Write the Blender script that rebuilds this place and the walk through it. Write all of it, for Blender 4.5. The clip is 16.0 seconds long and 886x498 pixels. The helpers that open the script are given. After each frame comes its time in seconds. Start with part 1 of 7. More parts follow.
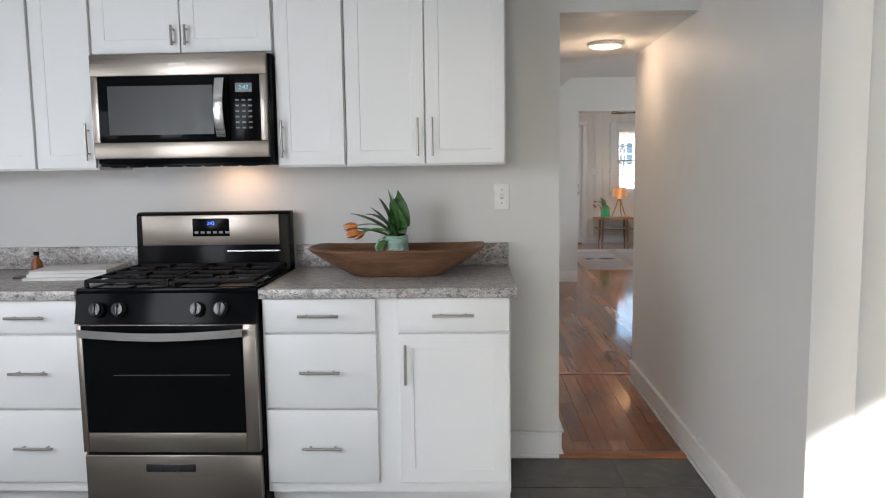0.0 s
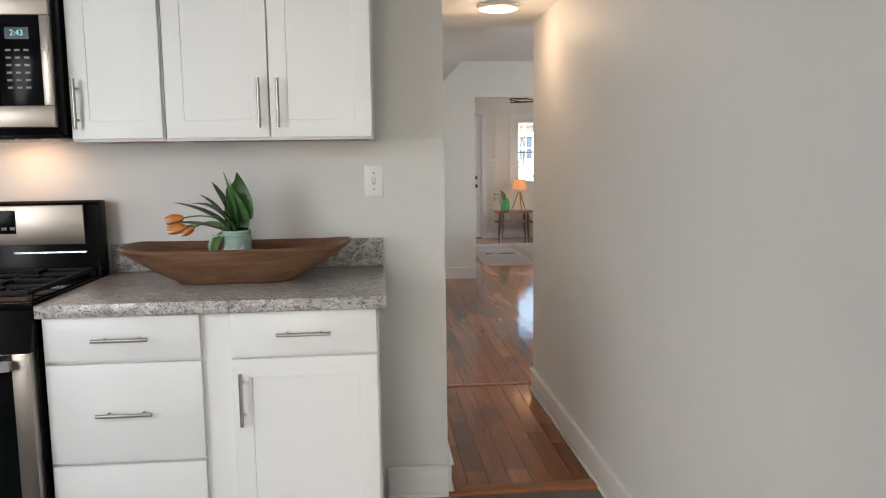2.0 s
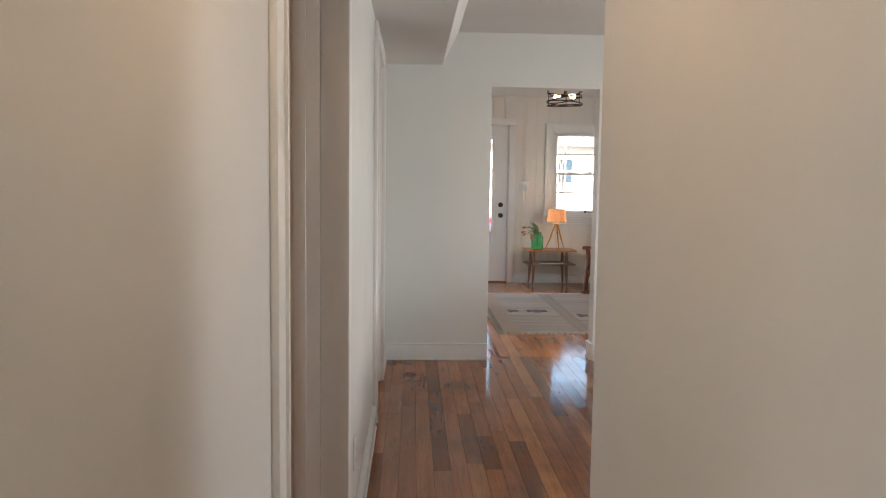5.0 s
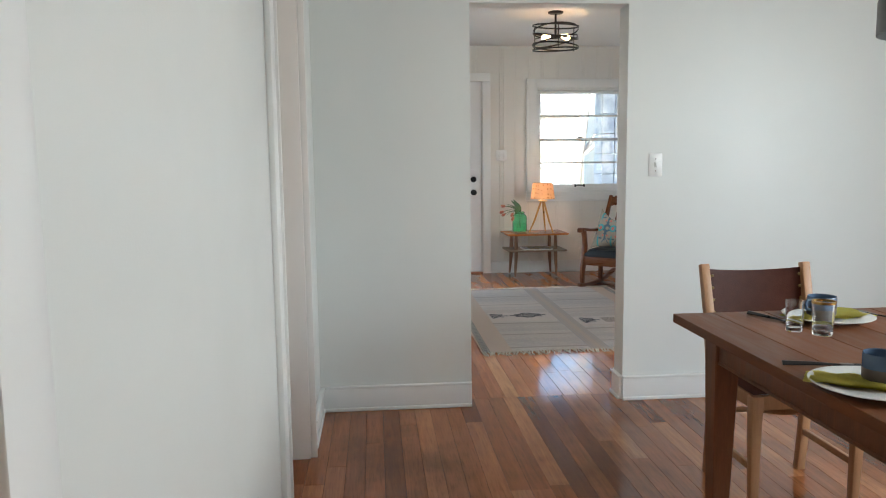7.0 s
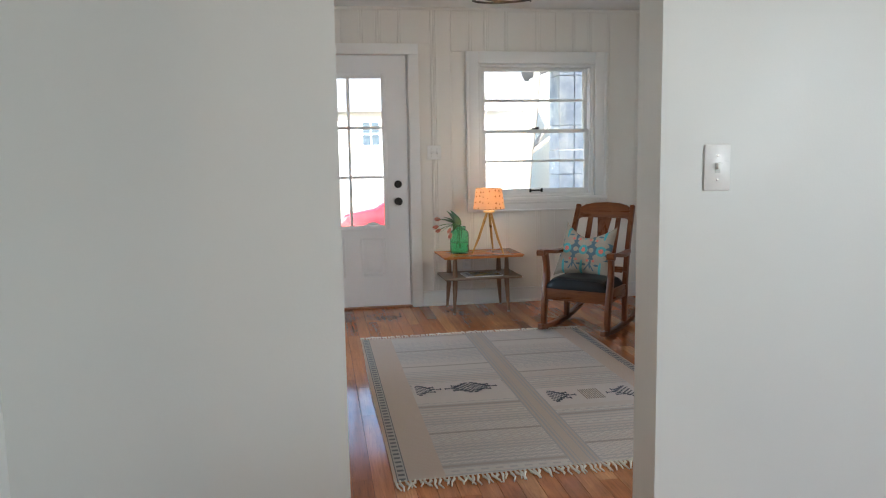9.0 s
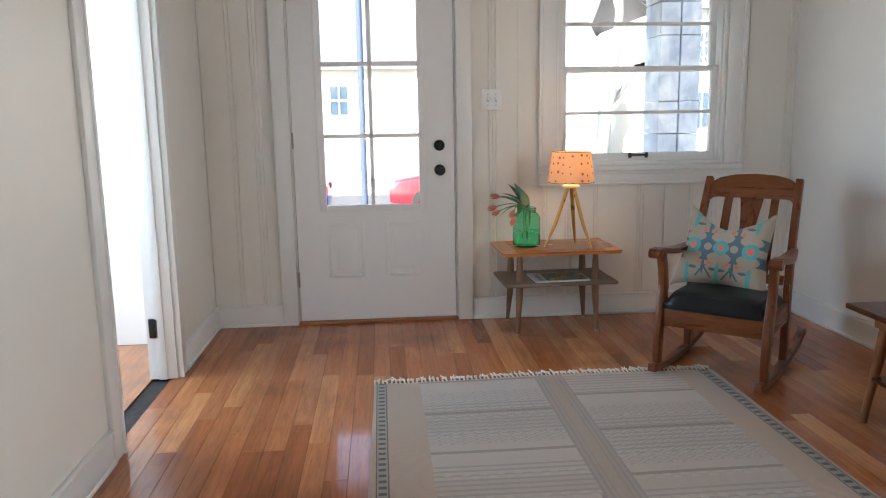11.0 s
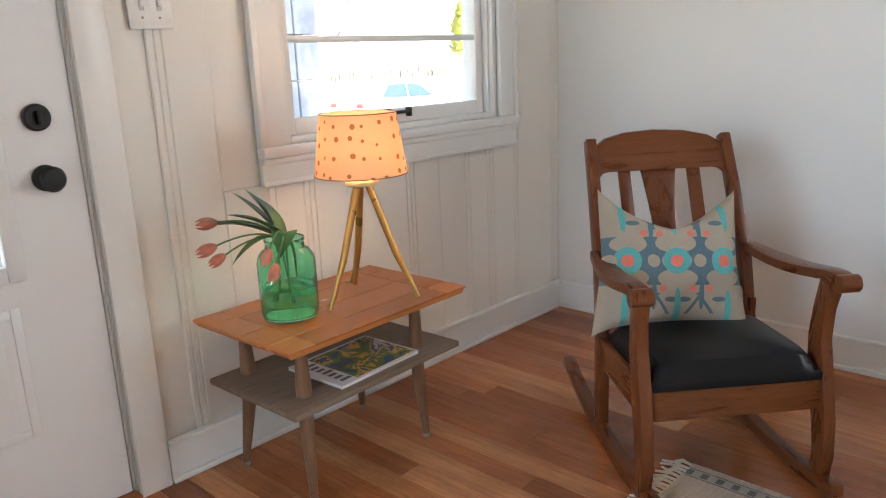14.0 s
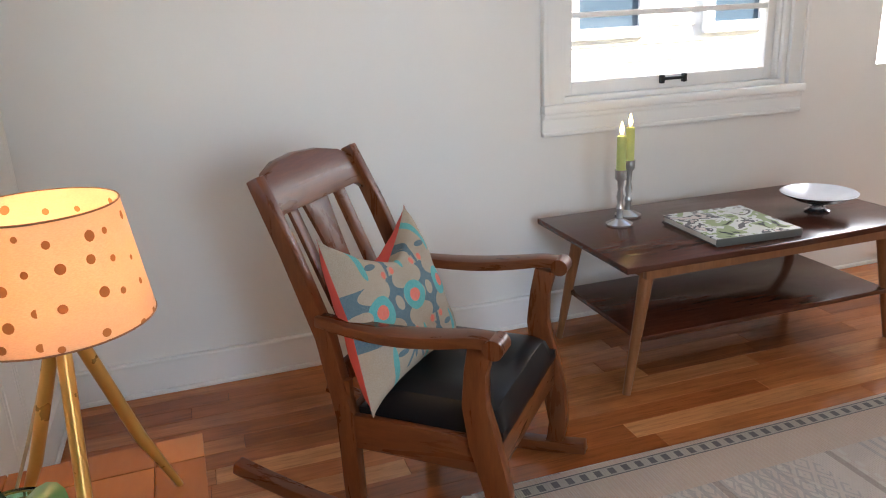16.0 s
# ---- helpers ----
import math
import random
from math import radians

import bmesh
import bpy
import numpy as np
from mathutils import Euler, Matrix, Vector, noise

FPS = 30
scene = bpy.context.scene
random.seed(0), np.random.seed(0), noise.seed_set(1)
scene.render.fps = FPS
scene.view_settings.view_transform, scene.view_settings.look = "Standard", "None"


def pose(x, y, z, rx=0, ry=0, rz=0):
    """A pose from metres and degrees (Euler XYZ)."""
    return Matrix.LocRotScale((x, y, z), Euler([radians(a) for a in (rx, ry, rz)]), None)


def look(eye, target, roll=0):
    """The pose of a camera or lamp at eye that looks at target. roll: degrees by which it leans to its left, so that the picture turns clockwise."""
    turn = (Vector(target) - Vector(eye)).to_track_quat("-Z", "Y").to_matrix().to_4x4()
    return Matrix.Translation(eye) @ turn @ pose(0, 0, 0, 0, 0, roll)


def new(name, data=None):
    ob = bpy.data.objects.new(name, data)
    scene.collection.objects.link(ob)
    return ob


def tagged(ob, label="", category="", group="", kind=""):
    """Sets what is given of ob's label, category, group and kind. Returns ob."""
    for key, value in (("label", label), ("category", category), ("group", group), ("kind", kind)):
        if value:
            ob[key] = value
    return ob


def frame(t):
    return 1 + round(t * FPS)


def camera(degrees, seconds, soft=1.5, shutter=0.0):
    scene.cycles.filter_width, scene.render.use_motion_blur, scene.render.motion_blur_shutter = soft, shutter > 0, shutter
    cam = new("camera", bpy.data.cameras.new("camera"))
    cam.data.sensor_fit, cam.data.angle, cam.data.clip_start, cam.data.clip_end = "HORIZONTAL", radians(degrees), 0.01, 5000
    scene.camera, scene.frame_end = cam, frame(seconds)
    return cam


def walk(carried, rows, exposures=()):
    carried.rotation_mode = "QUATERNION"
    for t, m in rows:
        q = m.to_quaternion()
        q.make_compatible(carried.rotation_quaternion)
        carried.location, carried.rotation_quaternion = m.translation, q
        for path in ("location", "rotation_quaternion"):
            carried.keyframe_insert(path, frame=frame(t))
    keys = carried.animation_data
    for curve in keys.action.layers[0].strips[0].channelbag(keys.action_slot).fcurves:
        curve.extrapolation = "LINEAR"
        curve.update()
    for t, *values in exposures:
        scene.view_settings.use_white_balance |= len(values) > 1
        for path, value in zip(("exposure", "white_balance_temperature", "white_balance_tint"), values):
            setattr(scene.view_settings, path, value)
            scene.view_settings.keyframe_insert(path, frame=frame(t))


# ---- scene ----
cam = camera(61.3, 16.0, 1.1)
PATH = [
    (0, (-0.398, -3.414, 1.361), (-0.476, -1.427, 1.145), -0.8),
    (0.5, (-0.292, -3.306, 1.338), (-0.118, -1.324, 1.135), -1.0),
    (1, (-0.233, -3.178, 1.327), (-0.014, -1.198, 1.149), -1.2),
    (1.5, (-0.216, -3.059, 1.309), (-0.027, -1.077, 1.127), -1.0),
    (2, (-0.257, -2.786, 1.294), (-0.08, -0.808, 1.063), -0.8),
    (2.5, (-0.206, -2.394, 1.268), (0.045, -0.428, 1.001), -2.1),
    (3, (-0.126, -1.954, 1.279), (0.21, -0.003, 0.997), -1.5),
    (3.5, (-0.012, -1.53, 1.273), (0.297, 0.426, 0.991), -0.3),
    (4, (0.143, -1.075, 1.269), (0.292, 0.902, 1.005), 0.6),
    (4.5, (0.228, -0.601, 1.318), (0.331, 1.386, 1.112), 0.4),
    (4.7, (0.257, -0.36, 1.311), (0.338, 1.63, 1.135), 0.8),
    (6.8, (0.352, 1.615, 1.262), (0.506, 3.597, 1.043), -0.4),
    (7, (0.377, 1.755, 1.25), (0.555, 3.732, 1.01), -0.6),
    (7.5, (0.449, 2.206, 1.26), (0.704, 4.171, 0.988), -1.3),
    (8, (0.57, 2.704, 1.248), (0.842, 4.668, 0.983), -1.0),
    (8.5, (0.712, 3.238, 1.247), (1.01, 5.201, 1.003), -1.0),
    (9, (0.796, 3.672, 1.25), (1.118, 5.63, 1.002), -1.0),
    (9.5, (0.882, 4.139, 1.243), (1.162, 6.1, 0.967), -0.8),
    (10, (1.018, 4.622, 1.202), (1.181, 6.593, 0.903), -0.6),
    (12.3, (1.117, 6.590, 1.142), (1.338, 8.541, 0.763), -2.8),
    (12.5, (1.021, 6.771, 1.127), (1.367, 8.704, 0.746), -3.0),
    (13, (0.908, 7.160, 1.084), (1.649, 8.968, 0.655), -3.4),
    (13.5, (0.826, 7.547, 1.089), (1.947, 9.136, 0.622), -2.5),
    (14, (0.795, 7.924, 1.119), (2.209, 9.249, 0.625), -2.3),
    (14.5, (0.840, 8.298, 1.114), (2.457, 9.366, 0.622), -1.8),
    (15, (0.871, 8.656, 1.129), (2.690, 9.297, 0.601), -2.2),
    (15.5, (0.975, 8.999, 1.163), (2.884, 9.127, 0.578), -1.9),
    (16, (1.047, 9.246, 1.213), (2.860, 8.667, 0.596), -2.7),
]
EXPOSURES = [(0, 2.05, 6250, 13), (1.0, 2.0, 6400, 13), (2.5, 2.25, 6650, 13), (4.0, 2.3, 6600, 13), (4.7, 2.15, 6800, 14), (6.8, 2.35, 6150, 7), (8.0, 2.3, 6250, 8), (10.0, 2.15, 6150, 10),
             (12.3, 2.6, 6500, 12), (14.0, 2.7, 6550, 13), (16.0, 2.7, 6700, 15)]
walk(cam, [(t, look(eye, target, roll)) for t, eye, target, roll in PATH], EXPOSURES)

# ---- world, sun and large lights ----
SUN_EL, SUN_AZ = 27.0, 32.0      # height, and degrees by which the light drifts towards +x as it travels along +y
world = bpy.data.worlds.new("sky")
scene.world = world
world.use_nodes = True
wn = world.node_tree.nodes
sky = wn.new("ShaderNodeTexSky")
sky.sky_type, sky.sun_disc = 'NISHITA', False
sky.sun_elevation, sky.sun_rotation = radians(SUN_EL), radians(180 + SUN_AZ)
wn["Background"].inputs[1].default_value = 0.15
world.node_tree.links.new(sky.outputs[0], wn["Background"].inputs[0])


def lamp(name, kind, energy, colour, m, size=0.1, size_y=None):
    data = bpy.data.lights.new(name, kind)
    data.energy, data.color = energy, colour
    if kind == 'AREA':
        data.shape, data.size, data.size_y = 'RECTANGLE', size, size_y or size
    elif kind == 'SUN':
        data.angle = size
    else:
        data.shadow_soft_size = size
    ob = new(name, data)
    ob.matrix_world = m
    return ob


se, sa = radians(SUN_EL), radians(SUN_AZ)
sun_way = Vector((math.sin(sa) * math.cos(se), math.cos(sa) * math.cos(se), -math.sin(se)))
lamp("sun", 'SUN', 5.0, (1.0, 0.95, 0.87), look((-10, -20, 15), Vector((-10, -20, 15)) + sun_way), radians(0.5))
DAY = (0.93, 0.97, 1.0)
lamp("kitchen_window_light", 'AREA', 3.6, DAY, look((-3.72, -1.75, 1.3), (-0.6, -0.9, -0.3)), 1.4, 0.95)
# added fill for the cabinet fronts; no window is known in this wall
lamp("kitchen_fill_light", 'AREA', 7.5, DAY, look((-2.15, -2.60, 1.4), (-0.6, 0, 0.4)), 0.9, 1.1)
lamp("back_window_light", 'AREA', 1.3, DAY, look((-1.0, -4.37, 1.0), (-1.0, 0, 0.4)), 0.8, 1.8)
lamp("dining_window_light", 'AREA', 13.5, (0.91, 0.97, 1.0), look((3.6, 2.9, 1.48), (1.1, 4.4, -0.5)), 1.3, 1.1)
lamp("bedroom_window_light", 'AREA', 11.5, (0.60, 0.80, 1.0), look((-1.45, 8.55, 1.5), (3.0, 8.4, 0.3)), 1.1, 1.2)
# added fill for rug and floor, placed out of view; no window known here
lamp("living_fill_light", 'AREA', 4.6, (0.88, 0.95, 1.0), look((3.6, 6.15, 1.45), (1.7, 7.2, 0.0)), 0.6, 1.0)
WARM = (1.0, 0.64, 0.38)
lamp("hall_light_bulb", 'POINT', 0.8, (1.0, 0.72, 0.48), pose(0.35, 0.85, 1.965), 0.06)
lamp("table_lamp_bulb", 'POINT', 0.54, (1.0, 0.66, 0.36), pose(2.124, 9.462, 0.895), 0.05)
lamp("fixture_bulb_a", 'POINT', 0.2, WARM, pose(1.80, 7.93, 2.22), 0.03)
lamp("fixture_bulb_b", 'POINT', 0.2, WARM, pose(1.95, 7.90, 2.22), 0.03)
lamp("cooktop_light", 'AREA', 0.12, (1.0, 0.6, 0.34), look((-1.45, -0.12, 1.375), (-1.45, -0.05, 1.0)), 0.16, 0.05)
# added warm fill to brighten the side room; stands for no known lamp
lamp("side_room_fill", 'POINT', 2.6, (1.0, 0.72, 0.5), pose(-0.9, 3.4, 2.1), 0.1)

# ---- helpers of this scene ----


def bx(bm, x0, y0, z0, x1, y1, z1, bev=0.0):
    vs = [bm.verts.new(p) for p in ((x0, y0, z0), (x1, y0, z0), (x1, y1, z0), (x0, y1, z0), (x0, y0, z1), (x1, y0, z1), (x1, y1, z1), (x0, y1, z1))]
    fs = [bm.faces.new([vs[i] for i in q]) for q in ((3, 2, 1, 0), (4, 5, 6, 7), (0, 1, 5, 4), (1, 2, 6, 5), (2, 3, 7, 6), (3, 0, 4, 7))]
    if bev:
        edges = list({e for f in fs for e in f.edges})
        bmesh.ops.bevel(bm, geom=edges, offset=bev, segments=2, profile=0.5, affect='EDGES')
    return vs


def box(x0, y0, z0, x1, y1, z1, bev=0.0):
    bm = bmesh.new()
    bx(bm, x0, y0, z0, x1, y1, z1, bev)
    return bm


def lathe(bm, profile, seg=24, cx=0.0, cy=0.0, closed=False):
    rings = []
    for r, z in profile:
        if r < 1e-5:
            rings.append([bm.verts.new((cx, cy, z))])
        else:
            rings.append([bm.verts.new((cx + r * math.cos(2 * math.pi * i / seg), cy + r * math.sin(2 * math.pi * i / seg), z)) for i in range(seg)])
    pairs = list(zip(rings, rings[1:])) + ([(rings[-1], rings[0])] if closed else [])
    for a, b in pairs:
        for i in range(seg):
            j = (i + 1) % seg
            q = [a[i % len(a)], a[j % len(a)], b[j % len(b)], b[i % len(b)]]
            q = [v for n, v in enumerate(q) if v not in q[:n]]
            if len(q) > 2:
                bm.faces.new(q)
    return bm


def tube(bm, pts, radii, seg=10, flat=1.0, cap=True):
    """A round bar along pts; radii: one number or one a point; flat squeezes it sideways."""
    pts = [Vector(p) for p in pts]
    if not isinstance(radii, (list, tuple)):
        radii = [radii] * len(pts)
    rings = []
    side = None
    for n, p in enumerate(pts):
        way = (pts[min(n + 1, len(pts) - 1)] - pts[max(n - 1, 0)]).normalized()
        if side is None:
            side = way.orthogonal().normalized()
        side = (side - way * side.dot(way)).normalized()
        up = way.cross(side)
        rings.append([bm.verts.new(p + radii[n] * (math.cos(2 * math.pi * i / seg) * side + flat * math.sin(2 * math.pi * i / seg) * up)) for i in range(seg)])
    for a, b in zip(rings, rings[1:]):
        for i in range(seg):
            j = (i + 1) % seg
            bm.faces.new((a[i], a[j], b[j], b[i]))
    if cap:
        bm.faces.new(rings[0][::-1])
        bm.faces.new(rings[-1])
    return bm


def slab(bm, outline, axis, a, b, bev=0.0):
    """A flat board: a 2D outline, made thick from a to b along axis ('x': outline is y,z; 'y': x,z; 'z': x,y)."""
    def at(p, d):
        return {'x': (d, p[0], p[1]), 'y': (p[0], d, p[1]), 'z': (p[0], p[1], d)}[axis]
    lo = [bm.verts.new(at(p, a)) for p in outline]
    hi = [bm.verts.new(at(p, b)) for p in outline]
    fs = [bm.faces.new(lo[::-1]), bm.faces.new(hi)]
    for i in range(len(outline)):
        j = (i + 1) % len(outline)
        fs.append(bm.faces.new((lo[i], lo[j], hi[j], hi[i])))
    bmesh.ops.recalc_face_normals(bm, faces=fs)
    if bev:
        edges = [e for f in fs[:2] for e in f.edges]
        bmesh.ops.bevel(bm, geom=list(set(edges)), offset=bev, segments=2, profile=0.5, affect='EDGES')
    return bm


def sweep_board(bm, pts, half, thick):
    """A board of rectangular section that follows pts in the plane x = const; half: half its width across x, thick: per point."""
    rings = []
    pts = [Vector(p) for p in pts]
    for n, p in enumerate(pts):
        way = (pts[min(n + 1, len(pts) - 1)] - pts[max(n - 1, 0)]).normalized()
        up = Vector((1, 0, 0)).cross(way).normalized()
        h = thick[n] / 2 if isinstance(thick, (list, tuple)) else thick / 2
        w = half[n] if isinstance(half, (list, tuple)) else half
        rings.append([bm.verts.new(p + Vector((sx * w, 0, 0)) + sz * h * up) for sx, sz in ((-1, -1), (1, -1), (1, 1), (-1, 1))])
    fs = []
    for a, b in zip(rings, rings[1:]):
        for i in range(4):
            j = (i + 1) % 4
            fs.append(bm.faces.new((a[i], a[j], b[j], b[i])))
    fs.append(bm.faces.new(rings[0][::-1]))
    fs.append(bm.faces.new(rings[-1]))
    bmesh.ops.recalc_face_normals(bm, faces=fs)
    long_edges = [e for f in fs for e in f.edges]
    bmesh.ops.bevel(bm, geom=list(set(long_edges)), offset=0.004, segments=2, profile=0.5, affect='EDGES')
    return bm


def mesh_of(name, bm, mat, smooth=False):
    me = bpy.data.meshes.new(name)
    bm.to_mesh(me)
    bm.free()
    me.materials.append(mat)
    if smooth:
        me.polygons.foreach_set("use_smooth", [True] * len(me.polygons))
        me.set_sharp_from_angle(angle=radians(38))
    return me


def part(name, bm, mat, parent=None, label="", smooth=True, m=None):
    ob = new(name, mesh_of(name, bm, mat, smooth))
    if parent is not None:
        ob.parent = parent
    if m is not None:
        ob.matrix_basis = m
    if label:
        ob["label"] = label
    return ob


def thing(name, label, category, m=None, group=""):
    ob = new(name)
    ob.empty_display_size = 0.05
    if m is not None:
        ob.matrix_basis = m
    return tagged(ob, label, category, group)


def setting(name, bm, mat, label="", smooth=False):
    return tagged(part(name, bm, mat, None, "", smooth), label, "", "", "structure")


def wall_y(y0, y1, x0, x1, z1, holes=(), z0=0.0):
    """A wall along x from y0 to y1 thick; holes: (xa, xb, za, zb)."""
    bm = bmesh.new()
    x = x0
    for xa, xb, za, zb in sorted(holes):
        if xa > x:
            bx(bm, x, y0, z0, xa, y1, z1)
        if za > z0:
            bx(bm, xa, y0, z0, xb, y1, za)
        if zb < z1:
            bx(bm, xa, y0, zb, xb, y1, z1)
        x = xb
    if x1 > x:
        bx(bm, x, y0, z0, x1, y1, z1)
    return bm


def wall_x(x0, x1, y0, y1, z1, holes=(), z0=0.0):
    bm = wall_y(x0, x1, y0, y1, z1, holes, z0)
    for v in bm.verts:
        v.co.x, v.co.y = v.co.y, v.co.x
    bmesh.ops.reverse_faces(bm, faces=bm.faces[:])
    return bm


# ---- materials ----


class Mat:
    """A node material with short ways to chain nodes."""

    def __init__(self, name, rough=0.5, metal=0.0, base=(0.8, 0.8, 0.8)):
        self.m = bpy.data.materials.new(name)
        self.m.use_nodes = True
        self.n, self.l = self.m.node_tree.nodes, self.m.node_tree.links
        self.p = self.n["Principled BSDF"]
        self.p.inputs["Roughness"].default_value = rough
        self.p.inputs["Metallic"].default_value = metal
        self.p.inputs["Base Color"].default_value = (*base, 1)

    def node(self, kind, **ins):
        nd = self.n.new(kind)
        for key, value in ins.items():
            self.put(nd.inputs[key.replace("_", " ")], value)
        return nd

    def put(self, socket, value):
        if isinstance(value, bpy.types.NodeSocket):
            self.l.new(value, socket)
        elif isinstance(value, (tuple, list)) and len(value) == 3 and socket.type == 'RGBA':
            socket.default_value = (*value, 1)
        else:
            socket.default_value = value

    def pos(self, scale=(1, 1, 1), local=False):
        src = self.n.new("ShaderNodeTexCoord").outputs["Object"] if local else self.n.new("ShaderNodeNewGeometry").outputs["Position"]
        mp = self.n.new("ShaderNodeMapping")
        mp.inputs["Scale"].default_value = scale
        self.l.new(src, mp.inputs["Vector"])
        return mp.outputs[0]

    def noise(self, vec, scale, detail=4.0, rough=0.55, distort=0.0):
        nd = self.node("ShaderNodeTexNoise", Vector=vec, Scale=scale, Detail=detail, Roughness=rough, Distortion=distort)
        return nd.outputs[0]

    def ramp(self, fac, stops, hard=False):
        nd = self.n.new("ShaderNodeValToRGB")
        if hard:
            nd.color_ramp.interpolation = 'CONSTANT'
        el = nd.color_ramp.elements
        while len(el) < len(stops):
            el.new(0.5)
        for e, (at, c) in zip(el, stops):
            e.position, e.color = at, ((*c, 1) if isinstance(c, tuple) else (c, c, c, 1))
        self.put(nd.inputs[0], fac)
        return nd.outputs[0]

    def mix(self, fac, a, b, blend='MIX'):
        nd = self.n.new("ShaderNodeMix")
        nd.data_type, nd.blend_type = 'RGBA', blend
        self.put(nd.inputs[0], fac)
        self.put(nd.inputs[6], a)
        self.put(nd.inputs[7], b)
        return nd.outputs[2]

    def math(self, op, a, b=0.0, c=0.0):
        nd = self.n.new("ShaderNodeMath")
        nd.operation = op
        self.put(nd.inputs[0], a)
        self.put(nd.inputs[1], b)
        self.put(nd.inputs[2], c)
        return nd.outputs[0]

    def bump(self, height, strength, dist=0.01):
        nd = self.node("ShaderNodeBump", Height=height, Strength=strength, Distance=dist)
        self.l.new(nd.outputs[0], self.p.inputs["Normal"])
        return self

    def colour(self, value):
        self.put(self.p.inputs["Base Color"], value)
        return self

    def rough(self, value):
        self.put(self.p.inputs["Roughness"], value)
        return self


def paint(name, c, rough=0.5, vary=0.06, relief=0.12):
    k = Mat(name, rough)
    big = k.noise(k.pos(), 1.3, 3)
    fine = k.noise(k.pos(), 140, 3)
    k.colour(k.mix(big, tuple(v * (1 - vary) for v in c), tuple(min(1, v * (1 + vary)) for v in c)))
    k.rough(k.ramp(k.noise(k.pos(), 4, 3), [(0.3, rough * 0.85), (0.7, min(1, rough * 1.15))]))
    k.bump(fine, relief, 0.002)
    return k.m


def wood(name, dark, light, rough=0.4, along=(1, 12, 12), per_object=False, local=True, scale=3.0, relief=0.12):
    """Grain runs along the axis whose number in along is small."""
    k = Mat(name, rough)
    v = k.pos(along, local)
    if per_object:
        info = k.n.new("ShaderNodeObjectInfo")
        add = k.n.new("ShaderNodeVectorMath")
        add.operation = 'ADD'
        k.put(add.inputs[0], v)
        sc = k.n.new("ShaderNodeVectorMath")
        sc.operation = 'SCALE'
        sc.inputs[0].default_value = (37, 91, 53)
        k.put(sc.inputs["Scale"], info.outputs["Random"])
        k.put(add.inputs[1], sc.outputs[0])
        v = add.outputs[0]
    g = k.noise(v, scale, 6, 0.62, 0.6)
    fine = k.noise(v, scale * 6, 4, 0.6)
    both = k.mix(0.35, g, fine)
    col = k.ramp(both, [(0.3, dark), (0.52, tuple((a + b) / 2 for a, b in zip(dark, light))), (0.72, light)])
    if per_object:
        col = k.mix(0.6, col, k.ramp(info.outputs["Random"], [(0.0, tuple(d * 0.75 for d in dark)), (0.5, tuple((a + b) / 2 for a, b in zip(dark, light))), (1.0, tuple(min(1, b * 1.1) for b in light))]))
    k.colour(col)
    k.rough(k.ramp(g, [(0.3, rough * 0.8), (0.7, min(1, rough * 1.2))]))
    k.bump(both, relief, 0.002)
    k.p.inputs["Specular IOR Level"].default_value = 0.35
    return k.m


def plain(name, c, rough=0.5, metal=0.0, relief=0.0, vary=0.08):
    k = Mat(name, rough, metal)
    nz = k.noise(k.pos(), 25, 3)
    k.colour(k.mix(nz, tuple(v * (1 - vary) for v in c), tuple(min(1, v * (1 + vary)) for v in c)))
    k.rough(k.ramp(nz, [(0.3, rough * 0.88), (0.7, min(1, rough * 1.12))]))
    if relief:
        k.bump(k.noise(k.pos(), 220, 3), relief, 0.002)
    return k.m


def glow(name, c, strength):
    k = Mat(name, 0.5, 0, c)
    k.put(k.p.inputs["Emission Color"], c)
    k.p.inputs["Emission Strength"].default_value = strength
    return k.m


def glass(name, tint=(1, 1, 1), rough=0.0, ior=1.45):
    k = Mat(name, rough, 0, tint)
    k.p.inputs["Transmission Weight"].default_value = 1.0
    k.p.inputs["IOR"].default_value = ior
    return k.m


def pane_glass():
    """A window pane: clear, with a reflection that grows at a slant."""
    m = bpy.data.materials.new("window_glass")
    m.use_nodes = True
    n, l = m.node_tree.nodes, m.node_tree.links
    n.remove(n["Principled BSDF"])
    mixer, clear, gloss, tilt, steep, share = n.new("ShaderNodeMixShader"), n.new("ShaderNodeBsdfTransparent"), n.new("ShaderNodeBsdfGlossy"), n.new("ShaderNodeLayerWeight"), n.new("ShaderNodeMath"), n.new("ShaderNodeMath")
    clear.inputs[0].default_value = (0.985, 0.99, 0.99, 1)
    gloss.inputs["Roughness"].default_value = 0.01
    tilt.inputs["Blend"].default_value = 0.5
    steep.operation, share.operation = 'POWER', 'MULTIPLY_ADD'
    steep.inputs[1].default_value, share.inputs[1].default_value, share.inputs[2].default_value = 5.0, 0.5, 0.025
    l.new(tilt.outputs["Facing"], steep.inputs[0])
    l.new(steep.outputs[0], share.inputs[0])
    l.new(share.outputs[0], mixer.inputs[0])
    l.new(clear.outputs[0], mixer.inputs[1])
    l.new(gloss.outputs[0], mixer.inputs[2])
    l.new(mixer.outputs[0], n["Material Output"].inputs[0])
    return m


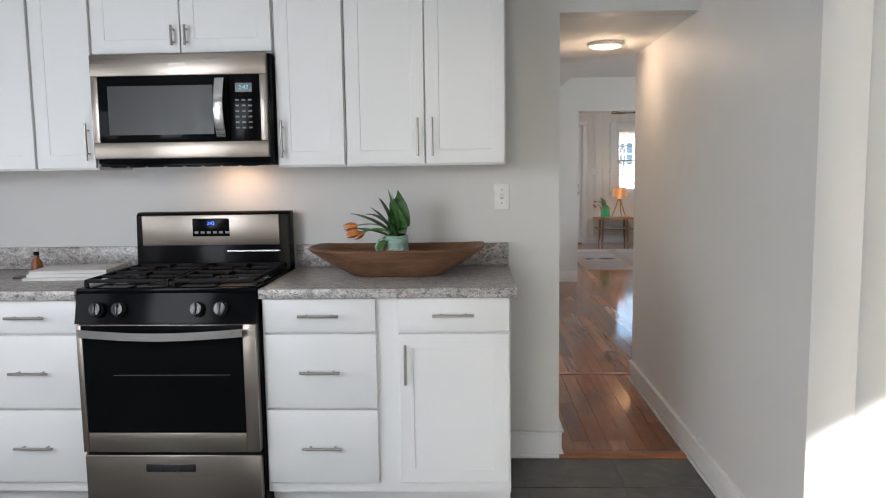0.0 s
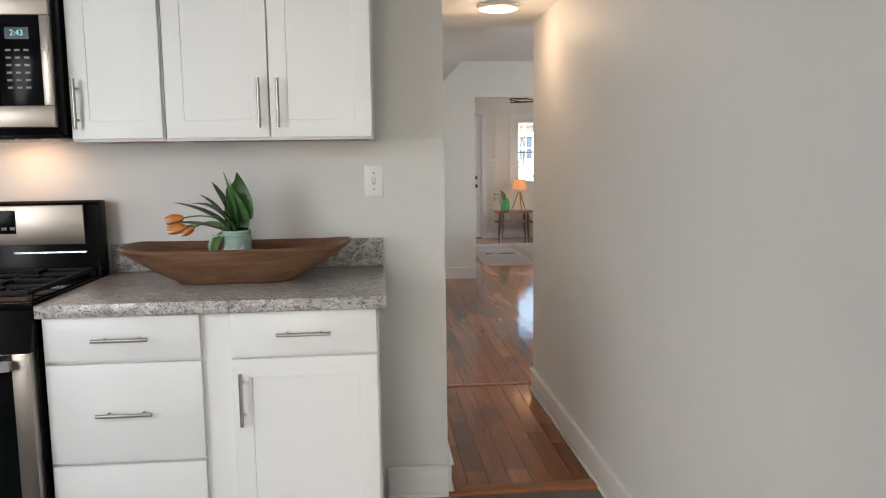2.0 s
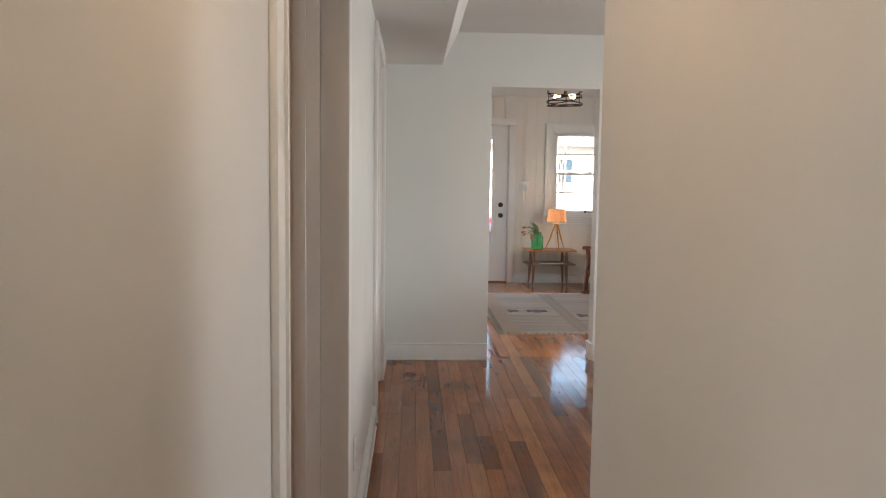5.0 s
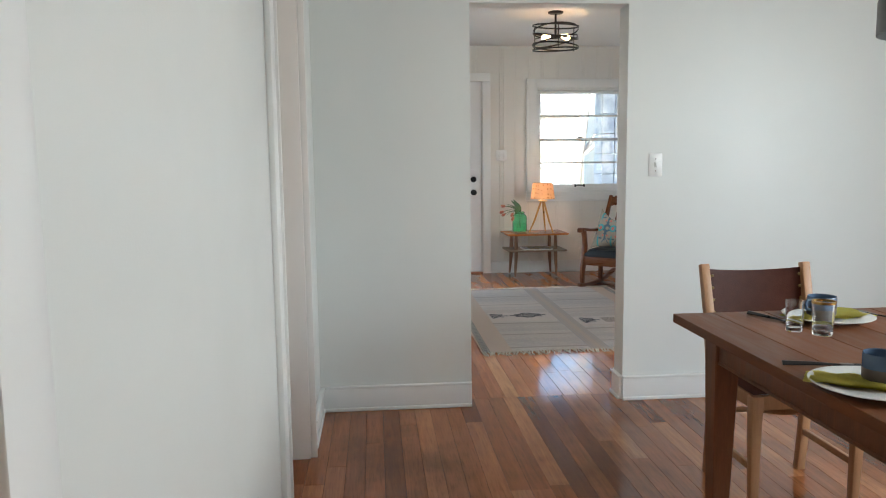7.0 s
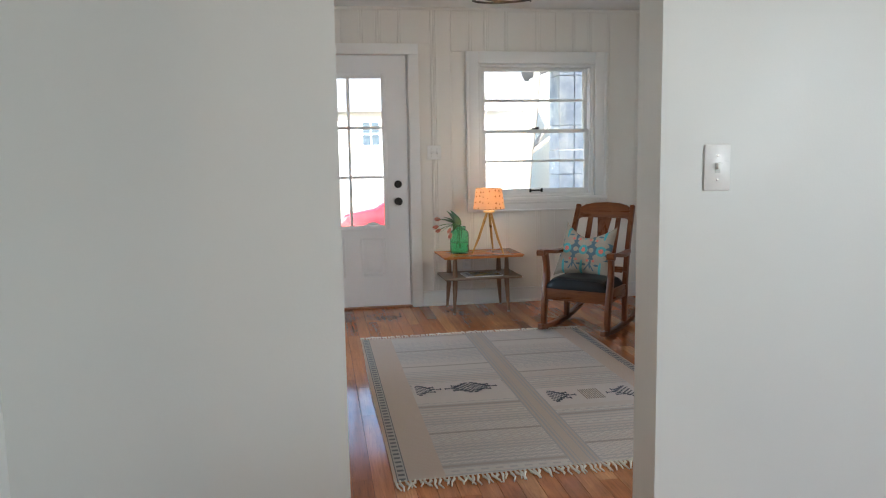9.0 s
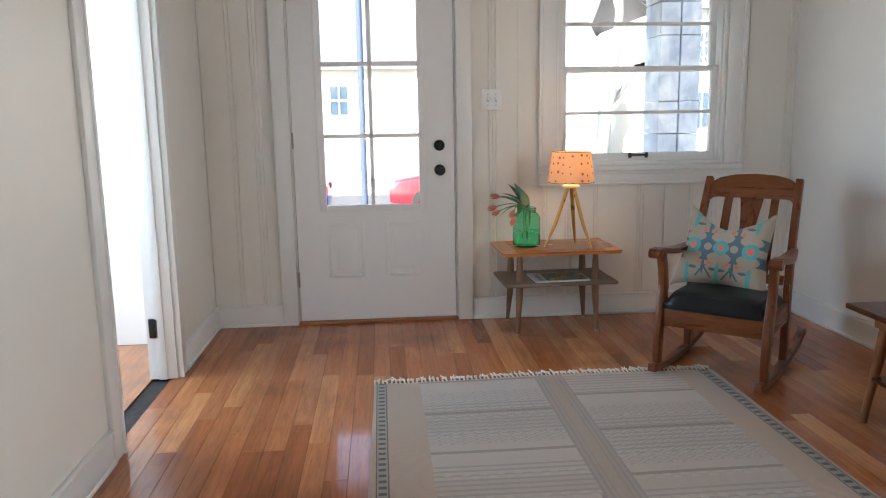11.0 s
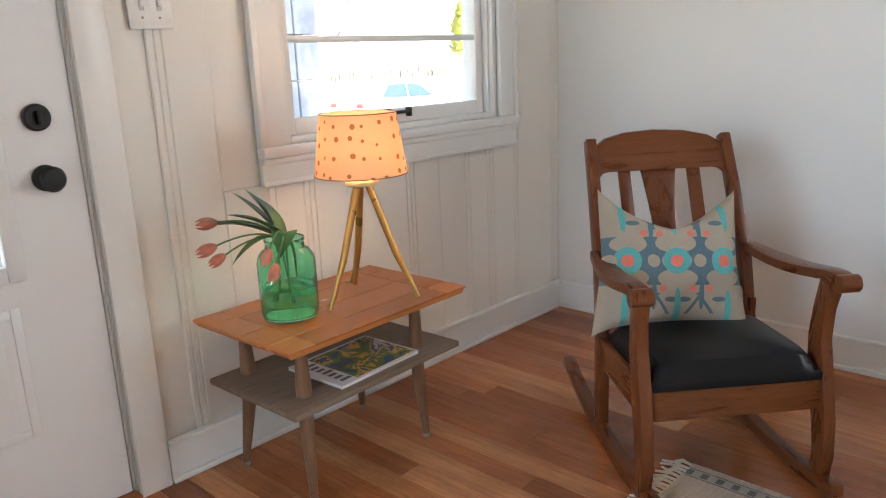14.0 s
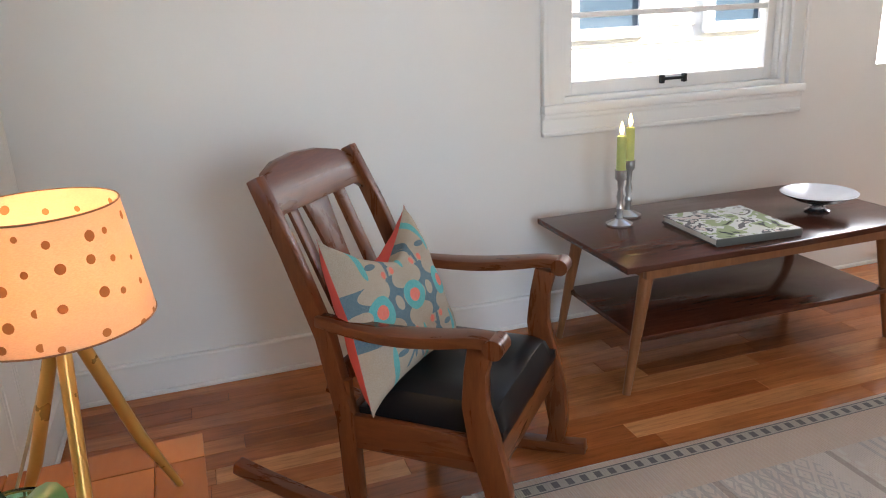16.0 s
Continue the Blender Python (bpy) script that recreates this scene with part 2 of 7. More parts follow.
WALL = paint("wall_paint", (0.69, 0.685, 0.665), 0.5)
WALL_COOL = paint("dining_wall_paint", (0.715, 0.725, 0.695), 0.42)
WALL_LIVING = paint("living_wall_paint", (0.75, 0.735, 0.70), 0.5)
PANEL = paint("panel_paint", (0.78, 0.755, 0.70), 0.42)
CEIL = paint("ceiling_paint", (0.78, 0.78, 0.76), 0.8)
TRIM = paint("trim_paint", (0.80, 0.80, 0.78), 0.33, 0.03, 0.06)
DOORPAINT = paint("door_paint", (0.80, 0.80, 0.80), 0.35, 0.03, 0.05)
CABINET = paint("cabinet_paint", (0.82, 0.82, 0.81), 0.36, 0.025, 0.04)
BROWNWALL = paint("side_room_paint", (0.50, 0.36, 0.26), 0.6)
GAP = plain("dark_gap", (0.02, 0.018, 0.016), 0.8)
BLACK = plain("black_metal", (0.012, 0.012, 0.012), 0.4, 0.3)
NICKEL = plain("brushed_nickel", (0.40, 0.37, 0.34), 0.32, 1.0)
GLASSPANE = pane_glass()


def floor_wood(name, tones, rough):
    k = Mat(name, rough)
    info = k.n.new("ShaderNodeObjectInfo").outputs["Random"]
    sc = k.n.new("ShaderNodeVectorMath")
    sc.operation = 'SCALE'
    sc.inputs[0].default_value = (71, 37, 0)
    k.put(sc.inputs["Scale"], info)
    add = k.n.new("ShaderNodeVectorMath")
    add.operation = 'ADD'
    k.put(add.inputs[0], k.pos((22, 1.3, 1)))
    k.put(add.inputs[1], sc.outputs[0])
    v = add.outputs[0]
    grain = k.noise(v, 1.6, 8, 0.65, 0.8)
    streak = k.noise(v, 7.0, 4, 0.6)
    tone = k.ramp(info, [(i / (len(tones) - 1), t) for i, t in enumerate(tones)])
    col = k.mix(k.ramp(grain, [(0.35, 0.0), (0.65, 1.0)]), k.mix(0.36, tone, (0.06, 0.02, 0.009)), tone)
    col = k.mix(k.ramp(streak, [(0.25, 0.4), (0.48, 0.0)]), col, (0.045, 0.013, 0.005))
    stain = k.noise(k.pos((1, 0.7, 1)), 1.7, 5, 0.6)
    col = k.mix(k.ramp(stain, [(0.50, 0.0), (0.72, 0.62)]), col, (0.045, 0.018, 0.011))
    k.colour(col)
    k.rough(k.ramp(k.noise(k.pos(), 5, 4), [(0.3, rough * 0.7), (0.7, rough * 1.3)]))
    k.p.inputs["Specular IOR Level"].default_value = 0.45
    wave = k.noise(k.pos((3, 1, 1)), 4.5, 2)
    k.bump(k.mix(0.25, wave, grain), 0.045, 0.006)
    return k.m


FLOORWOOD = floor_wood("hall_floor_wood", [(0.17, 0.050, 0.016), (0.40, 0.140, 0.046), (0.27, 0.084, 0.026), (0.54, 0.225, 0.088), (0.34, 0.112, 0.036), (0.46, 0.175, 0.062)], 0.10)
FLOORLIVING = floor_wood("living_floor_wood", [(0.21, 0.055, 0.016), (0.46, 0.145, 0.044), (0.57, 0.21, 0.071), (0.36, 0.103, 0.030), (0.68, 0.30, 0.12), (0.50, 0.170, 0.054)], 0.11)
THRESH = wood("threshold_wood", (0.22, 0.075, 0.028), (0.42, 0.17, 0.065), 0.35, (1, 12, 12), local=False)


def slate():
    k = Mat("slate_tile", 0.45)
    info = k.n.new("ShaderNodeObjectInfo").outputs["Random"]
    a = k.noise(k.pos(), 6, 8, 0.65, 0.5)
    col = k.ramp(a, [(0.3, (0.055, 0.053, 0.05)), (0.55, (0.12, 0.115, 0.105)), (0.75, (0.21, 0.195, 0.18))])
    k.colour(k.mix(0.3, col, k.ramp(info, [(0.0, (0.06, 0.06, 0.06)), (1.0, (0.13, 0.125, 0.115))])))
    k.bump(a, 0.3, 0.006)
    return k.m


SLATE = slate()
GROUT = plain("grout", (0.16, 0.155, 0.145), 0.9, relief=0.3)


def granite():
    k = Mat("speckled_laminate", 0.28)
    flow = k.pos((0.75, 1.5, 1.2))
    body = k.noise(flow, 34, 7, 0.72, 0.9)
    col = k.ramp(body, [(0.28, (0.10, 0.088, 0.082)), (0.42, (0.27, 0.245, 0.23)), (0.52, (0.42, 0.395, 0.375)), (0.64, (0.60, 0.58, 0.56))])
    cell = k.node("ShaderNodeTexVoronoi", Vector=k.pos((1, 1, 1)), Scale=260.0)
    shade = k.n.new("ShaderNodeSeparateColor")
    k.l.new(cell.outputs["Color"], shade.inputs[0])
    col = k.mix(k.ramp(shade.outputs[0], [(0.08, 0.7), (0.16, 0.0)]), col, (0.05, 0.045, 0.045))
    col = k.mix(k.ramp(shade.outputs[1], [(0.82, 0.0), (0.92, 0.45)]), col, (0.66, 0.64, 0.62))
    vein = k.noise(flow, 52, 5, 0.65, 1.6)
    col = k.mix(k.ramp(vein, [(0.57, 0.0), (0.64, 0.8)]), col, (0.075, 0.062, 0.06))
    k.colour(col)
    return k.m


GRANITE = granite()


def steel(name, c=(0.36, 0.315, 0.275), rough=0.34, along=(1, 1, 160)):
    k = Mat(name, rough, 1.0)
    brush = k.noise(k.pos(along), 3, 4)
    k.colour(k.mix(brush, tuple(v * 0.88 for v in c), c))
    k.rough(k.ramp(brush, [(0.3, rough * 0.8), (0.7, rough * 1.3)]))
    k.bump(brush, 0.04, 0.001)
    return k.m


STEEL = steel("stainless_steel")
BRIGHTSTEEL = steel("handle_steel", (0.72, 0.71, 0.70), 0.22, (1, 1, 90))
ENAMEL = plain("black_enamel", (0.004, 0.004, 0.005), 0.16)
IRON = plain("cast_iron", (0.022, 0.021, 0.022), 0.5, 0.0, 0.3)
OVENGLASS = plain("oven_glass", (0.004, 0.005, 0.005), 0.07)
for dark in (ENAMEL, OVENGLASS, IRON):
    dark.node_tree.nodes["Principled BSDF"].inputs["Specular IOR Level"].default_value = 0.07

# ---- the large structure ----
FW, LW = 9.78, 3.54          # inner faces of the front wall (y) and of the east wall (x)
setting("wall_kitchen_back", wall_y(0, 0.12, -3.7, 0.615, 2.44, [(0, 0.615, 0, 2.035)]), WALL, "pale grey painted kitchen wall with a hall opening")
setting("wall_kitchen_west", wall_x(-3.82, -3.7, -2.57, 0.12, 2.44, [(-2.5, -1.0, 0.8, 2.0)]), WALL, "pale grey painted kitchen side wall with a window opening")
setting("wall_hall_right", wall_x(0.615, 0.735, -2.57, 1.30, 2.44), WALL, "pale greige satin painted hall wall")
setting("wall_hall_left", wall_x(-0.12, 0, 0.12, 2.345, 2.44, [(1.60, 2.345, 0, 2.03)]), WALL, "pale greige hall wall with a doorway")
setting("wall_dining_left", wall_x(-0.035, 0.085, 2.345, 5.415, 2.44, [(3.97, 4.83, 0, 2.03)]), WALL_COOL, "pale grey-green dining wall with a doorway")
setting("wall_dining_south", wall_y(1.18, 1.30, 0.735, 3.66, 2.44, []), WALL_COOL, "pale grey-green dining wall")
setting("wall_partition", wall_y(5.415, 5.55, -0.12, 3.54, 2.44, [(0.845, 1.63, 0, 1.99)]), WALL_COOL, "pale grey-green wall with a plain cased-free opening")
# the 5.8 to 6.5 hole is unseen and made up, for the living room fill
setting("wall_east", wall_x(LW, LW + 0.12, 1.30, 9.93, 2.6, [(2.2, 3.6, 0.9, 2.05), (5.8, 6.5, 0.9, 2.0), (6.967, 7.977, 0.855, 1.97)]), WALL_LIVING, "off-white living room wall with a sash window")
setting("wall_living_left", wall_x(0.01, 0.13, 5.55, FW, 2.6, [(8.12, 8.93, 0, 2.03)]), PANEL, "off-white living room side wall with a doorway")
front = setting("wall_front", wall_y(FW + 0.012, FW + 0.15, 0.01, LW, 2.6, [(0.60, 1.535, 0, 2.06), (2.112, 3.117, 0.89, 1.99)]), PANEL, "off-white front wall of vertical painted boards")
# the hole left of the doorway is made up, to seat the kitchen fill lamp
setting("wall_entry", wall_y(-2.79, -2.57, -3.82, 1.6, 2.44, [(-2.65, -1.65, 0.85, 2.05), (-1.02, -0.012, 0, 2.04)]), TRIM, "white painted wall with a cased doorway into the kitchen")
# unseen board added in the west opening so no sun reaches the counter
setting("sun_block_west", box(-3.815, -2.5, 0.8, -3.77, -1.0, 2.0), TRIM, "unseen white board that keeps sun out of the kitchen window opening")
# unseen board added behind the fill lamp to stop sun coming through
setting("sun_block_side", box(-2.65, -2.785, 0.85, -1.65, -2.74, 2.05), TRIM, "unseen white board that shuts the fill lamp's opening to the sun")
setting("wall_back_south", wall_y(-4.5, -4.35, -1.67, 1.6, 2.44, [(-1.45, -0.5, 0.05, 2.2)]), WALL, "pale wall of the back entry with a door opening")
setting("wall_back_west", wall_x(-1.67, -1.55, -4.35, -2.79, 2.44), WALL, "pale wall of the back entry")
setting("wall_back_east", wall_x(1.48, 1.6, -4.35, -2.79, 2.44), WALL, "pale wall of the back entry")
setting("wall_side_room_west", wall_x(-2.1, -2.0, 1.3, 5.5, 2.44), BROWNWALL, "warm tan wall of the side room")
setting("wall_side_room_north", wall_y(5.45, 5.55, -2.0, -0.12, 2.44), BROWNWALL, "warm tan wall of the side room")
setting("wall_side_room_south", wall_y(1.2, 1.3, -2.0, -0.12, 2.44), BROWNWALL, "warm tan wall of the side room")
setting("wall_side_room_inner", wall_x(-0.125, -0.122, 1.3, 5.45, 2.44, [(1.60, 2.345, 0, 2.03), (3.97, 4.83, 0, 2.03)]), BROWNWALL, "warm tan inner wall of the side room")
setting("wall_bedroom", wall_x(-1.6, -1.5, 7.4, 9.9, 2.44, [(7.95, 9.15, 0.8, 2.1)]), WALL_LIVING, "pale wall of the room beyond the living room")
setting("wall_bedroom_north", wall_y(9.5, 9.6, -1.5, 0.01, 2.44), WALL_LIVING, "pale wall of the room beyond the living room")
setting("wall_bedroom_south", wall_y(7.5, 7.6, -1.5, 0.01, 2.44), WALL_LIVING, "pale wall of the room beyond the living room")
setting("ceiling_kitchen", box(-3.82, -2.57, 2.44, 0.735, 0.12, 2.54), CEIL, "white kitchen ceiling")
setting("ceiling_back", box(-1.67, -4.5, 2.44, 1.6, -2.57, 2.54), CEIL, "white ceiling of the back entry")
setting("ceiling_hall", box(0, 0.12, 2.035, 0.615, 1.42, 2.36), CEIL, "low white hall ceiling")
setting("ceiling_dining", box(-0.12, 1.18, 2.37, 3.54, 5.415, 2.47), CEIL, "white dining room ceiling")
setting("ceiling_living", box(0.01, 5.55, 2.43, LW, FW + 0.012, 2.53), CEIL, "white living room ceiling")
setting("ceiling_side_room", box(-2.1, 1.2, 2.44, -0.12, 5.55, 2.54), CEIL, "ceiling of the side room")
setting("ceiling_bedroom", box(-1.6, 7.5, 2.44, 0.01, 9.6, 2.54), CEIL, "ceiling of the room beyond")
bm = bmesh.new()
slab(bm, [(0.085, 2.14), (0.49, 2.14), (0.60, 2.37), (0.085, 2.37)], 'y', 1.42, 5.415)
setting("ceiling_soffit", bm, CEIL, "boxed white soffit with a slanted side")
# unseen slab added above the ceilings to keep stray sun out of the rooms
setting("sun_block_slab", box(-2.5, -4.9, 2.61, 4.0, 10.4, 3.2), GAP, "unseen flat dark slab over the whole house that blocks the sun")
setting("floor_base", box(-2.1, 0.0, -0.12, LW + 0.12, FW + 0.15, -0.012), GAP, "dark subfloor under the boards")
setting("floor_side_room", box(-2.0, 1.3, -0.01, -0.12, 5.45, -0.002), FLOORWOOD, "brown wooden floor of the side room")
setting("floor_bedroom", box(-1.5, 7.6, -0.01, 0.01, 9.5, -0.002), FLOORWOOD, "brown wooden floor of the room beyond")
setting("floor_back", box(-1.67, -4.5, -0.12, 1.6, -2.57, -0.004), SLATE, "grey slate floor of the back entry")
setting("floor_doorways", box(-0.122, 1.60, -0.011, 0.0, 4.83, -0.003), FLOORWOOD, "brown wooden floor in the doorways")


def skirting(name, x0, y0, x1, y1, nx, ny, h=0.115):
    """A baseboard from one point to another along a wall; nx, ny point into the room."""
    bm = bmesh.new()
    t, s = 0.014, 0.024
    ax, bxx = min(x0, x1), max(x0, x1)
    ay, by = min(y0, y1), max(y0, y1)

    def run(d0, d1, z0, z1, bev):
        bx(bm, ax + min(0, nx * d1) + (max(0, nx * d0)), ay + min(0, ny * d1) + max(0, ny * d0),
           z0, bxx + max(0, nx * d1) + min(0, nx * d0), by + max(0, ny * d1) + min(0, ny * d0), z1, bev)
    run(0, t, 0.0, h, 0.003)
    run(t, s, 0.0, 0.018, 0.004)
    run(0, 0.024, h, h + 0.012, 0.004)
    setting(name, bm, TRIM, "white painted baseboard with a cap moulding", True)


for i, r in enumerate([(-0.235, 0, 0.0, 0, 0, -1), (0.615, -2.57, 0.615, 1.30, -1, 0), (0.0, 0.0, 0.0, 1.52, 1, 0), (0.085, 2.44, 0.085, 3.86, 1, 0),
                       (0.085, 4.92, 0.085, 5.415, 1, 0), (0.085, 5.415, 0.845, 5.415, 0, -1), (1.63, 5.415, 3.54, 5.415, 0, -1), (1.63, 5.415, 1.63, 5.55, -1, 0),
                       (0.615, 1.30, 3.54, 1.30, 0, 1), (3.54, 1.30, 3.54, 5.415, -1, 0), (0.13, 5.55, 0.845, 5.55, 0, 1), (1.63, 5.55, 3.54, 5.55, 0, 1),
                       (3.54, 5.55, 3.54, FW, -1, 0), (0.13, FW, 0.515, FW, 0, -1), (1.625, FW, 3.54, FW, 0, -1), (0.13, 9.02, 0.13, FW, 1, 0), (0.13, 5.55, 0.13, 8.03, 1, 0)]):
    skirting("baseboard_%d" % (i + 1), *r)


def casing_x(name, x, y0, y1, ztop, side, depth, w=0.088, jamb=TRIM):
    """Door casing on a wall of constant x, with jambs that line the opening; side: +1 or -1, where the face looks."""
    bm = bmesh.new()
    for a, b in ((y0 - w, y0), (y1, y1 + w)):
        bx(bm, min(x, x + side * 0.018), a, 0, max(x, x + side * 0.018), b, ztop + 0.0, 0.003)
    bx(bm, min(x, x + side * 0.018), y0 - w, ztop, max(x, x + side * 0.018), y1 + w, ztop + w, 0.003)
    for a, b in ((y0 - 0.012, y0 + 0.003), (y1 - 0.003, y1 + 0.012)):
        bx(bm, min(x, x + side * 0.026), a, 0.0, max(x, x + side * 0.026), b, ztop, 0.002)
    ob = setting(name, bm, TRIM, "white painted door casing", True)
    xa, xb = min(x, x - side * depth), max(x, x - side * depth)
    bm = bmesh.new()
    bx(bm, xa, y0, 0, xb, y0 + 0.018, ztop, 0.002)
    bx(bm, xa, y1 - 0.018, 0, xb, y1, ztop, 0.002)
    bx(bm, xa, y0 + 0.018, ztop - 0.018, xb, y1 - 0.018, ztop, 0.002)
    xm = (xa + xb) / 2
    bx(bm, xm - 0.02, y0 + 0.018, 0, xm + 0.02, y0 + 0.03, ztop - 0.018, 0.002)
    bx(bm, xm - 0.02, y1 - 0.03, 0, xm + 0.02, y1 - 0.018, ztop - 0.018, 0.002)
    part("jamb", bm, jamb, ob)
    return ob


door_1 = casing_x("door_1", 0.0, 1.60, 2.345, 2.03, 1, 0.125)
bm = bmesh.new()
bx(bm, 0.001, 2.338, 0, 0.09, 2.43, 2.12, 0.003)
part("casing_return", bm, TRIM, door_1)
door_2 = casing_x("door_2", 0.085, 3.97, 4.83, 2.03, 1, 0.21)
bm = box(-0.1, 4.806, 0.83, -0.062, 4.8125, 0.895, 0.001)
part("strike_plate", bm, BLACK, door_2, "black metal strike plate")
door_3 = casing_x("door_3", 0.13, 8.12, 8.93, 2.03, 1, 0.125)
part("hinge", box(0.02, 8.90, 0.2, 0.06, 8.914, 0.29, 0.002), BLACK, door_3, "black metal door hinge")

# the cased doorway between the back entry and the kitchen
bm = bmesh.new()
bx(bm, -0.017, -2.684, 0, -0.004, -2.567, 2.04, 0.002)
bx(bm, -0.024, -2.793, 0, -0.008, -2.684, 2.04, 0.003)
for x0, x1, d in ((-0.016, 0.0, 0.024), (0.0, 0.03, 0.016), (0.03, 0.044, 0.026), (0.044, 0.085, 0.018), (0.085, 0.1, 0.03)):
    bx(bm, x0, -2.79 - d, 0, x1, -2.79, 2.1, 0.004)
setting("trim_entry", bm, TRIM, "white moulded door casing with chipped gloss paint", True)
bm = bmesh.new()
bx(bm, -1.03, -2.81, 0, -1.02, -2.55, 2.04, 0.002)
bx(bm, -1.12, -2.81, 0, -1.03, -2.79, 2.1, 0.003)
setting("trim_entry_left", bm, TRIM, "white moulded door casing")

# floors of separate boards
BOARD_LENGTHS = [0.45, 0.6, 0.75, 0.9, 1.05, 1.2, 1.35, 1.5]
board_meshes = {}


def board_mesh(w, length, mat):
    key = (round(w, 4), round(length, 3), mat.name)
    if key not in board_meshes:
        bm = bmesh.new()
        g, c = 0.0004, 0.0008
        x0, x1, y0, y1 = g, w - g, g, length - g
        lo = [bm.verts.new((x, y, -0.012)) for x, y in ((x0, y0), (x1, y0), (x1, y1), (x0, y1))]
        mid = [bm.verts.new((x, y, -c)) for x, y in ((x0, y0), (x1, y0), (x1, y1), (x0, y1))]
        top = [bm.verts.new((x, y, 0)) for x, y in ((x0 + c, y0 + c), (x1 - c, y0 + c), (x1 - c, y1 - c), (x0 + c, y1 - c))]
        bm.faces.new(top)
        for a, b in ((lo, mid), (mid, top)):
            for i in range(4):
                j = (i + 1) % 4
                bm.faces.new((a[i], a[j], b[j], b[i]))
        board_meshes[key] = mesh_of("floorboard", bm, mat)
    return board_meshes[key]


def lay_boards(floor, x0, x1, y0, y1, w, mat, rng):
    count = round((x1 - x0) / w)
    w = (x1 - x0) / count
    for i in range(count):
        y = y0
        first = True
        while y < y1 - 0.02:
            length = rng.choice(BOARD_LENGTHS) * (rng.choice((0.4, 0.7, 1)) if first else 1)
            first = False
            if y1 - y - length < 0.25:
                length = y1 - y
            ob = new("floorboard", board_mesh(w, length, mat))
            ob.matrix_basis = Matrix.Translation((x0 + i * w, y, 0))
            ob.parent = floor
            y += length


# the front wall's vertical boards
def front_boards():
    widths = [0.148, 0.022, 0.105, 0.02, 0.02, 0.135, 0.022, 0.24, 0.02, 0.02, 0.128]
    rng = random.Random(2)
    x, n = 0.13, 0
    holes = [(0.515, 1.62, 0.0, 2.145), (2.017, 3.212, 0.78, 2.085)]
    while x < LW - 0.01:
        w = min(widths[n % len(widths)], LW - x)
        n += 1
        spans = [(0.0, 2.43)]
        for xa, xb, za, zb in holes:
            if x + w > xa and x < xb:
                cut = []
                for a, b in spans:
                    if za > a + 0.02:
                        cut.append((a, min(b, za)))
                    if zb < b - 0.02:
                        cut.append((max(a, zb), b))
                spans = cut
        for a, b in spans:
            bm = bmesh.new()
            d = rng.uniform(-0.0008, 0.0008)
            slab(bm, [(x + 0.0004, FW + 0.012), (x + 0.0004, FW + 0.0028), (x + 0.0038, FW + d), (x + w - 0.0038, FW + d), (x + w - 0.0004, FW + 0.0028), (x + w - 0.0004, FW + 0.012)], 'z', a, b)
            part("board", bm, PANEL, front, "", False)
        x += w


front_boards()
setting("trim_ceiling_living", box(0.13, FW - 0.012, 2.405, LW, FW, 2.43, 0.004), PANEL, "off-white strip under the ceiling")


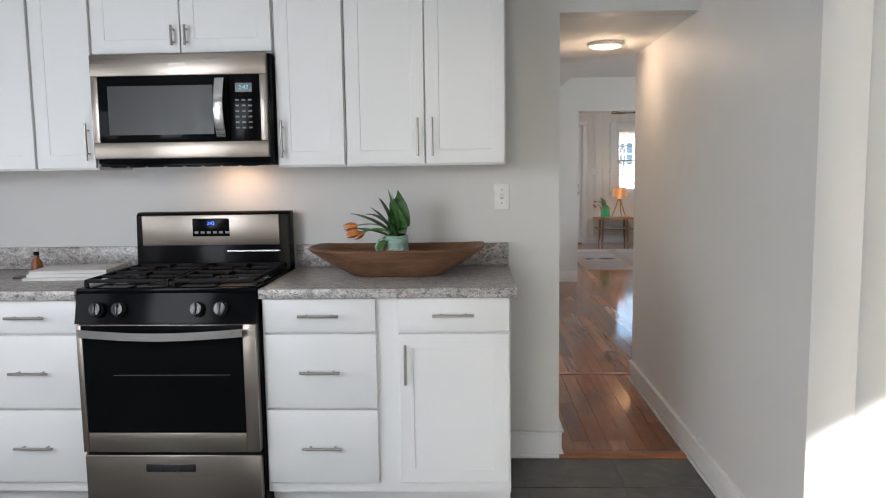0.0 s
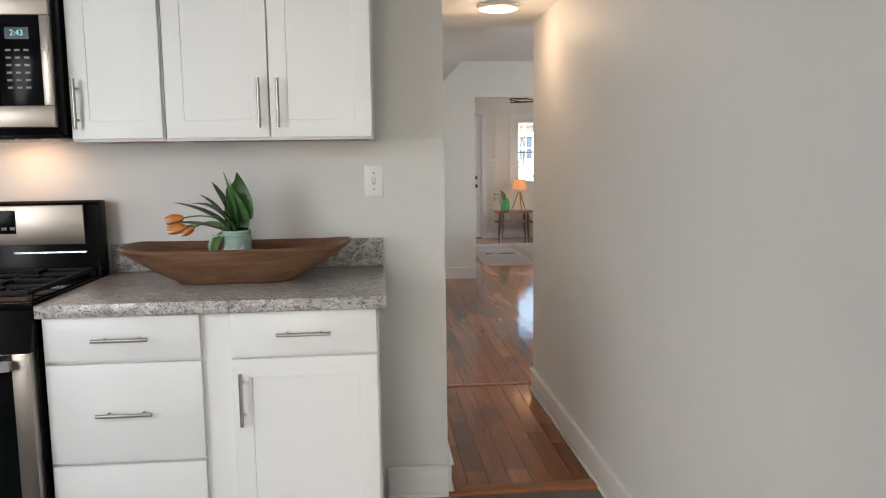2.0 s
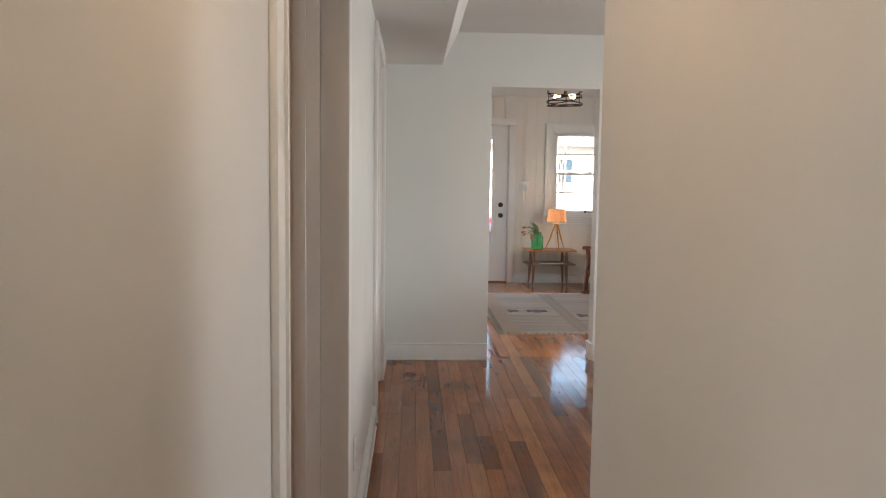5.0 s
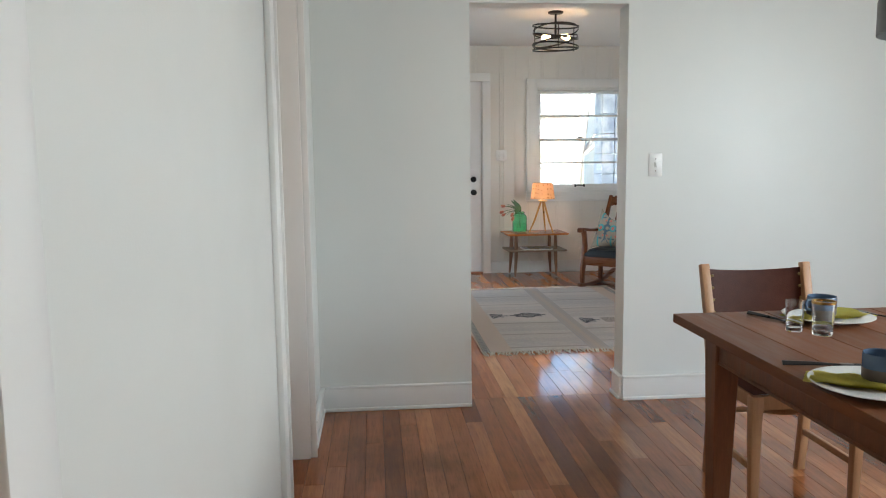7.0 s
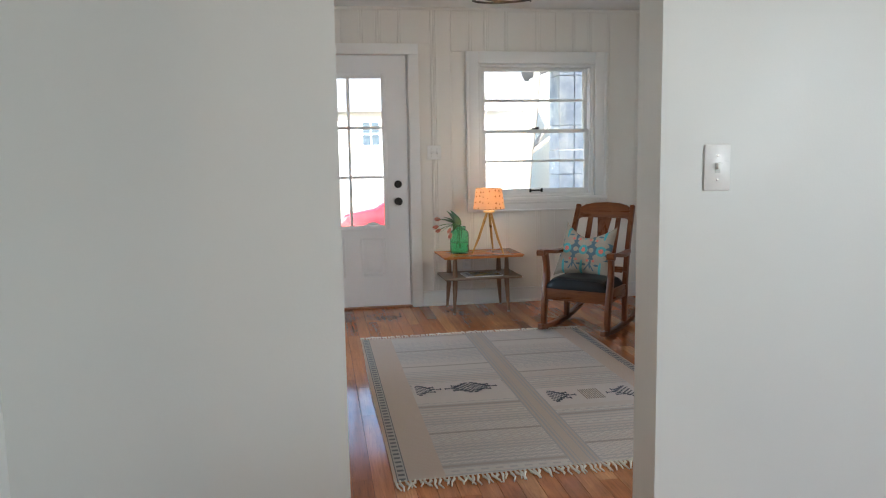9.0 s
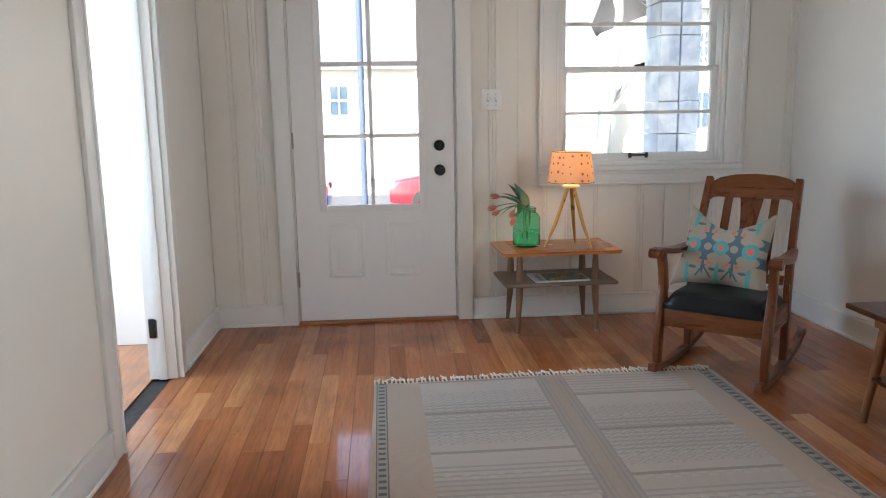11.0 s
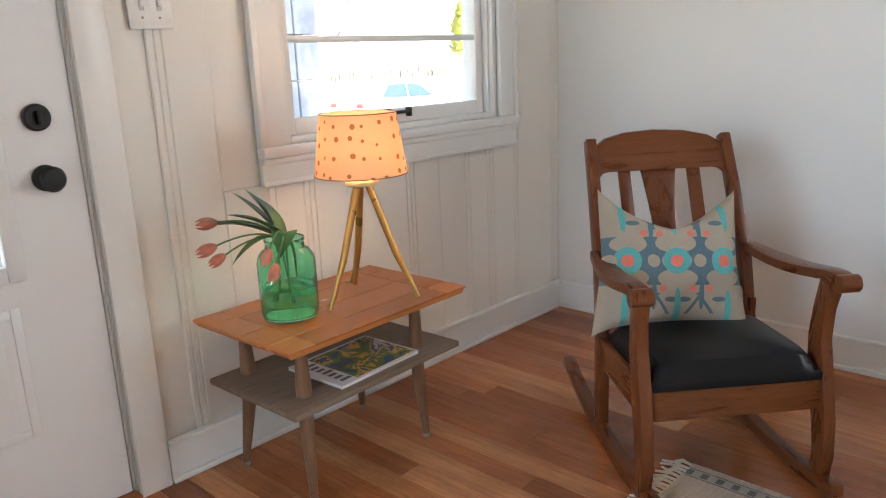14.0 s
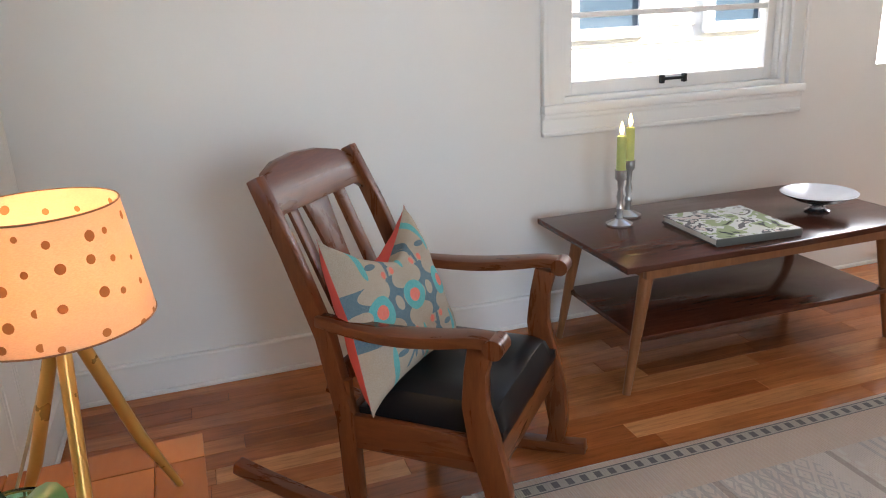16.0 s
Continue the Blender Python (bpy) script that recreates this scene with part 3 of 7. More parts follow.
def sash_window(name, m, w, h, rows, depth=0.15, casing=0.095, lift=True, sun=False):
    """A double-hung window in an opening w wide and h high; local x across, y outward, z up from the opening's foot."""
    win = tagged(new(name), "white double-hung sash window with horizontal bars", "", "", "structure")
    win.matrix_basis = m
    fr = bmesh.new()
    for x0, x1 in ((0, 0.022), (w - 0.022, w)):
        bx(fr, x0, 0, 0, x1, depth, h, 0.002)
    bx(fr, 0.022, 0, h - 0.022, w - 0.022, depth, h, 0.002)
    bx(fr, 0.022, 0.0, 0, w - 0.022, depth, 0.02, 0.002)
    for x0, x1 in ((0.022, 0.034), (w - 0.034, w - 0.022)):
        bx(fr, x0, 0.016, 0.02, x1, 0.04, h - 0.022, 0.002)
    part("window_frame", fr, TRIM, win)
    cs = bmesh.new()
    for x0, x1 in ((-casing, 0), (w, w + casing)):
        bx(cs, x0, -0.02, 0.0, x1, 0, h + casing, 0.004)
    bx(cs, 0, -0.02, h, w, 0, h + casing, 0.004)
    for x0, x1 in ((-casing - 0.006, -casing + 0.014), (w + casing - 0.014, w + casing + 0.006)):
        bx(cs, x0, -0.028, 0.0, x1, 0, h + casing, 0.004)
    part("casing", cs, TRIM, win)
    sl = bmesh.new()
    bx(sl, -casing - 0.008, -0.04, -0.032, w + casing + 0.008, 0.0, 0.0, 0.006)
    part("window_sill", sl, TRIM, win)
    ap = bmesh.new()
    bx(ap, -casing - 0.005, -0.018, -0.115, w + casing + 0.005, 0, -0.032, 0.003)
    bx(ap, -casing - 0.005, -0.03, -0.052, w + casing + 0.005, 0, -0.032, 0.005)
    bx(ap, -casing - 0.005, -0.024, -0.115, w + casing + 0.005, 0, -0.1, 0.004)
    part("apron", ap, TRIM, win)
    half = h * 0.5
    for who, y0, z0, z1 in (("lower_sash", 0.042, 0.02, half + 0.015), ("upper_sash", 0.082, half - 0.015, h - 0.022)):
        sb = bmesh.new()
        a, b = 0.034, w - 0.034
        bot = 0.048 if who == "lower_sash" else 0.03
        bx(sb, a, y0, z0, a + 0.038, y0 + 0.036, z1, 0.002)
        bx(sb, b - 0.038, y0, z0, b, y0 + 0.036, z1, 0.002)
        bx(sb, a + 0.038, y0, z0, b - 0.038, y0 + 0.036, z0 + bot, 0.002)
        bx(sb, a + 0.038, y0, z1 - 0.03, b - 0.038, y0 + 0.036, z1, 0.002)
        zm = (z0 + bot + z1 - 0.03) / 2
        bx(sb, a + 0.038, y0 + 0.004, zm - 0.01, b - 0.038, y0 + 0.032, zm + 0.01, 0.002)
        s = part(who, sb, TRIM, win)
        for pz0, pz1 in ((z0 + bot, zm - 0.01), (zm + 0.01, z1 - 0.03)):
            g = part("pane", box(a + 0.036, y0 + 0.016, pz0 - 0.002, b - 0.036, y0 + 0.02, pz1 + 0.002), GLASSPANE, s, "", False)
            g.visible_shadow = False
        if who == "lower_sash":
            lf = bmesh.new()
            tube(lf, [(w / 2 - 0.05, y0 - 0.012, z0 + 0.035), (w / 2 + 0.05, y0 - 0.012, z0 + 0.035)], 0.006, 8)
            for xx in (w / 2 - 0.05, w / 2 + 0.05):
                bx(lf, xx - 0.008, y0 - 0.018, z0 + 0.018, xx + 0.008, y0, z0 + 0.05, 0.002)
            part("sash_lift", lf, BLACK, s, "black metal sash lift")
            lk = bmesh.new()
            bx(lk, w / 2 - 0.03, y0 + 0.004, z1, w / 2 + 0.03, y0 + 0.03, z1 + 0.012, 0.003)
            tube(lk, [(w / 2, y0 + 0.018, z1 + 0.01), (w / 2 + 0.03, y0 + 0.0, z1 + 0.018)], 0.005, 8)
            part("sash_lock", lk, BLACK, s, "black metal sash lock")
    return win


sash_window("window_1", pose(2.112, FW, 0.89), 1.005, 1.10, 2)
sash_window("window_2", pose(LW, 7.977, 0.855, 0, 0, -90), 1.01, 1.115, 2, 0.12, 0.07)


def front_door():
    door = tagged(new("door_4"), "white front door with six glass lites, closed", "", "", "structure")
    door.matrix_basis = pose(0.612, FW + 0.012, 0.018)
    W, H, T = 0.911, 2.034, 0.044
    gx0, gx1, gz0, gz1 = 0.168, 0.715, 0.668, 1.862
    bm = bmesh.new()
    for r in ((0, 0, gx0, H), (gx1, 0, W, H), (gx0, 0, gx1, gz0), (gx0, gz1, gx1, H)):
        bx(bm, r[0], 0, r[1], r[2], T, r[3])
    part("slab", bm, DOORPAINT, door, "", False)
    tr = bmesh.new()
    for r in ((gx0 - 0.03, gz0 - 0.03, gx0 + 0.008, gz1 + 0.03), (gx1 - 0.008, gz0 - 0.03, gx1 + 0.03, gz1 + 0.03), (gx0 + 0.008, gz0 - 0.03, gx1 - 0.008, gz0 + 0.008), (gx0 + 0.008, gz1 - 0.008, gx1 - 0.008, gz1 + 0.03)):
        bx(tr, r[0], -0.012, r[1], r[2], 0, r[3], 0.004)
    part("glazing_frame", tr, DOORPAINT, door)
    mu = bmesh.new()
    mx = (gx0 + gx1) / 2
    bx(mu, mx - 0.012, -0.006, gz0, mx + 0.012, 0.03, gz1, 0.003)
    for k in (1, 2):
        z = gz0 + (gz1 - gz0) * k / 3
        bx(mu, gx0, -0.005, z - 0.012, gx1, 0.029, z + 0.012, 0.003)
    part("muntin", mu, DOORPAINT, door)
    for cx in range(2):
        for cz in range(3):
            x0, x1 = (gx0, mx) if cx == 0 else (mx, gx1)
            z0, z1 = gz0 + (gz1 - gz0) * cz / 3, gz0 + (gz1 - gz0) * (cz + 1) / 3
            g = part("pane", box(x0 + 0.004, 0.018, z0 + 0.004, x1 - 0.004, 0.022, z1 - 0.004), GLASSPANE, door, "", False)
            g.visible_shadow = False
    for x0, x1 in ((0.175, 0.385), (0.505, 0.72)):
        pn = bmesh.new()
        z0, z1 = 0.25, 0.575
        for r in ((x0, z0, x0 + 0.022, z1), (x1 - 0.022, z0, x1, z1), (x0 + 0.022, z0, x1 - 0.022, z0 + 0.022), (x0 + 0.022, z1 - 0.022, x1 - 0.022, z1)):
            bx(pn, r[0], -0.004, r[1], r[2], 0.001, r[3], 0.003)
        bx(pn, x0 + 0.045, -0.0025, z0 + 0.045, x1 - 0.045, 0.001, z1 - 0.045, 0.002)
        part("panel", pn, DOORPAINT, door)
    for z, r in ((0.866, 0.03), (1.006, 0.028)):
        kb = bmesh.new()
        if r == 0.03:
            lathe(kb, [(0, 0), (0.031, 0), (0.031, 0.006), (0.014, 0.01), (0.014, 0.028), (0.026, 0.036), (0.03, 0.048), (0.024, 0.058), (0, 0.06)], 24)
        else:
            lathe(kb, [(0, 0), (0.031, 0), (0.031, 0.012), (0.026, 0.018), (0, 0.018)], 24)
            bx(kb, -0.006, -0.016, 0.018, 0.006, 0.016, 0.03, 0.003)
        part("doorknob" if r == 0.03 else "deadbolt", kb, BLACK, door, "black round metal hardware", True, pose(0.826, 0, z, 90))
    for z in (0.2, 1.0, 1.8):
        part("hinge", box(-0.006, -0.008, z, 0.004, 0.004, z + 0.09, 0.002), NICKEL, door, "metal hinge")
    cs = bmesh.new()
    for x0, x1 in ((-0.1, -0.012), (0.923, 1.01)):
        bx(cs, x0, -0.032, -0.018, x1, -0.012, 2.042, 0.004)
    bx(cs, -0.1, -0.032, 2.042, 1.01, -0.012, 2.125, 0.004)
    part("casing", cs, TRIM, door)
    st = bmesh.new()
    bx(st, -0.012, 0.004, -0.018, -0.004, 0.15, 2.042, 0.001)
    bx(st, 0.915, 0.004, -0.018, 0.923, 0.15, 2.042, 0.001)
    bx(st, -0.012, 0.048, 2.036, 0.923, 0.15, 2.042, 0.001)
    part("jamb", st, TRIM, door)
    part("threshold", box(-0.012, -0.035, -0.018, 0.923, 0.14, -0.004, 0.003), THRESH, door, "worn orange-brown wooden threshold")


front_door()
setting("threshold_hall", box(0.0, -0.02, -0.006, 0.615, 0.05, 0.012, 0.004), THRESH, "orange-brown wooden threshold strip", True)
setting("threshold_dining", box(0.0, 1.395, -0.006, 0.615, 1.44, 0.004, 0.002), THRESH, "brown wooden threshold strip", True)

# ---- kitchen ----
def bar_pull(parent, x, z, y, length, upright=False):
    """A round bar handle on two posts, on a front that faces -y."""
    bm = bmesh.new()
    r = 0.0055
    h = length / 2
    if upright:
        tube(bm, [(x, y - 0.028, z - h), (x, y - 0.028, z + h)], r, 10)
        for d in (-h * 0.62, h * 0.62):
            tube(bm, [(x, y, z + d), (x, y - 0.028, z + d)], 0.004, 8)
    else:
        tube(bm, [(x - h, y - 0.028, z), (x + h, y - 0.028, z)], r, 10)
        for d in (-h * 0.62, h * 0.62):
            tube(bm, [(x + d, y, z), (x + d, y - 0.028, z)], 0.004, 8)
    part("handle", bm, NICKEL, parent, "brushed nickel bar handle")


def shaker(x0, x1, z0, z1, y, rail=0.055):
    """A recessed-panel front whose face looks along -y at y."""
    bm = bmesh.new()
    t, d = 0.019, 0.0026

    def ring(inset, depth):
        return [bm.verts.new((x, y + depth, z)) for x, z in ((x0 + inset, z0 + inset), (x1 - inset, z0 + inset), (x1 - inset, z1 - inset), (x0 + inset, z1 - inset))]
    rings = [ring(0.0, t), ring(0.0, 0.0015), ring(0.0015, 0.0), ring(rail, 0.0), ring(rail + 0.0015, d)]
    for a, b in zip(rings, rings[1:]):
        for i in range(4):
            bm.faces.new((a[i], a[(i + 1) % 4], b[(i + 1) % 4], b[i]))
    bm.faces.new(rings[0][::-1])
    bm.faces.new(rings[-1])
    bmesh.ops.recalc_face_normals(bm, faces=bm.faces[:])
    return bm


def base_cabinet(x0, x1, fronts, label):
    cab = thing("base_cabinet", label, "cabinet", None, "base cabinets")
    body = bmesh.new()
    bx(body, x0, -0.61, 0.10, x1, -0.004, 0.875)
    bx(body, x0 + 0.0, -0.545, 0.0, x1, -0.004, 0.10)
    part("body", body, CABINET, cab, "", False)
    for kind, a, b, z0, z1, hx in fronts:
        if kind == "drawer":
            f = part("drawer_front", box(a, -0.63, z0, b, -0.611, z1, 0.0025), CABINET, cab)
            bar_pull(f, (a + b) / 2, (z0 + z1) / 2 + 0.0, -0.63, 0.155)
        else:
            f = part("cabinet_door", shaker(a, b, z0, z1, -0.63), CABINET, cab, "", False)
            bar_pull(f, hx, z1 - 0.115, -0.63, 0.155, True)
    return cab


DR = ((0.745, 0.872), (0.446, 0.735), (0.145, 0.436))
base_cabinet(-1.207, -0.715, [("drawer", -1.199, -0.768, a, b, 0) for a, b in DR], "white base cabinet with three flat drawers")
base_cabinet(-0.715, -0.255, [("drawer", -0.682, -0.262, 0.745, 0.872, 0), ("door", -0.682, -0.262, 0.145, 0.735, -0.655)], "white base cabinet with one drawer above a shaker door")
base_cabinet(-2.43, -1.914, [("drawer", -2.32, -1.92, a, b, 0) for a, b in DR], "white base cabinet with three flat drawers beside the range")
base_cabinet(-3.68, -2.43, [("door", -3.0, -2.48, 0.145, 0.872, -2.52)], "white base cabinet with a shaker door")


def worktop(name, x0, x1):
    bm = bmesh.new()
    bx(bm, x0, -0.655, 0.876, x1, -0.002, 0.914, 0.004)
    top = tagged(part(name, bm, GRANITE), "speckled grey and brown stone-look laminate worktop", "countertop")
    part("backsplash", box(x0, -0.022, 0.915, x1, -0.002, 1.018, 0.003), GRANITE, top)
    return top


worktop("worktop", -1.208, -0.232)
worktop("worktop", -3.68, -1.914)


def wall_cabinet(x0, x1, z0, doors, label, depth=0.31):
    cab = thing("wall_cabinet", label, "cabinet", None, "wall cabinets")
    body = bmesh.new()
    bx(body, x0, -depth, z0 + 0.0305, x1, -0.002, 2.2)
    part("body", body, CABINET, cab, "", False)
    part("underside", box(x0 + 0.018, -depth + 0.018, z0 + 0.004, x1 - 0.018, -0.004, z0 + 0.0118), THRESH, cab, "unpainted orange-brown wooden underside", False)
    fr = bmesh.new()
    bx(fr, x0, -depth - 0.002, z0, x1, -depth + 0.016, z0 + 0.03, 0.002)
    bx(fr, x0, -depth + 0.016, z0, x0 + 0.016, -0.002, z0 + 0.03, 0.002)
    bx(fr, x1 - 0.016, -depth + 0.016, z0, x1, -0.002, z0 + 0.03, 0.002)
    part("face_frame", fr, CABINET, cab)
    for a, b, hx in doors:
        f = part("cabinet_door", shaker(a, b, z0 + 0.008, 2.19, -depth - 0.022), CABINET, cab, "", False)
        bar_pull(f, hx, z0 + 0.115 if z0 < 1.5 else z0 + 0.075, -depth - 0.022, 0.155 if z0 < 1.5 else 0.08, True)
    return cab


wall_cabinet(-1.20, -0.915, 1.372, [(-1.194, -0.919, -1.172)], "white single-door shaker wall cabinet")
wall_cabinet(-0.913, -0.255, 1.372, [(-0.907, -0.588, -0.615), (-0.583, -0.262, -0.556)], "white double-door shaker wall cabinet")
wall_cabinet(-1.955, -1.202, 1.835, [(-1.95, -1.582, -1.607), (-1.577, -1.207, -1.552)], "short white wall cabinet above the microwave")
wall_cabinet(-2.215, -1.957, 1.372, [(-2.21, -1.962, -1.985)], "white single-door shaker wall cabinet by the microwave")
wall_cabinet(-2.95, -2.217, 1.372, [(-2.94, -2.586, -2.62), (-2.58, -2.222, -2.546)], "white double-door shaker wall cabinet")


def text_mesh(body, size, mat, parent, m, name="lettering"):
    cu = bpy.data.curves.new(name, 'FONT')
    cu.body, cu.size, cu.extrude, cu.align_x, cu.align_y = body, size, 0.0004, 'CENTER', 'CENTER'
    ob = bpy.data.objects.new(name, cu)
    scene.collection.objects.link(ob)
    me = bpy.data.meshes.new_from_object(ob.evaluated_get(bpy.context.evaluated_depsgraph_get()))
    bpy.data.objects.remove(ob)
    me.materials.clear()
    me.materials.append(mat)
    t = new(name, me)
    t.parent = parent
    t.matrix_basis = m
    return t


CLOCKBLUE = glow("clock_blue", (0.04, 0.12, 1.0), 0.8)
CLOCKTEAL = glow("clock_teal", (0.2, 0.6, 0.65), 0.12)
KEYGREY = plain("key_print", (0.22, 0.24, 0.25), 0.5)


def microwave():
    mw = thing("microwave", "stainless over-the-range microwave with black glass door", "microwave", Matrix.Translation((-0.0353, 0, 0)) @ Matrix.Diagonal((0.9707, 1, 1, 1)))
    x0, x1, z0, z1, y = -1.953, -1.203, 1.395, 1.83, -0.40
    b = bmesh.new()
    bx(b, x0, y + 0.03, z0, x1, -0.003, z1, 0.004)
    part("body", b, ENAMEL, mw)
    fr = bmesh.new()
    xd = -1.215
    for r in ((x0, z1 - 0.085, xd, z1), (x0, z0 + 0.02, xd, z0 + 0.085), (x0, z0 + 0.085, x0 + 0.03, z1 - 0.085), (xd - 0.028, z0 + 0.085, xd, z1 - 0.085)):
        bx(fr, r[0], y - 0.002, r[1], r[2], y + 0.03, r[3], 0.003)
    part("front_frame", fr, STEEL, mw, "brushed stainless steel frame")
    part("door_glass", box(x0 + 0.03, y + 0.0, z0 + 0.085, -1.375, y + 0.03, z1 - 0.085, 0.002), OVENGLASS, mw, "black glass door")
    part("window_mesh", box(x0 + 0.07, y - 0.0015, z0 + 0.115, -1.44, y + 0.001, z1 - 0.125), plain("mesh_window", (0.009, 0.0105, 0.01), 0.4), mw, "dark perforated window")
    cp = part("control_panel", box(-1.372, y + 0.0, z0 + 0.085, xd - 0.028, y + 0.03, z1 - 0.085, 0.002), ENAMEL, mw, "black glossy keypad")
    part("display", box(-1.345, y - 0.001, z1 - 0.155, -1.275, y + 0.001, z1 - 0.12), plain("display_dark", (0.015, 0.03, 0.035), 0.2), cp, "dark digital display")
    text_mesh("2:43", 0.024, CLOCKTEAL, cp, pose(-1.31, y - 0.0022, z1 - 0.1375, 90))
    for i in range(3):
        for j in range(6):
            part("key", box(-1.347 + 0.027 * i, y - 0.0012, z1 - 0.19 - 0.022 * j, -1.332 + 0.027 * i, y + 0.001, z1 - 0.184 - 0.022 * j), KEYGREY, cp, "", False)
    hd = bmesh.new()
    n = 12
    pts = [(-1.405, y - 0.012 - 0.03 * math.sin(math.pi * k / n), z0 + 0.1 + (z1 - z0 - 0.2) * k / n) for k in range(n + 1)]
    sweep_board(hd, pts, 0.02, 0.012)
    part("handle", hd, BRIGHTSTEEL, mw, "bowed bright steel handle")
    bt = bmesh.new()
    bx(bt, x0 + 0.02, y + 0.01, z0 - 0.012, x1 - 0.01, -0.02, z0, 0.003)
    for k in range(8):
        bx(bt, x0 + 0.06 + 0.08 * k, y + 0.012, z0 - 0.016, x0 + 0.12 + 0.08 * k, y + 0.03, z0 - 0.012)
    part("vent_base", bt, ENAMEL, mw, "black vent underside")
    part("badge", box(-1.62, y - 0.0035, z1 - 0.048, -1.55, y - 0.002, z1 - 0.036), NICKEL, mw, "small metal badge")


microwave()


def gas_range():
    rg = thing("gas_range", "stainless and black gas range with four burners", "stove", Matrix.Translation((-0.109, 0, 0)) @ Matrix.Diagonal((0.9247, 1, 1, 1)))
    x0, x1 = -1.95, -1.193
    yf = -0.665
    b = bmesh.new()
    bx(b, x0, yf + 0.03, 0.03, x1, -0.03, 0.90, 0.003)
    part("body", b, ENAMEL, rg)
    part("drawer", box(x0 + 0.005, yf - 0.006, 0.06, x1 - 0.005, yf + 0.03, 0.272, 0.006), STEEL, rg, "stainless steel storage drawer")
    part("drawer_pull", box(-1.685, yf - 0.012, 0.205, -1.475, yf - 0.004, 0.238, 0.004), plain("pull_recess", (0.08, 0.08, 0.085), 0.3, 0.8), rg, "recessed drawer pull")
    dr = bmesh.new()
    d0, d1, g0, g1 = 0.285, 0.785, 0.362, 0.74
    gx0, gx1 = x0 + 0.03, x1 - 0.06
    for r in ((x0 + 0.005, d0, gx0, d1), (gx1, d0, x1 - 0.005, d1), (gx0, d0, gx1, g0), (gx0, g1, gx1, d1)):
        bx(dr, r[0], yf - 0.012, r[1], r[2], yf + 0.03, r[3], 0.003)
    door = part("oven_door", dr, STEEL, rg, "stainless oven door")
    part("glass", box(gx0, yf - 0.006, g0, gx1, yf + 0.02, g1 + 0.03), OVENGLASS, door, "black oven glass")
    part("black_band", box(gx0 - 0.004, yf - 0.0135, g1, gx1 + 0.004, yf - 0.008, d1 - 0.002), ENAMEL, door, "black enamel band")
    part("rack_line", box(gx0 + 0.12, yf - 0.0068, 0.587, gx1 - 0.06, yf - 0.0055, 0.59), plain("rack_grey", (0.09, 0.09, 0.09), 0.4), door, "faint oven rack")
    hd = bmesh.new()
    n = 14
    xa, xb = x0 + 0.03, x1 - 0.05
    rings = []
    for k in range(n + 1):
        u = k / n
        x, y, z = xa + (xb - xa) * u, yf - 0.035 - 0.025 * math.sin(math.pi * u), 0.758 - 0.01 * math.sin(math.pi * u)
        rings.append([hd.verts.new((x, y + a, z + c)) for a, c in ((-0.008, -0.014), (0.008, -0.012), (0.008, 0.012), (-0.008, 0.016))])
    for a, c in zip(rings, rings[1:]):
        for i in range(4):
            hd.faces.new((a[i], a[(i + 1) % 4], c[(i + 1) % 4], c[i]))
    hd.faces.new(rings[0][::-1])
    hd.faces.new(rings[-1])
    bmesh.ops.recalc_face_normals(hd, faces=hd.faces[:])
    for x in (xa + 0.01, xb - 0.03):
        bx(hd, x, yf - 0.035, 0.746, x + 0.02, yf - 0.008, 0.77, 0.003)
    part("handle", hd, BRIGHTSTEEL, door, "bowed bright steel handle")
    cp = bmesh.new()
    slab(cp, [(yf - 0.012, 0.79), (yf + 0.02, 0.905), (yf + 0.09, 0.905), (yf + 0.09, 0.79)], 'x', x0, x1, 0.003)
    pan = part("knob_panel", cp, ENAMEL, rg, "black sloped knob panel")
    for x in (-1.85, -1.757, -1.433, -1.335):
        kb = bmesh.new()
        lathe(kb, [(0.0, 0.0), (0.03, 0.0), (0.028, 0.016), (0.024, 0.02), (0.023, 0.034), (0, 0.036)], 20)
        bx(kb, -0.005, -0.022, 0.03, 0.005, 0.022, 0.042, 0.002)
        part("knob", kb, plain("knob_black", (0.02, 0.02, 0.022), 0.25), pan, "black control knob", True, pose(x, yf - 0.002, 0.842, 74))
    part("cooktop", box(x0, yf + 0.015, 0.9, x1, -0.08, 0.922, 0.006), ENAMEL, rg, "black enamel cooktop")
    for gx in (-1.935, -1.565):
        gr = bmesh.new()
        gw = 0.355
        ys, ye = yf + 0.055, -0.12
        zt = 0.95
        for y in (ys, ye - 0.012):
            bx(gr, gx, y, zt - 0.014, gx + gw, y + 0.014, zt, 0.003)
        bx(gr, gx, (ys + ye) / 2 - 0.007, zt - 0.014, gx + gw, (ys + ye) / 2 + 0.007, zt, 0.003)
        for x in (gx, gx + gw - 0.014):
            bx(gr, x, ys, zt - 0.014, x + 0.014, ye, zt, 0.003)
        for x in (gx, gx + gw - 0.014):
            for y in (ys, ye - 0.014):
                bx(gr, x, y, 0.921, x + 0.014, y + 0.014, zt - 0.01)
        for cy in ((ys * 3 + ye) / 4, (ys + ye * 3) / 4):
            cx = gx + gw / 2
            bx(gr, gx, cy - 0.006, zt - 0.012, cx - 0.045, cy + 0.006, zt, 0.002)
            bx(gr, cx + 0.045, cy - 0.006, zt - 0.012, gx + gw, cy + 0.006, zt, 0.002)
            bx(gr, cx - 0.006, cy + 0.045, zt - 0.012, cx + 0.006, cy + 0.115, zt, 0.002)
            bx(gr, cx - 0.006, cy - 0.115, zt - 0.012, cx + 0.006, cy - 0.045, zt, 0.002)
            bu = bmesh.new()
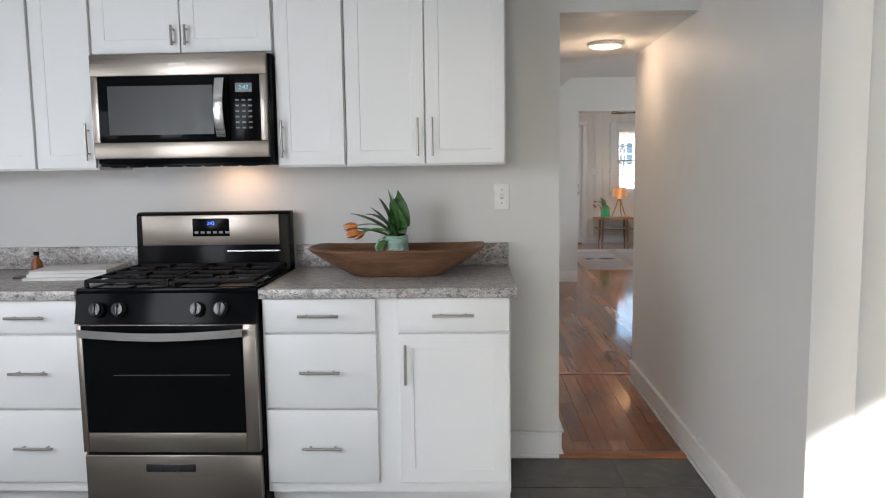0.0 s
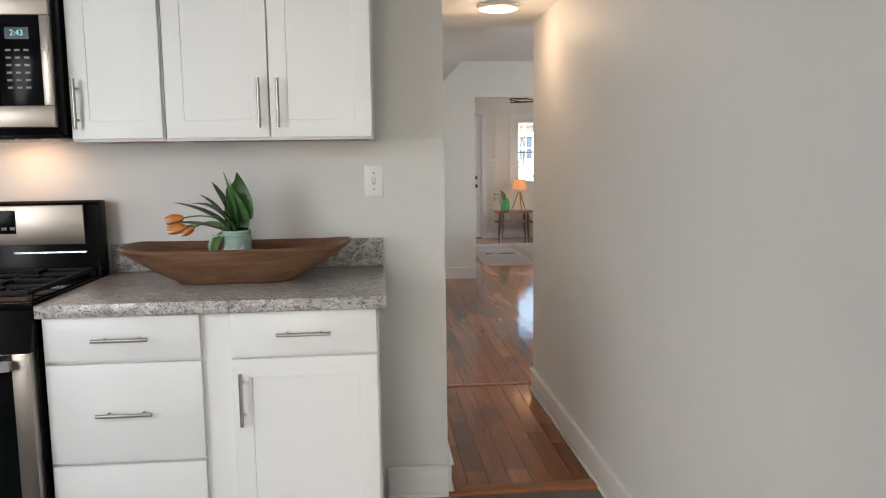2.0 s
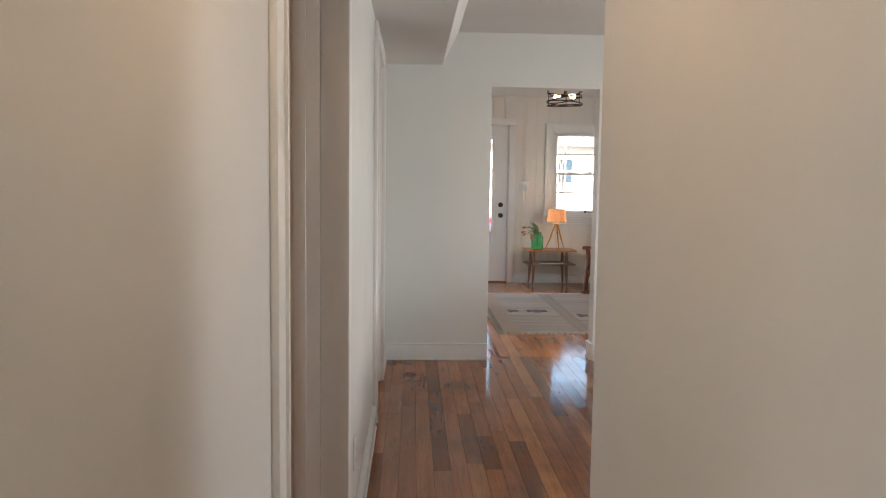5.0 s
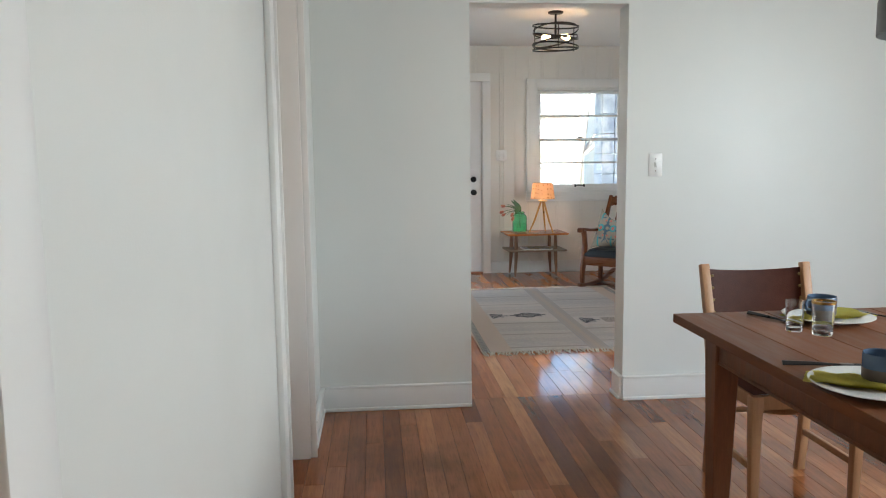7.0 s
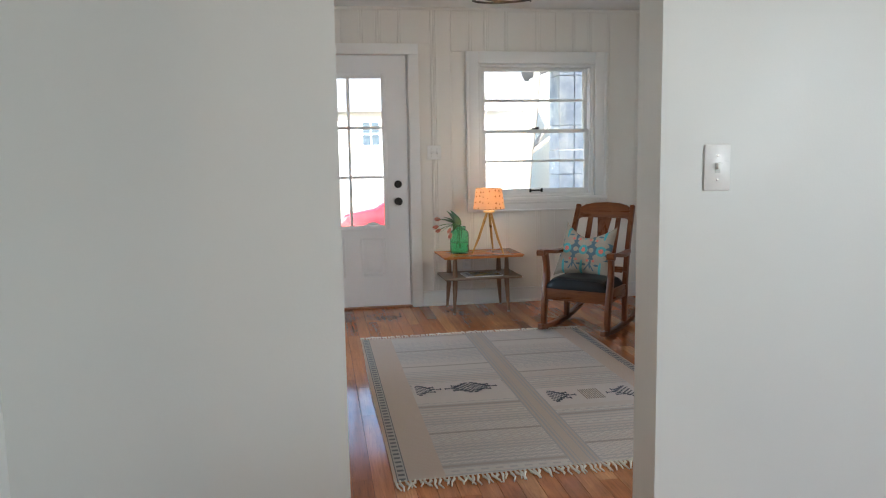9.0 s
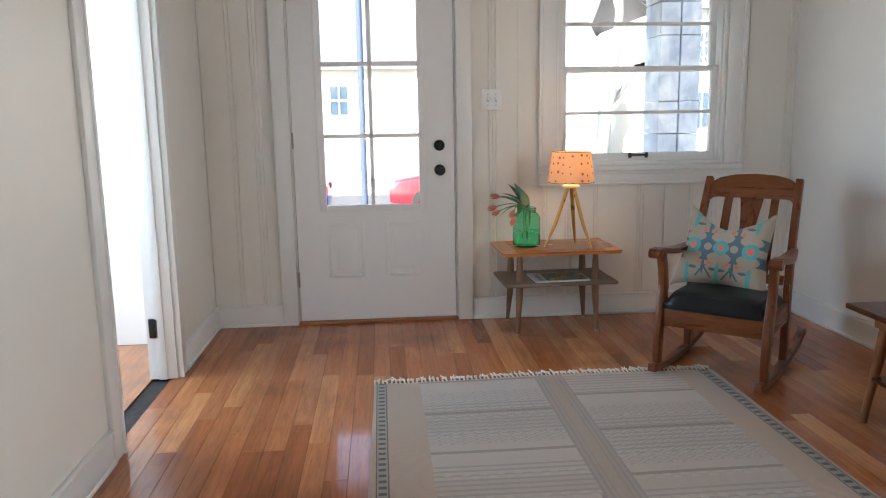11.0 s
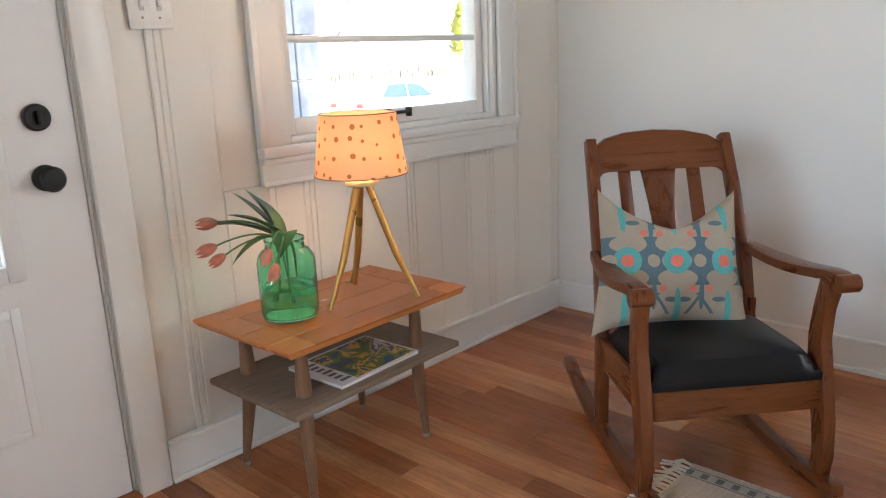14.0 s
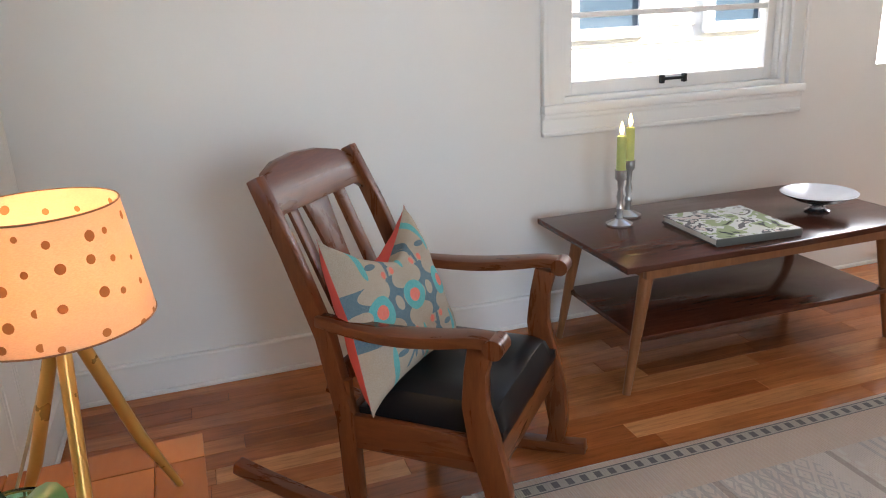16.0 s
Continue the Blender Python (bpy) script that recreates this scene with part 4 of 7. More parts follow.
            lathe(bu, [(0, 0.921), (0.05, 0.921), (0.05, 0.93), (0.036, 0.932), (0.036, 0.941), (0, 0.942)], 24, cx, cy)
            part("burner", bu, IRON, rg, "black burner cap")
        part("grate", gr, IRON, rg, "black cast-iron grate")
    bg = bmesh.new()
    slab(bg, [(-0.115, 0.9), (-0.10, 1.165), (-0.085, 1.178), (-0.03, 1.178), (-0.03, 0.9)], 'x', x0, x1, 0.006)
    back = part("backguard", bg, ENAMEL, rg, "black enamel backguard")
    part("steel_face", box(x0 + 0.035, -0.118, 1.03, x1 - 0.05, -0.104, 1.165, 0.003), STEEL, back, "stainless control face")
    part("clock_panel", box(-1.665, -0.1205, 1.07, -1.485, -0.117, 1.15, 0.001), ENAMEL, back, "black clock panel")
    text_mesh("2:43", 0.022, CLOCKBLUE, back, pose(-1.575, -0.1212, 1.128, 90))
    for i in range(6):
        part("button", box(-1.655 + 0.03 * i, -0.1215, 1.083, -1.637 + 0.03 * i, -0.12, 1.093), KEYGREY, back, "", False)
    part("vent_slot", box(-1.5, -0.116, 1.0, -1.24, -0.11, 1.006), BRIGHTSTEEL, back, "thin bright vent slot", False)
    for x in (x0 + 0.03, x1 - 0.06):
        part("foot", box(x, -0.6, 0.0, x + 0.03, -0.57, 0.035), ENAMEL, rg, "", False)


gas_range()


def switch_plate(name, m, gangs=1, label="white single toggle light switch plate on the wall"):
    """Faces local -y, centred on its origin."""
    sw = thing(name, label, "light switch", m)
    w = 0.07 + 0.046 * (gangs - 1)
    part("plate", box(-w / 2, -0.006, -0.0575, w / 2, -0.0005, 0.0575, 0.003), plain("switch_white", (0.82, 0.82, 0.80), 0.3), sw)
    for g in range(gangs):
        x = (g - (gangs - 1) / 2) * 0.046
        part("toggle", box(x - 0.005, -0.016, -0.004, x + 0.005, -0.006, 0.012, 0.002), plain("toggle_white", (0.8, 0.8, 0.78), 0.3), sw)
        part("bezel", box(x - 0.007, -0.0068, -0.013, x + 0.007, -0.0058, 0.013), plain("bezel_shade", (0.55, 0.55, 0.53), 0.4), sw)
        for z in (-0.03, 0.03):
            sc = bmesh.new()
            lathe(sc, [(0, 0), (0.0035, 0), (0.003, 0.0015), (0, 0.002)], 10)
            part("screw", sc, NICKEL, sw, "", True, pose(x, -0.006, z, 90))


switch_plate("switch_plate", pose(-0.261, 0, 1.228), 1, "white single toggle switch plate on the kitchen wall")
switch_plate("switch_plate", pose(1.779, 5.415, 1.208), 1, "white single toggle switch plate on the dining wall")
switch_plate("switch_plate", pose(1.741, FW, 1.275), 2, "off-white double switch plate painted into the board wall")


def hall_lamp():
    lp = thing("ceiling_lamp", "flush white round hall ceiling light, lit", "ceiling light", pose(0.35, 0.85, 2.035))
    b = bmesh.new()
    lathe(b, [(0, 0), (0.098, 0), (0.102, -0.008), (0.098, -0.018), (0.088, -0.022), (0.082, -0.016), (0, -0.016)], 40)
    part("rim", b, TRIM, lp)
    b = bmesh.new()
    lathe(b, [(0.08, -0.019), (0.07, -0.026), (0.0, -0.03)], 40)
    part("diffuser", b, glow("diffuser_glow", (1.0, 0.8, 0.58), 1.6), lp, "glowing white diffuser")


hall_lamp()

OLDWOOD = wood("old_bowl_wood", (0.085, 0.04, 0.022), (0.29, 0.155, 0.085), 0.55, (1.2, 14, 14), scale=3.0, relief=0.35)


def dough_bowl():
    """A long hand-carved trough with a flat foot and flared ends."""
    bm = bmesh.new()
    seg, L0, W0 = 40, 0.365, 0.155

    def ring(sx, sy, z, lip=0.0):
        out = []
        for i in range(seg):
            a = 2 * math.pi * i / seg
            c, s = math.cos(a), math.sin(a)
            x = sx * abs(c) ** 0.42 * (1 if c > 0 else -1)
            y = sy * abs(s) ** 0.5 * (1 if s > 0 else -1)
            w = 0.004 * math.sin(5 * a + 1) + 0.003 * math.sin(11 * a)
            out.append(bm.verts.new((x + w, y + w * 0.6, z + (lip * 0.3 * abs(c) ** 3 - (0.006 if s < -0.3 else 0.0) * (1 - abs(c) ** 2) + 0.0015 * math.sin(3 * a + 0.5)) * (1 if lip else 0))))
        return out
    rings = [ring(0.178, 0.085, 0.0), ring(0.186, 0.095, 0.006), ring(0.27, 0.12, 0.05), ring(0.345, 0.145, 0.098, 0.008), ring(L0, W0, 0.112, 0.018), ring(L0 - 0.004, W0 - 0.012, 0.12, 0.02),
             ring(L0 - 0.03, W0 - 0.022, 0.113, 0.014), ring(0.26, 0.11, 0.05), ring(0.2, 0.08, 0.026)]
    for a, b in zip(rings, rings[1:]):
        for i in range(seg):
            j = (i + 1) % seg
            bm.faces.new((a[i], a[j], b[j], b[i]))
    bm.faces.new(rings[0][::-1])
    bm.faces.new(rings[-1])
    bmesh.ops.recalc_face_normals(bm, faces=bm.faces[:])
    tagged(part("dough_bowl", bm, OLDWOOD, None, "", True, pose(-0.712, -0.27, 0.9145, 0, 0, 1)), "long hand-carved brown wooden dough bowl on the worktop", "bowl")


dough_bowl()


def leaf(bm, pts, width, fold=0.25):
    """A long tulip leaf along pts; width at its middle."""
    pts = [Vector(p) for p in pts]
    rows = []
    n = len(pts)
    for k, p in enumerate(pts):
        way = (pts[min(k + 1, n - 1)] - pts[max(k - 1, 0)]).normalized()
        side = way.cross(Vector((0, 0, 1)))
        if side.length < 0.1:
            side = Vector((1, 0, 0))
        side.normalize()
        up = side.cross(way)
        u = k / (n - 1)
        w = 1.45 * width * max(0.04, math.sin(math.pi * min(1, 0.12 + 0.88 * u)) ** 0.8) / 2
        rows.append([bm.verts.new(p + side * w + up * w * fold), bm.verts.new(p), bm.verts.new(p - side * w + up * w * fold)])
    for a, b in zip(rows, rows[1:]):
        for i in (0, 1):
            bm.faces.new((a[i], a[i + 1], b[i + 1], b[i]))


def curve_pts(a, b, c, n=9):
    a, b, c = Vector(a), Vector(b), Vector(c)
    return [(1 - t) ** 2 * a + 2 * t * (1 - t) * b + t * t * c for t in (k / n for k in range(n + 1))]


def tulip_head(size, way):
    """A closed tulip along way: six lapped petals in one mesh."""
    bm = bmesh.new()
    for k in range(6):
        a0 = k * math.pi / 3 + (0.0 if k % 2 else 0.1)
        rr = 1.0 if k % 2 else 0.88
        rows = []
        for v in range(7):
            u = v / 6
            r = size * 0.30 * rr * math.sin(math.pi * (0.08 + 0.80 * u)) ** 0.7
            z = size * u
            half = 0.62 * (1 - u ** 3) + 0.03
            rows.append([bm.verts.new((r * math.cos(a0 + d * half), r * math.sin(a0 + d * half), z)) for d in (-1, 0, 1)])
        for a, b in zip(rows, rows[1:]):
            for i in (0, 1):
                bm.faces.new((a[i], a[i + 1], b[i + 1], b[i]))
    rot = Vector(way).to_track_quat('Z', 'Y').to_matrix().to_4x4()
    bmesh.ops.transform(bm, matrix=rot, verts=bm.verts[:])
    return bm


def foliage(name, a, b):
    k = Mat(name, 0.42)
    g = k.noise(k.pos(), 30, 3)
    k.colour(k.ramp(g, [(0.3, a), (0.7, b)]))
    k.p.inputs["Subsurface Weight"].default_value = 0.0
    return k.m


LEAF = foliage("tulip_leaf", (0.035, 0.11, 0.03), (0.085, 0.20, 0.055))
STEM = foliage("tulip_stem", (0.08, 0.19, 0.06), (0.13, 0.26, 0.09))
ORANGE = foliage("orange_petal", (0.62, 0.17, 0.04), (0.80, 0.30, 0.08))
CORAL = foliage("coral_petal", (0.50, 0.13, 0.085), (0.66, 0.26, 0.16))


def tulips(pot, mouth, heads, leaves, petal):
    """heads: (bend point, end); leaves: (bend, tip, width); all from the pot's mouth, as parts of the bouquet."""
    bq = thing("tulip_bouquet", pot, "flowers")
    for bend, end, size in heads:
        pts = curve_pts(mouth, bend, end)
        st = bmesh.new()
        tube(st, pts, 0.0028, 6)
        s = part("stem", st, STEM, bq)
        h = part("blossom", tulip_head(size, pts[-1] - pts[-2]), petal, bq, "closed tulip blossom", True, Matrix.Translation(pts[-1]))
    for bend, tip, w in leaves:
        lf = bmesh.new()
        leaf(lf, curve_pts(mouth, bend, tip), w * 1.3)
        part("leaf", lf, LEAF, bq, "", True)
    return bq


def green_jug():
    jg = thing("jug", "pale sage-green enamel jug in the dough bowl", "jug", pose(-0.715, -0.285, 0.962))
    MINT = plain("mint_enamel", (0.33, 0.47, 0.40), 0.3, vary=0.06)
    b = bmesh.new()
    lathe(b, [(0, 0), (0.046, 0), (0.05, 0.004), (0.049, 0.06), (0.048, 0.085), (0.05, 0.09), (0.047, 0.096), (0.05, 0.101), (0.046, 0.107), (0.048, 0.118), (0.045, 0.12), (0.043, 0.116), (0.043, 0.02), (0, 0.015)], 36)
    part("body", b, MINT, jg)
    b = bmesh.new()
    tube(b, [(-0.046, 0, 0.1), (-0.075, 0, 0.098), (-0.088, 0, 0.07), (-0.078, 0, 0.035), (-0.046, 0, 0.022)], 0.007, 10)
    part("handle", b, MINT, jg)
    b = bmesh.new()
    for k in range(9):
        a = -2.3 + 0.16 * k
        bx(b, 0.0495 * math.cos(a) - 0.004, 0.0495 * math.sin(a) - 0.0012, 0.055, 0.0495 * math.cos(a) + 0.004, 0.0495 * math.sin(a) + 0.001, 0.061 + 0.004 * (k % 3))
    part("lettering", b, plain("faded_print", (0.55, 0.62, 0.58), 0.4), jg, "faded printed writing")


green_jug()
mx, my, mz = -0.715, -0.27, 1.05
tulips("orange tulips with long green leaves in the sage jug", (mx, my, mz),
       [((mx - 0.04, my, mz + 0.10), (mx - 0.165, my - 0.02, mz + 0.075), 0.06), ((mx - 0.03, my - 0.02, mz + 0.08), (mx - 0.15, my - 0.06, mz + 0.05), 0.06),
        ((mx - 0.05, my + 0.02, mz + 0.09), (mx - 0.145, my + 0.03, mz + 0.04), 0.055), ((mx - 0.07, my, mz + 0.06), (mx - 0.075, my - 0.03, mz - 0.03), 0.01)],
       [((mx - 0.01, my, mz + 0.1), (mx - 0.035, my - 0.01, mz + 0.225), 0.045), ((mx + 0.02, my, mz + 0.1), (mx + 0.005, my + 0.01, mz + 0.22), 0.05),
        ((mx + 0.01, my - 0.02, mz + 0.09), (mx - 0.03, my + 0.02, mz + 0.17), 0.045), ((mx - 0.06, my, mz + 0.09), (mx - 0.2, my, mz + 0.125), 0.04), ((mx - 0.07, my, mz + 0.06), (mx - 0.22, my - 0.02, mz + 0.06), 0.035),
        ((mx - 0.05, my + 0.01, mz + 0.12), (mx - 0.14, my, mz + 0.12), 0.04), ((mx - 0.06, my - 0.04, mz + 0.05), (mx - 0.07, my - 0.06, mz - 0.07), 0.03),
        ((mx - 0.03, my - 0.01, mz + 0.11), (mx - 0.075, my, mz + 0.19), 0.045), ((mx - 0.04, my - 0.02, mz + 0.1), (mx - 0.11, my - 0.02, mz + 0.15), 0.042), ((mx + 0.0, my - 0.02, mz + 0.1), (mx - 0.015, my - 0.02, mz + 0.2), 0.05)], ORANGE)


def kitchen_clutter():
    bt = thing("bottle", "small amber glass bottle on the worktop", "bottle", pose(-2.30, -0.24, 0.9145))
    b = bmesh.new()
    lathe(b, [(0, 0), (0.022, 0), (0.023, 0.004), (0.023, 0.06), (0.011, 0.078), (0.011, 0.092), (0, 0.092)], 20)
    part("body", b, plain("amber_glass", (0.20, 0.055, 0.012), 0.15), bt)
    b = bmesh.new()
    lathe(b, [(0, 0.092), (0.012, 0.092), (0.012, 0.108), (0, 0.108)], 16)
    part("cap", b, ENAMEL, bt, "black cap")
    z = 0.9145
    for i, (x, y, rz, w, d, h, c) in enumerate([(-2.11, -0.27, 5, 0.35, 0.24, 0.012, (0.55, 0.53, 0.5)), (-2.1, -0.265, 3, 0.34, 0.23, 0.016, (0.35, 0.36, 0.38)), (-2.105, -0.26, 6, 0.32, 0.23, 0.012, (0.62, 0.6, 0.56))]):
        mg = thing("magazine", "thin magazine in a stack on the worktop", "magazine", pose(x, y, z, 0, 0, rz), "stacked magazines")
        part("page_block", box(-w / 2 + 0.002, -d / 2 + 0.002, 0.0008, w / 2 - 0.002, d / 2 - 0.002, h - 0.0008), plain("paper", (0.7, 0.69, 0.66), 0.8), mg)
        part("cover", box(-w / 2, -d / 2, h - 0.0008, w / 2, d / 2, h, 0.0003), plain("cover_%d" % i, c, 0.3), mg, "glossy printed cover")
        part("back_cover", box(-w / 2, -d / 2, 0.0, w / 2, d / 2, 0.0008, 0.0003), plain("back_%d" % i, c, 0.3), mg)
        z += h
    tr = bmesh.new()
    bx(tr, -2.36, -0.33, 0.9145, -2.28, -0.27, 0.922, 0.003)
    tagged(part("spoon_rest", tr, plain("dark_rest", (0.05, 0.04, 0.035), 0.4)), "small dark spoon rest beside the amber bottle", "spoon rest")


kitchen_clutter()

# ---- living room ----
TABLETOP = wood("side_table_top", (0.36, 0.118, 0.032), (0.52, 0.20, 0.06), 0.24, (1.4, 5, 5), per_object=True, local=False, scale=2.2, relief=0.03)
GREYWOOD = wood("weathered_shelf", (0.13, 0.09, 0.062), (0.29, 0.215, 0.155), 0.6, (1.2, 14, 14), local=False, relief=0.25)
LEGWOOD = wood("side_table_leg", (0.15, 0.075, 0.04), (0.27, 0.15, 0.085), 0.45, (12, 12, 1.2), local=False)


def side_table():
    tb = thing("side_table", "two-tier mid-century wooden side table with tapered legs", "side table", pose(2.043, 9.512, 0, 0, 0, 1.5) @ pose(-2.043, -9.512, 0))
    x0, x1, y0, y1, z = 1.718, 2.367, 9.306, 9.72, 0.470
    top = bmesh.new()
    slab(top, [(x0 + 0.012, z - 0.02), (x1 - 0.012, z - 0.02), (x1, z - 0.006), (x0, z - 0.006)], 'y', y0 + 0.006, y1 - 0.006)
    t = part("tabletop", top, TABLETOP, tb, "orange-brown varnished tabletop", False)
    g = 0.0014
    xs = [x0, x0 + 0.085, x1 - 0.085, x1]
    ys = [y0, y0 + 0.085, y0 + 0.2, y1 - 0.085, y1]
    for i in range(3):
        for j in range(4):
            part("plank", box(xs[i] + g, ys[j] + g, z - 0.0065, xs[i + 1] - g, ys[j + 1] - g, z, 0.001), TABLETOP, t, "", False)
    sh = bmesh.new()
    bx(sh, x0 + 0.022, y0 + 0.024, 0.278, x1 - 0.012, y1 - 0.012, 0.296, 0.004)
    part("shelf", sh, GREYWOOD, tb, "greyed weathered lower shelf")
    for x, y, fx, fy in ((1.83, 9.41, 1.814, 9.385), (2.25, 9.41, 2.26, 9.395), (1.83, 9.655, 1.82, 9.70), (2.25, 9.655, 2.275, 9.70)):
        b = bmesh.new()
        tube(b, [(x, y, 0.295), (x, y, 0.33), (x, y, 0.451)], [0.021, 0.02, 0.014], 14)
        part("post", b, LEGWOOD, tb)
        b = bmesh.new()
        tube(b, [(x, y, 0.279), ((x * 4 + fx) / 5, (y * 4 + fy) / 5, 0.2), (fx, fy, 0.012)], [0.02, 0.019, 0.01], 14)
        lg = part("leg", b, LEGWOOD, tb)
        b = bmesh.new()
        tube(b, [(fx, fy, 0.012), (fx, fy, 0.0)], 0.011, 12)
        part("ferrule", b, NICKEL, lg, "small metal foot")


side_table()


def shade_material():
    k = Mat("dotted_shade", 0.7)
    co = k.pos((1, 1, 1), True)
    sp = k.n.new("ShaderNodeSeparateXYZ")
    k.l.new(co, sp.inputs[0])
    ang = k.math('ARCTAN2', sp.outputs[1], sp.outputs[0])
    cb = k.n.new("ShaderNodeCombineXYZ")
    k.put(cb.inputs[0], k.math('MULTIPLY', ang, 0.115))
    k.put(cb.inputs[1], sp.outputs[2])
    vo = k.node("ShaderNodeTexVoronoi", Vector=cb.outputs[0], Scale=23.0, Randomness=0.6)
    vo.voronoi_dimensions = '2D'
    sepc = k.n.new("ShaderNodeSeparateColor")
    k.l.new(vo.outputs["Color"], sepc.inputs[0])
    rad = k.math('MULTIPLY_ADD', sepc.outputs[0], 0.09, 0.085)
    dot = k.math('LESS_THAN', vo.outputs["Distance"], rad)
    weave = k.noise(k.pos((1, 1, 4)), 260, 2)
    cloth = k.mix(k.ramp(weave, [(0.35, 0.0), (0.65, 1.0)]), (0.80, 0.585, 0.385), (0.87, 0.65, 0.44))
    col = k.mix(dot, cloth, (0.42, 0.20, 0.07))
    k.colour(col)
    n, l = k.n, k.l
    tr = n.new("ShaderNodeBsdfTranslucent")
    k.put(tr.inputs[0], col)
    mx = n.new("ShaderNodeMixShader")
    mx.inputs[0].default_value = 0.5
    l.new(k.p.outputs[0], mx.inputs[1])
    l.new(tr.outputs[0], mx.inputs[2])
    l.new(mx.outputs[0], n["Material Output"].inputs[0])
    return k.m


BRASSWOOD = plain("gold_lacquer", (0.50, 0.27, 0.07), 0.3, 0.55, vary=0.12)
LAMP = (2.124, 9.462)


def table_lamp():
    lp = thing("table_lamp", "lit tripod table lamp with a spotted cream shade", "table lamp", pose(LAMP[0], LAMP[1], 0.4705))
    feet = [(0.09, -0.107), (-0.142, 0.0), (0.062, 0.133)]
    for x, y in feet:
        b = bmesh.new()
        tube(b, [(x, y, 0.0), (x * 0.6, y * 0.6, 0.125), (x * 0.12, y * 0.12, 0.325)], [0.0055, 0.010, 0.0105], 12)
        part("leg", b, BRASSWOOD, lp, "gold lacquered leg")
    b = bmesh.new()
    lathe(b, [(0, 0.322), (0.04, 0.322), (0.046, 0.326), (0.046, 0.334), (0.042, 0.338), (0, 0.342)], 28)
    # the collar's colour is lightened to stand in for light from the bulb
    part("collar", b, plain("bulb_lit_brass", (0.85, 0.68, 0.36), 0.4), lp, "brass collar with the bulb's light put into its pale colour")
    b = bmesh.new()
    lathe(b, [(0, 0.334), (0.017, 0.334), (0.017, 0.38), (0, 0.38)], 16)
    part("socket", b, plain("socket_white", (0.8, 0.78, 0.72), 0.4), lp)
    b = bmesh.new()
    lathe(b, [(0.126, 0.354), (0.103, 0.517), (0.1015, 0.5168), (0.1245, 0.3538)], 56, closed=True)
    part("shade", b, shade_material(), lp, "cream drum shade with tan dots")
    for r, z in ((0.126, 0.354), (0.103, 0.517)):
        b = bmesh.new()
        tube(b, [(r * math.cos(a), r * math.sin(a), z) for a in [2 * math.pi * k / 48 for k in range(49)]], 0.0014, 6, cap=False)
        part("rim", b, plain("shade_rim", (0.25, 0.12, 0.05), 0.6), lp, "thin dark rim")
    b = bmesh.new()
    lathe(b, [(0, 0.385), (0.014, 0.39), (0.026, 0.43), (0.022, 0.455), (0, 0.465)], 20)
    part("bulb", b, glow("bulb_glow", (1.0, 0.66, 0.34), 1.3), lp, "glowing bulb").visible_shadow = False
    b = bmesh.new()
    tube(b, curve_pts((0.012, 0.024, 0.315), (0.05, 0.1, 0.11), (0.063, 0.152, 0.004)) + curve_pts((0.063, 0.152, 0.004), (0.07, 0.2, 0.003), (0.075, 0.24, -0.05)), 0.0028, 6)
    part("cord", b, plain("cord_tan", (0.45, 0.33, 0.2), 0.5), lp, "thin tan cord")


table_lamp()

GREENGLASS = glass("green_glass", (0.42, 0.90, 0.64), 0.02, 1.45)
WATER = glass("vase_water", (0.72, 0.96, 0.82), 0.0, 1.33)
VX, VY = 1.890, 9.512


def vase():
    vs = thing("glass_vase", "green glass jar vase half full of water", "vase", pose(VX, VY, 0.4705))
    b = bmesh.new()
    out = [(0, 0.0), (0.062, 0.0), (0.072, 0.006), (0.076, 0.025), (0.076, 0.152), (0.073, 0.168), (0.063, 0.182), (0.052, 0.19), (0.05, 0.205), (0.053, 0.21), (0.052, 0.216)]
    ins = [(0.048, 0.214), (0.047, 0.192), (0.059, 0.178), (0.069, 0.165), (0.072, 0.15), (0.072, 0.026), (0.068, 0.012), (0.0, 0.009)]
    lathe(b, out + ins, 48)
    bmesh.ops.recalc_face_normals(b, faces=b.faces[:])
    part("jar", b, GREENGLASS, vs).visible_shadow = False
    b = bmesh.new()
    lathe(b, [(0, 0.0105), (0.067, 0.0135), (0.0712, 0.027), (0.0712, 0.088), (0, 0.088)], 40)
    bmesh.ops.recalc_face_normals(b, faces=b.faces[:])
    part("water", b, WATER, vs, "still water").visible_shadow = False


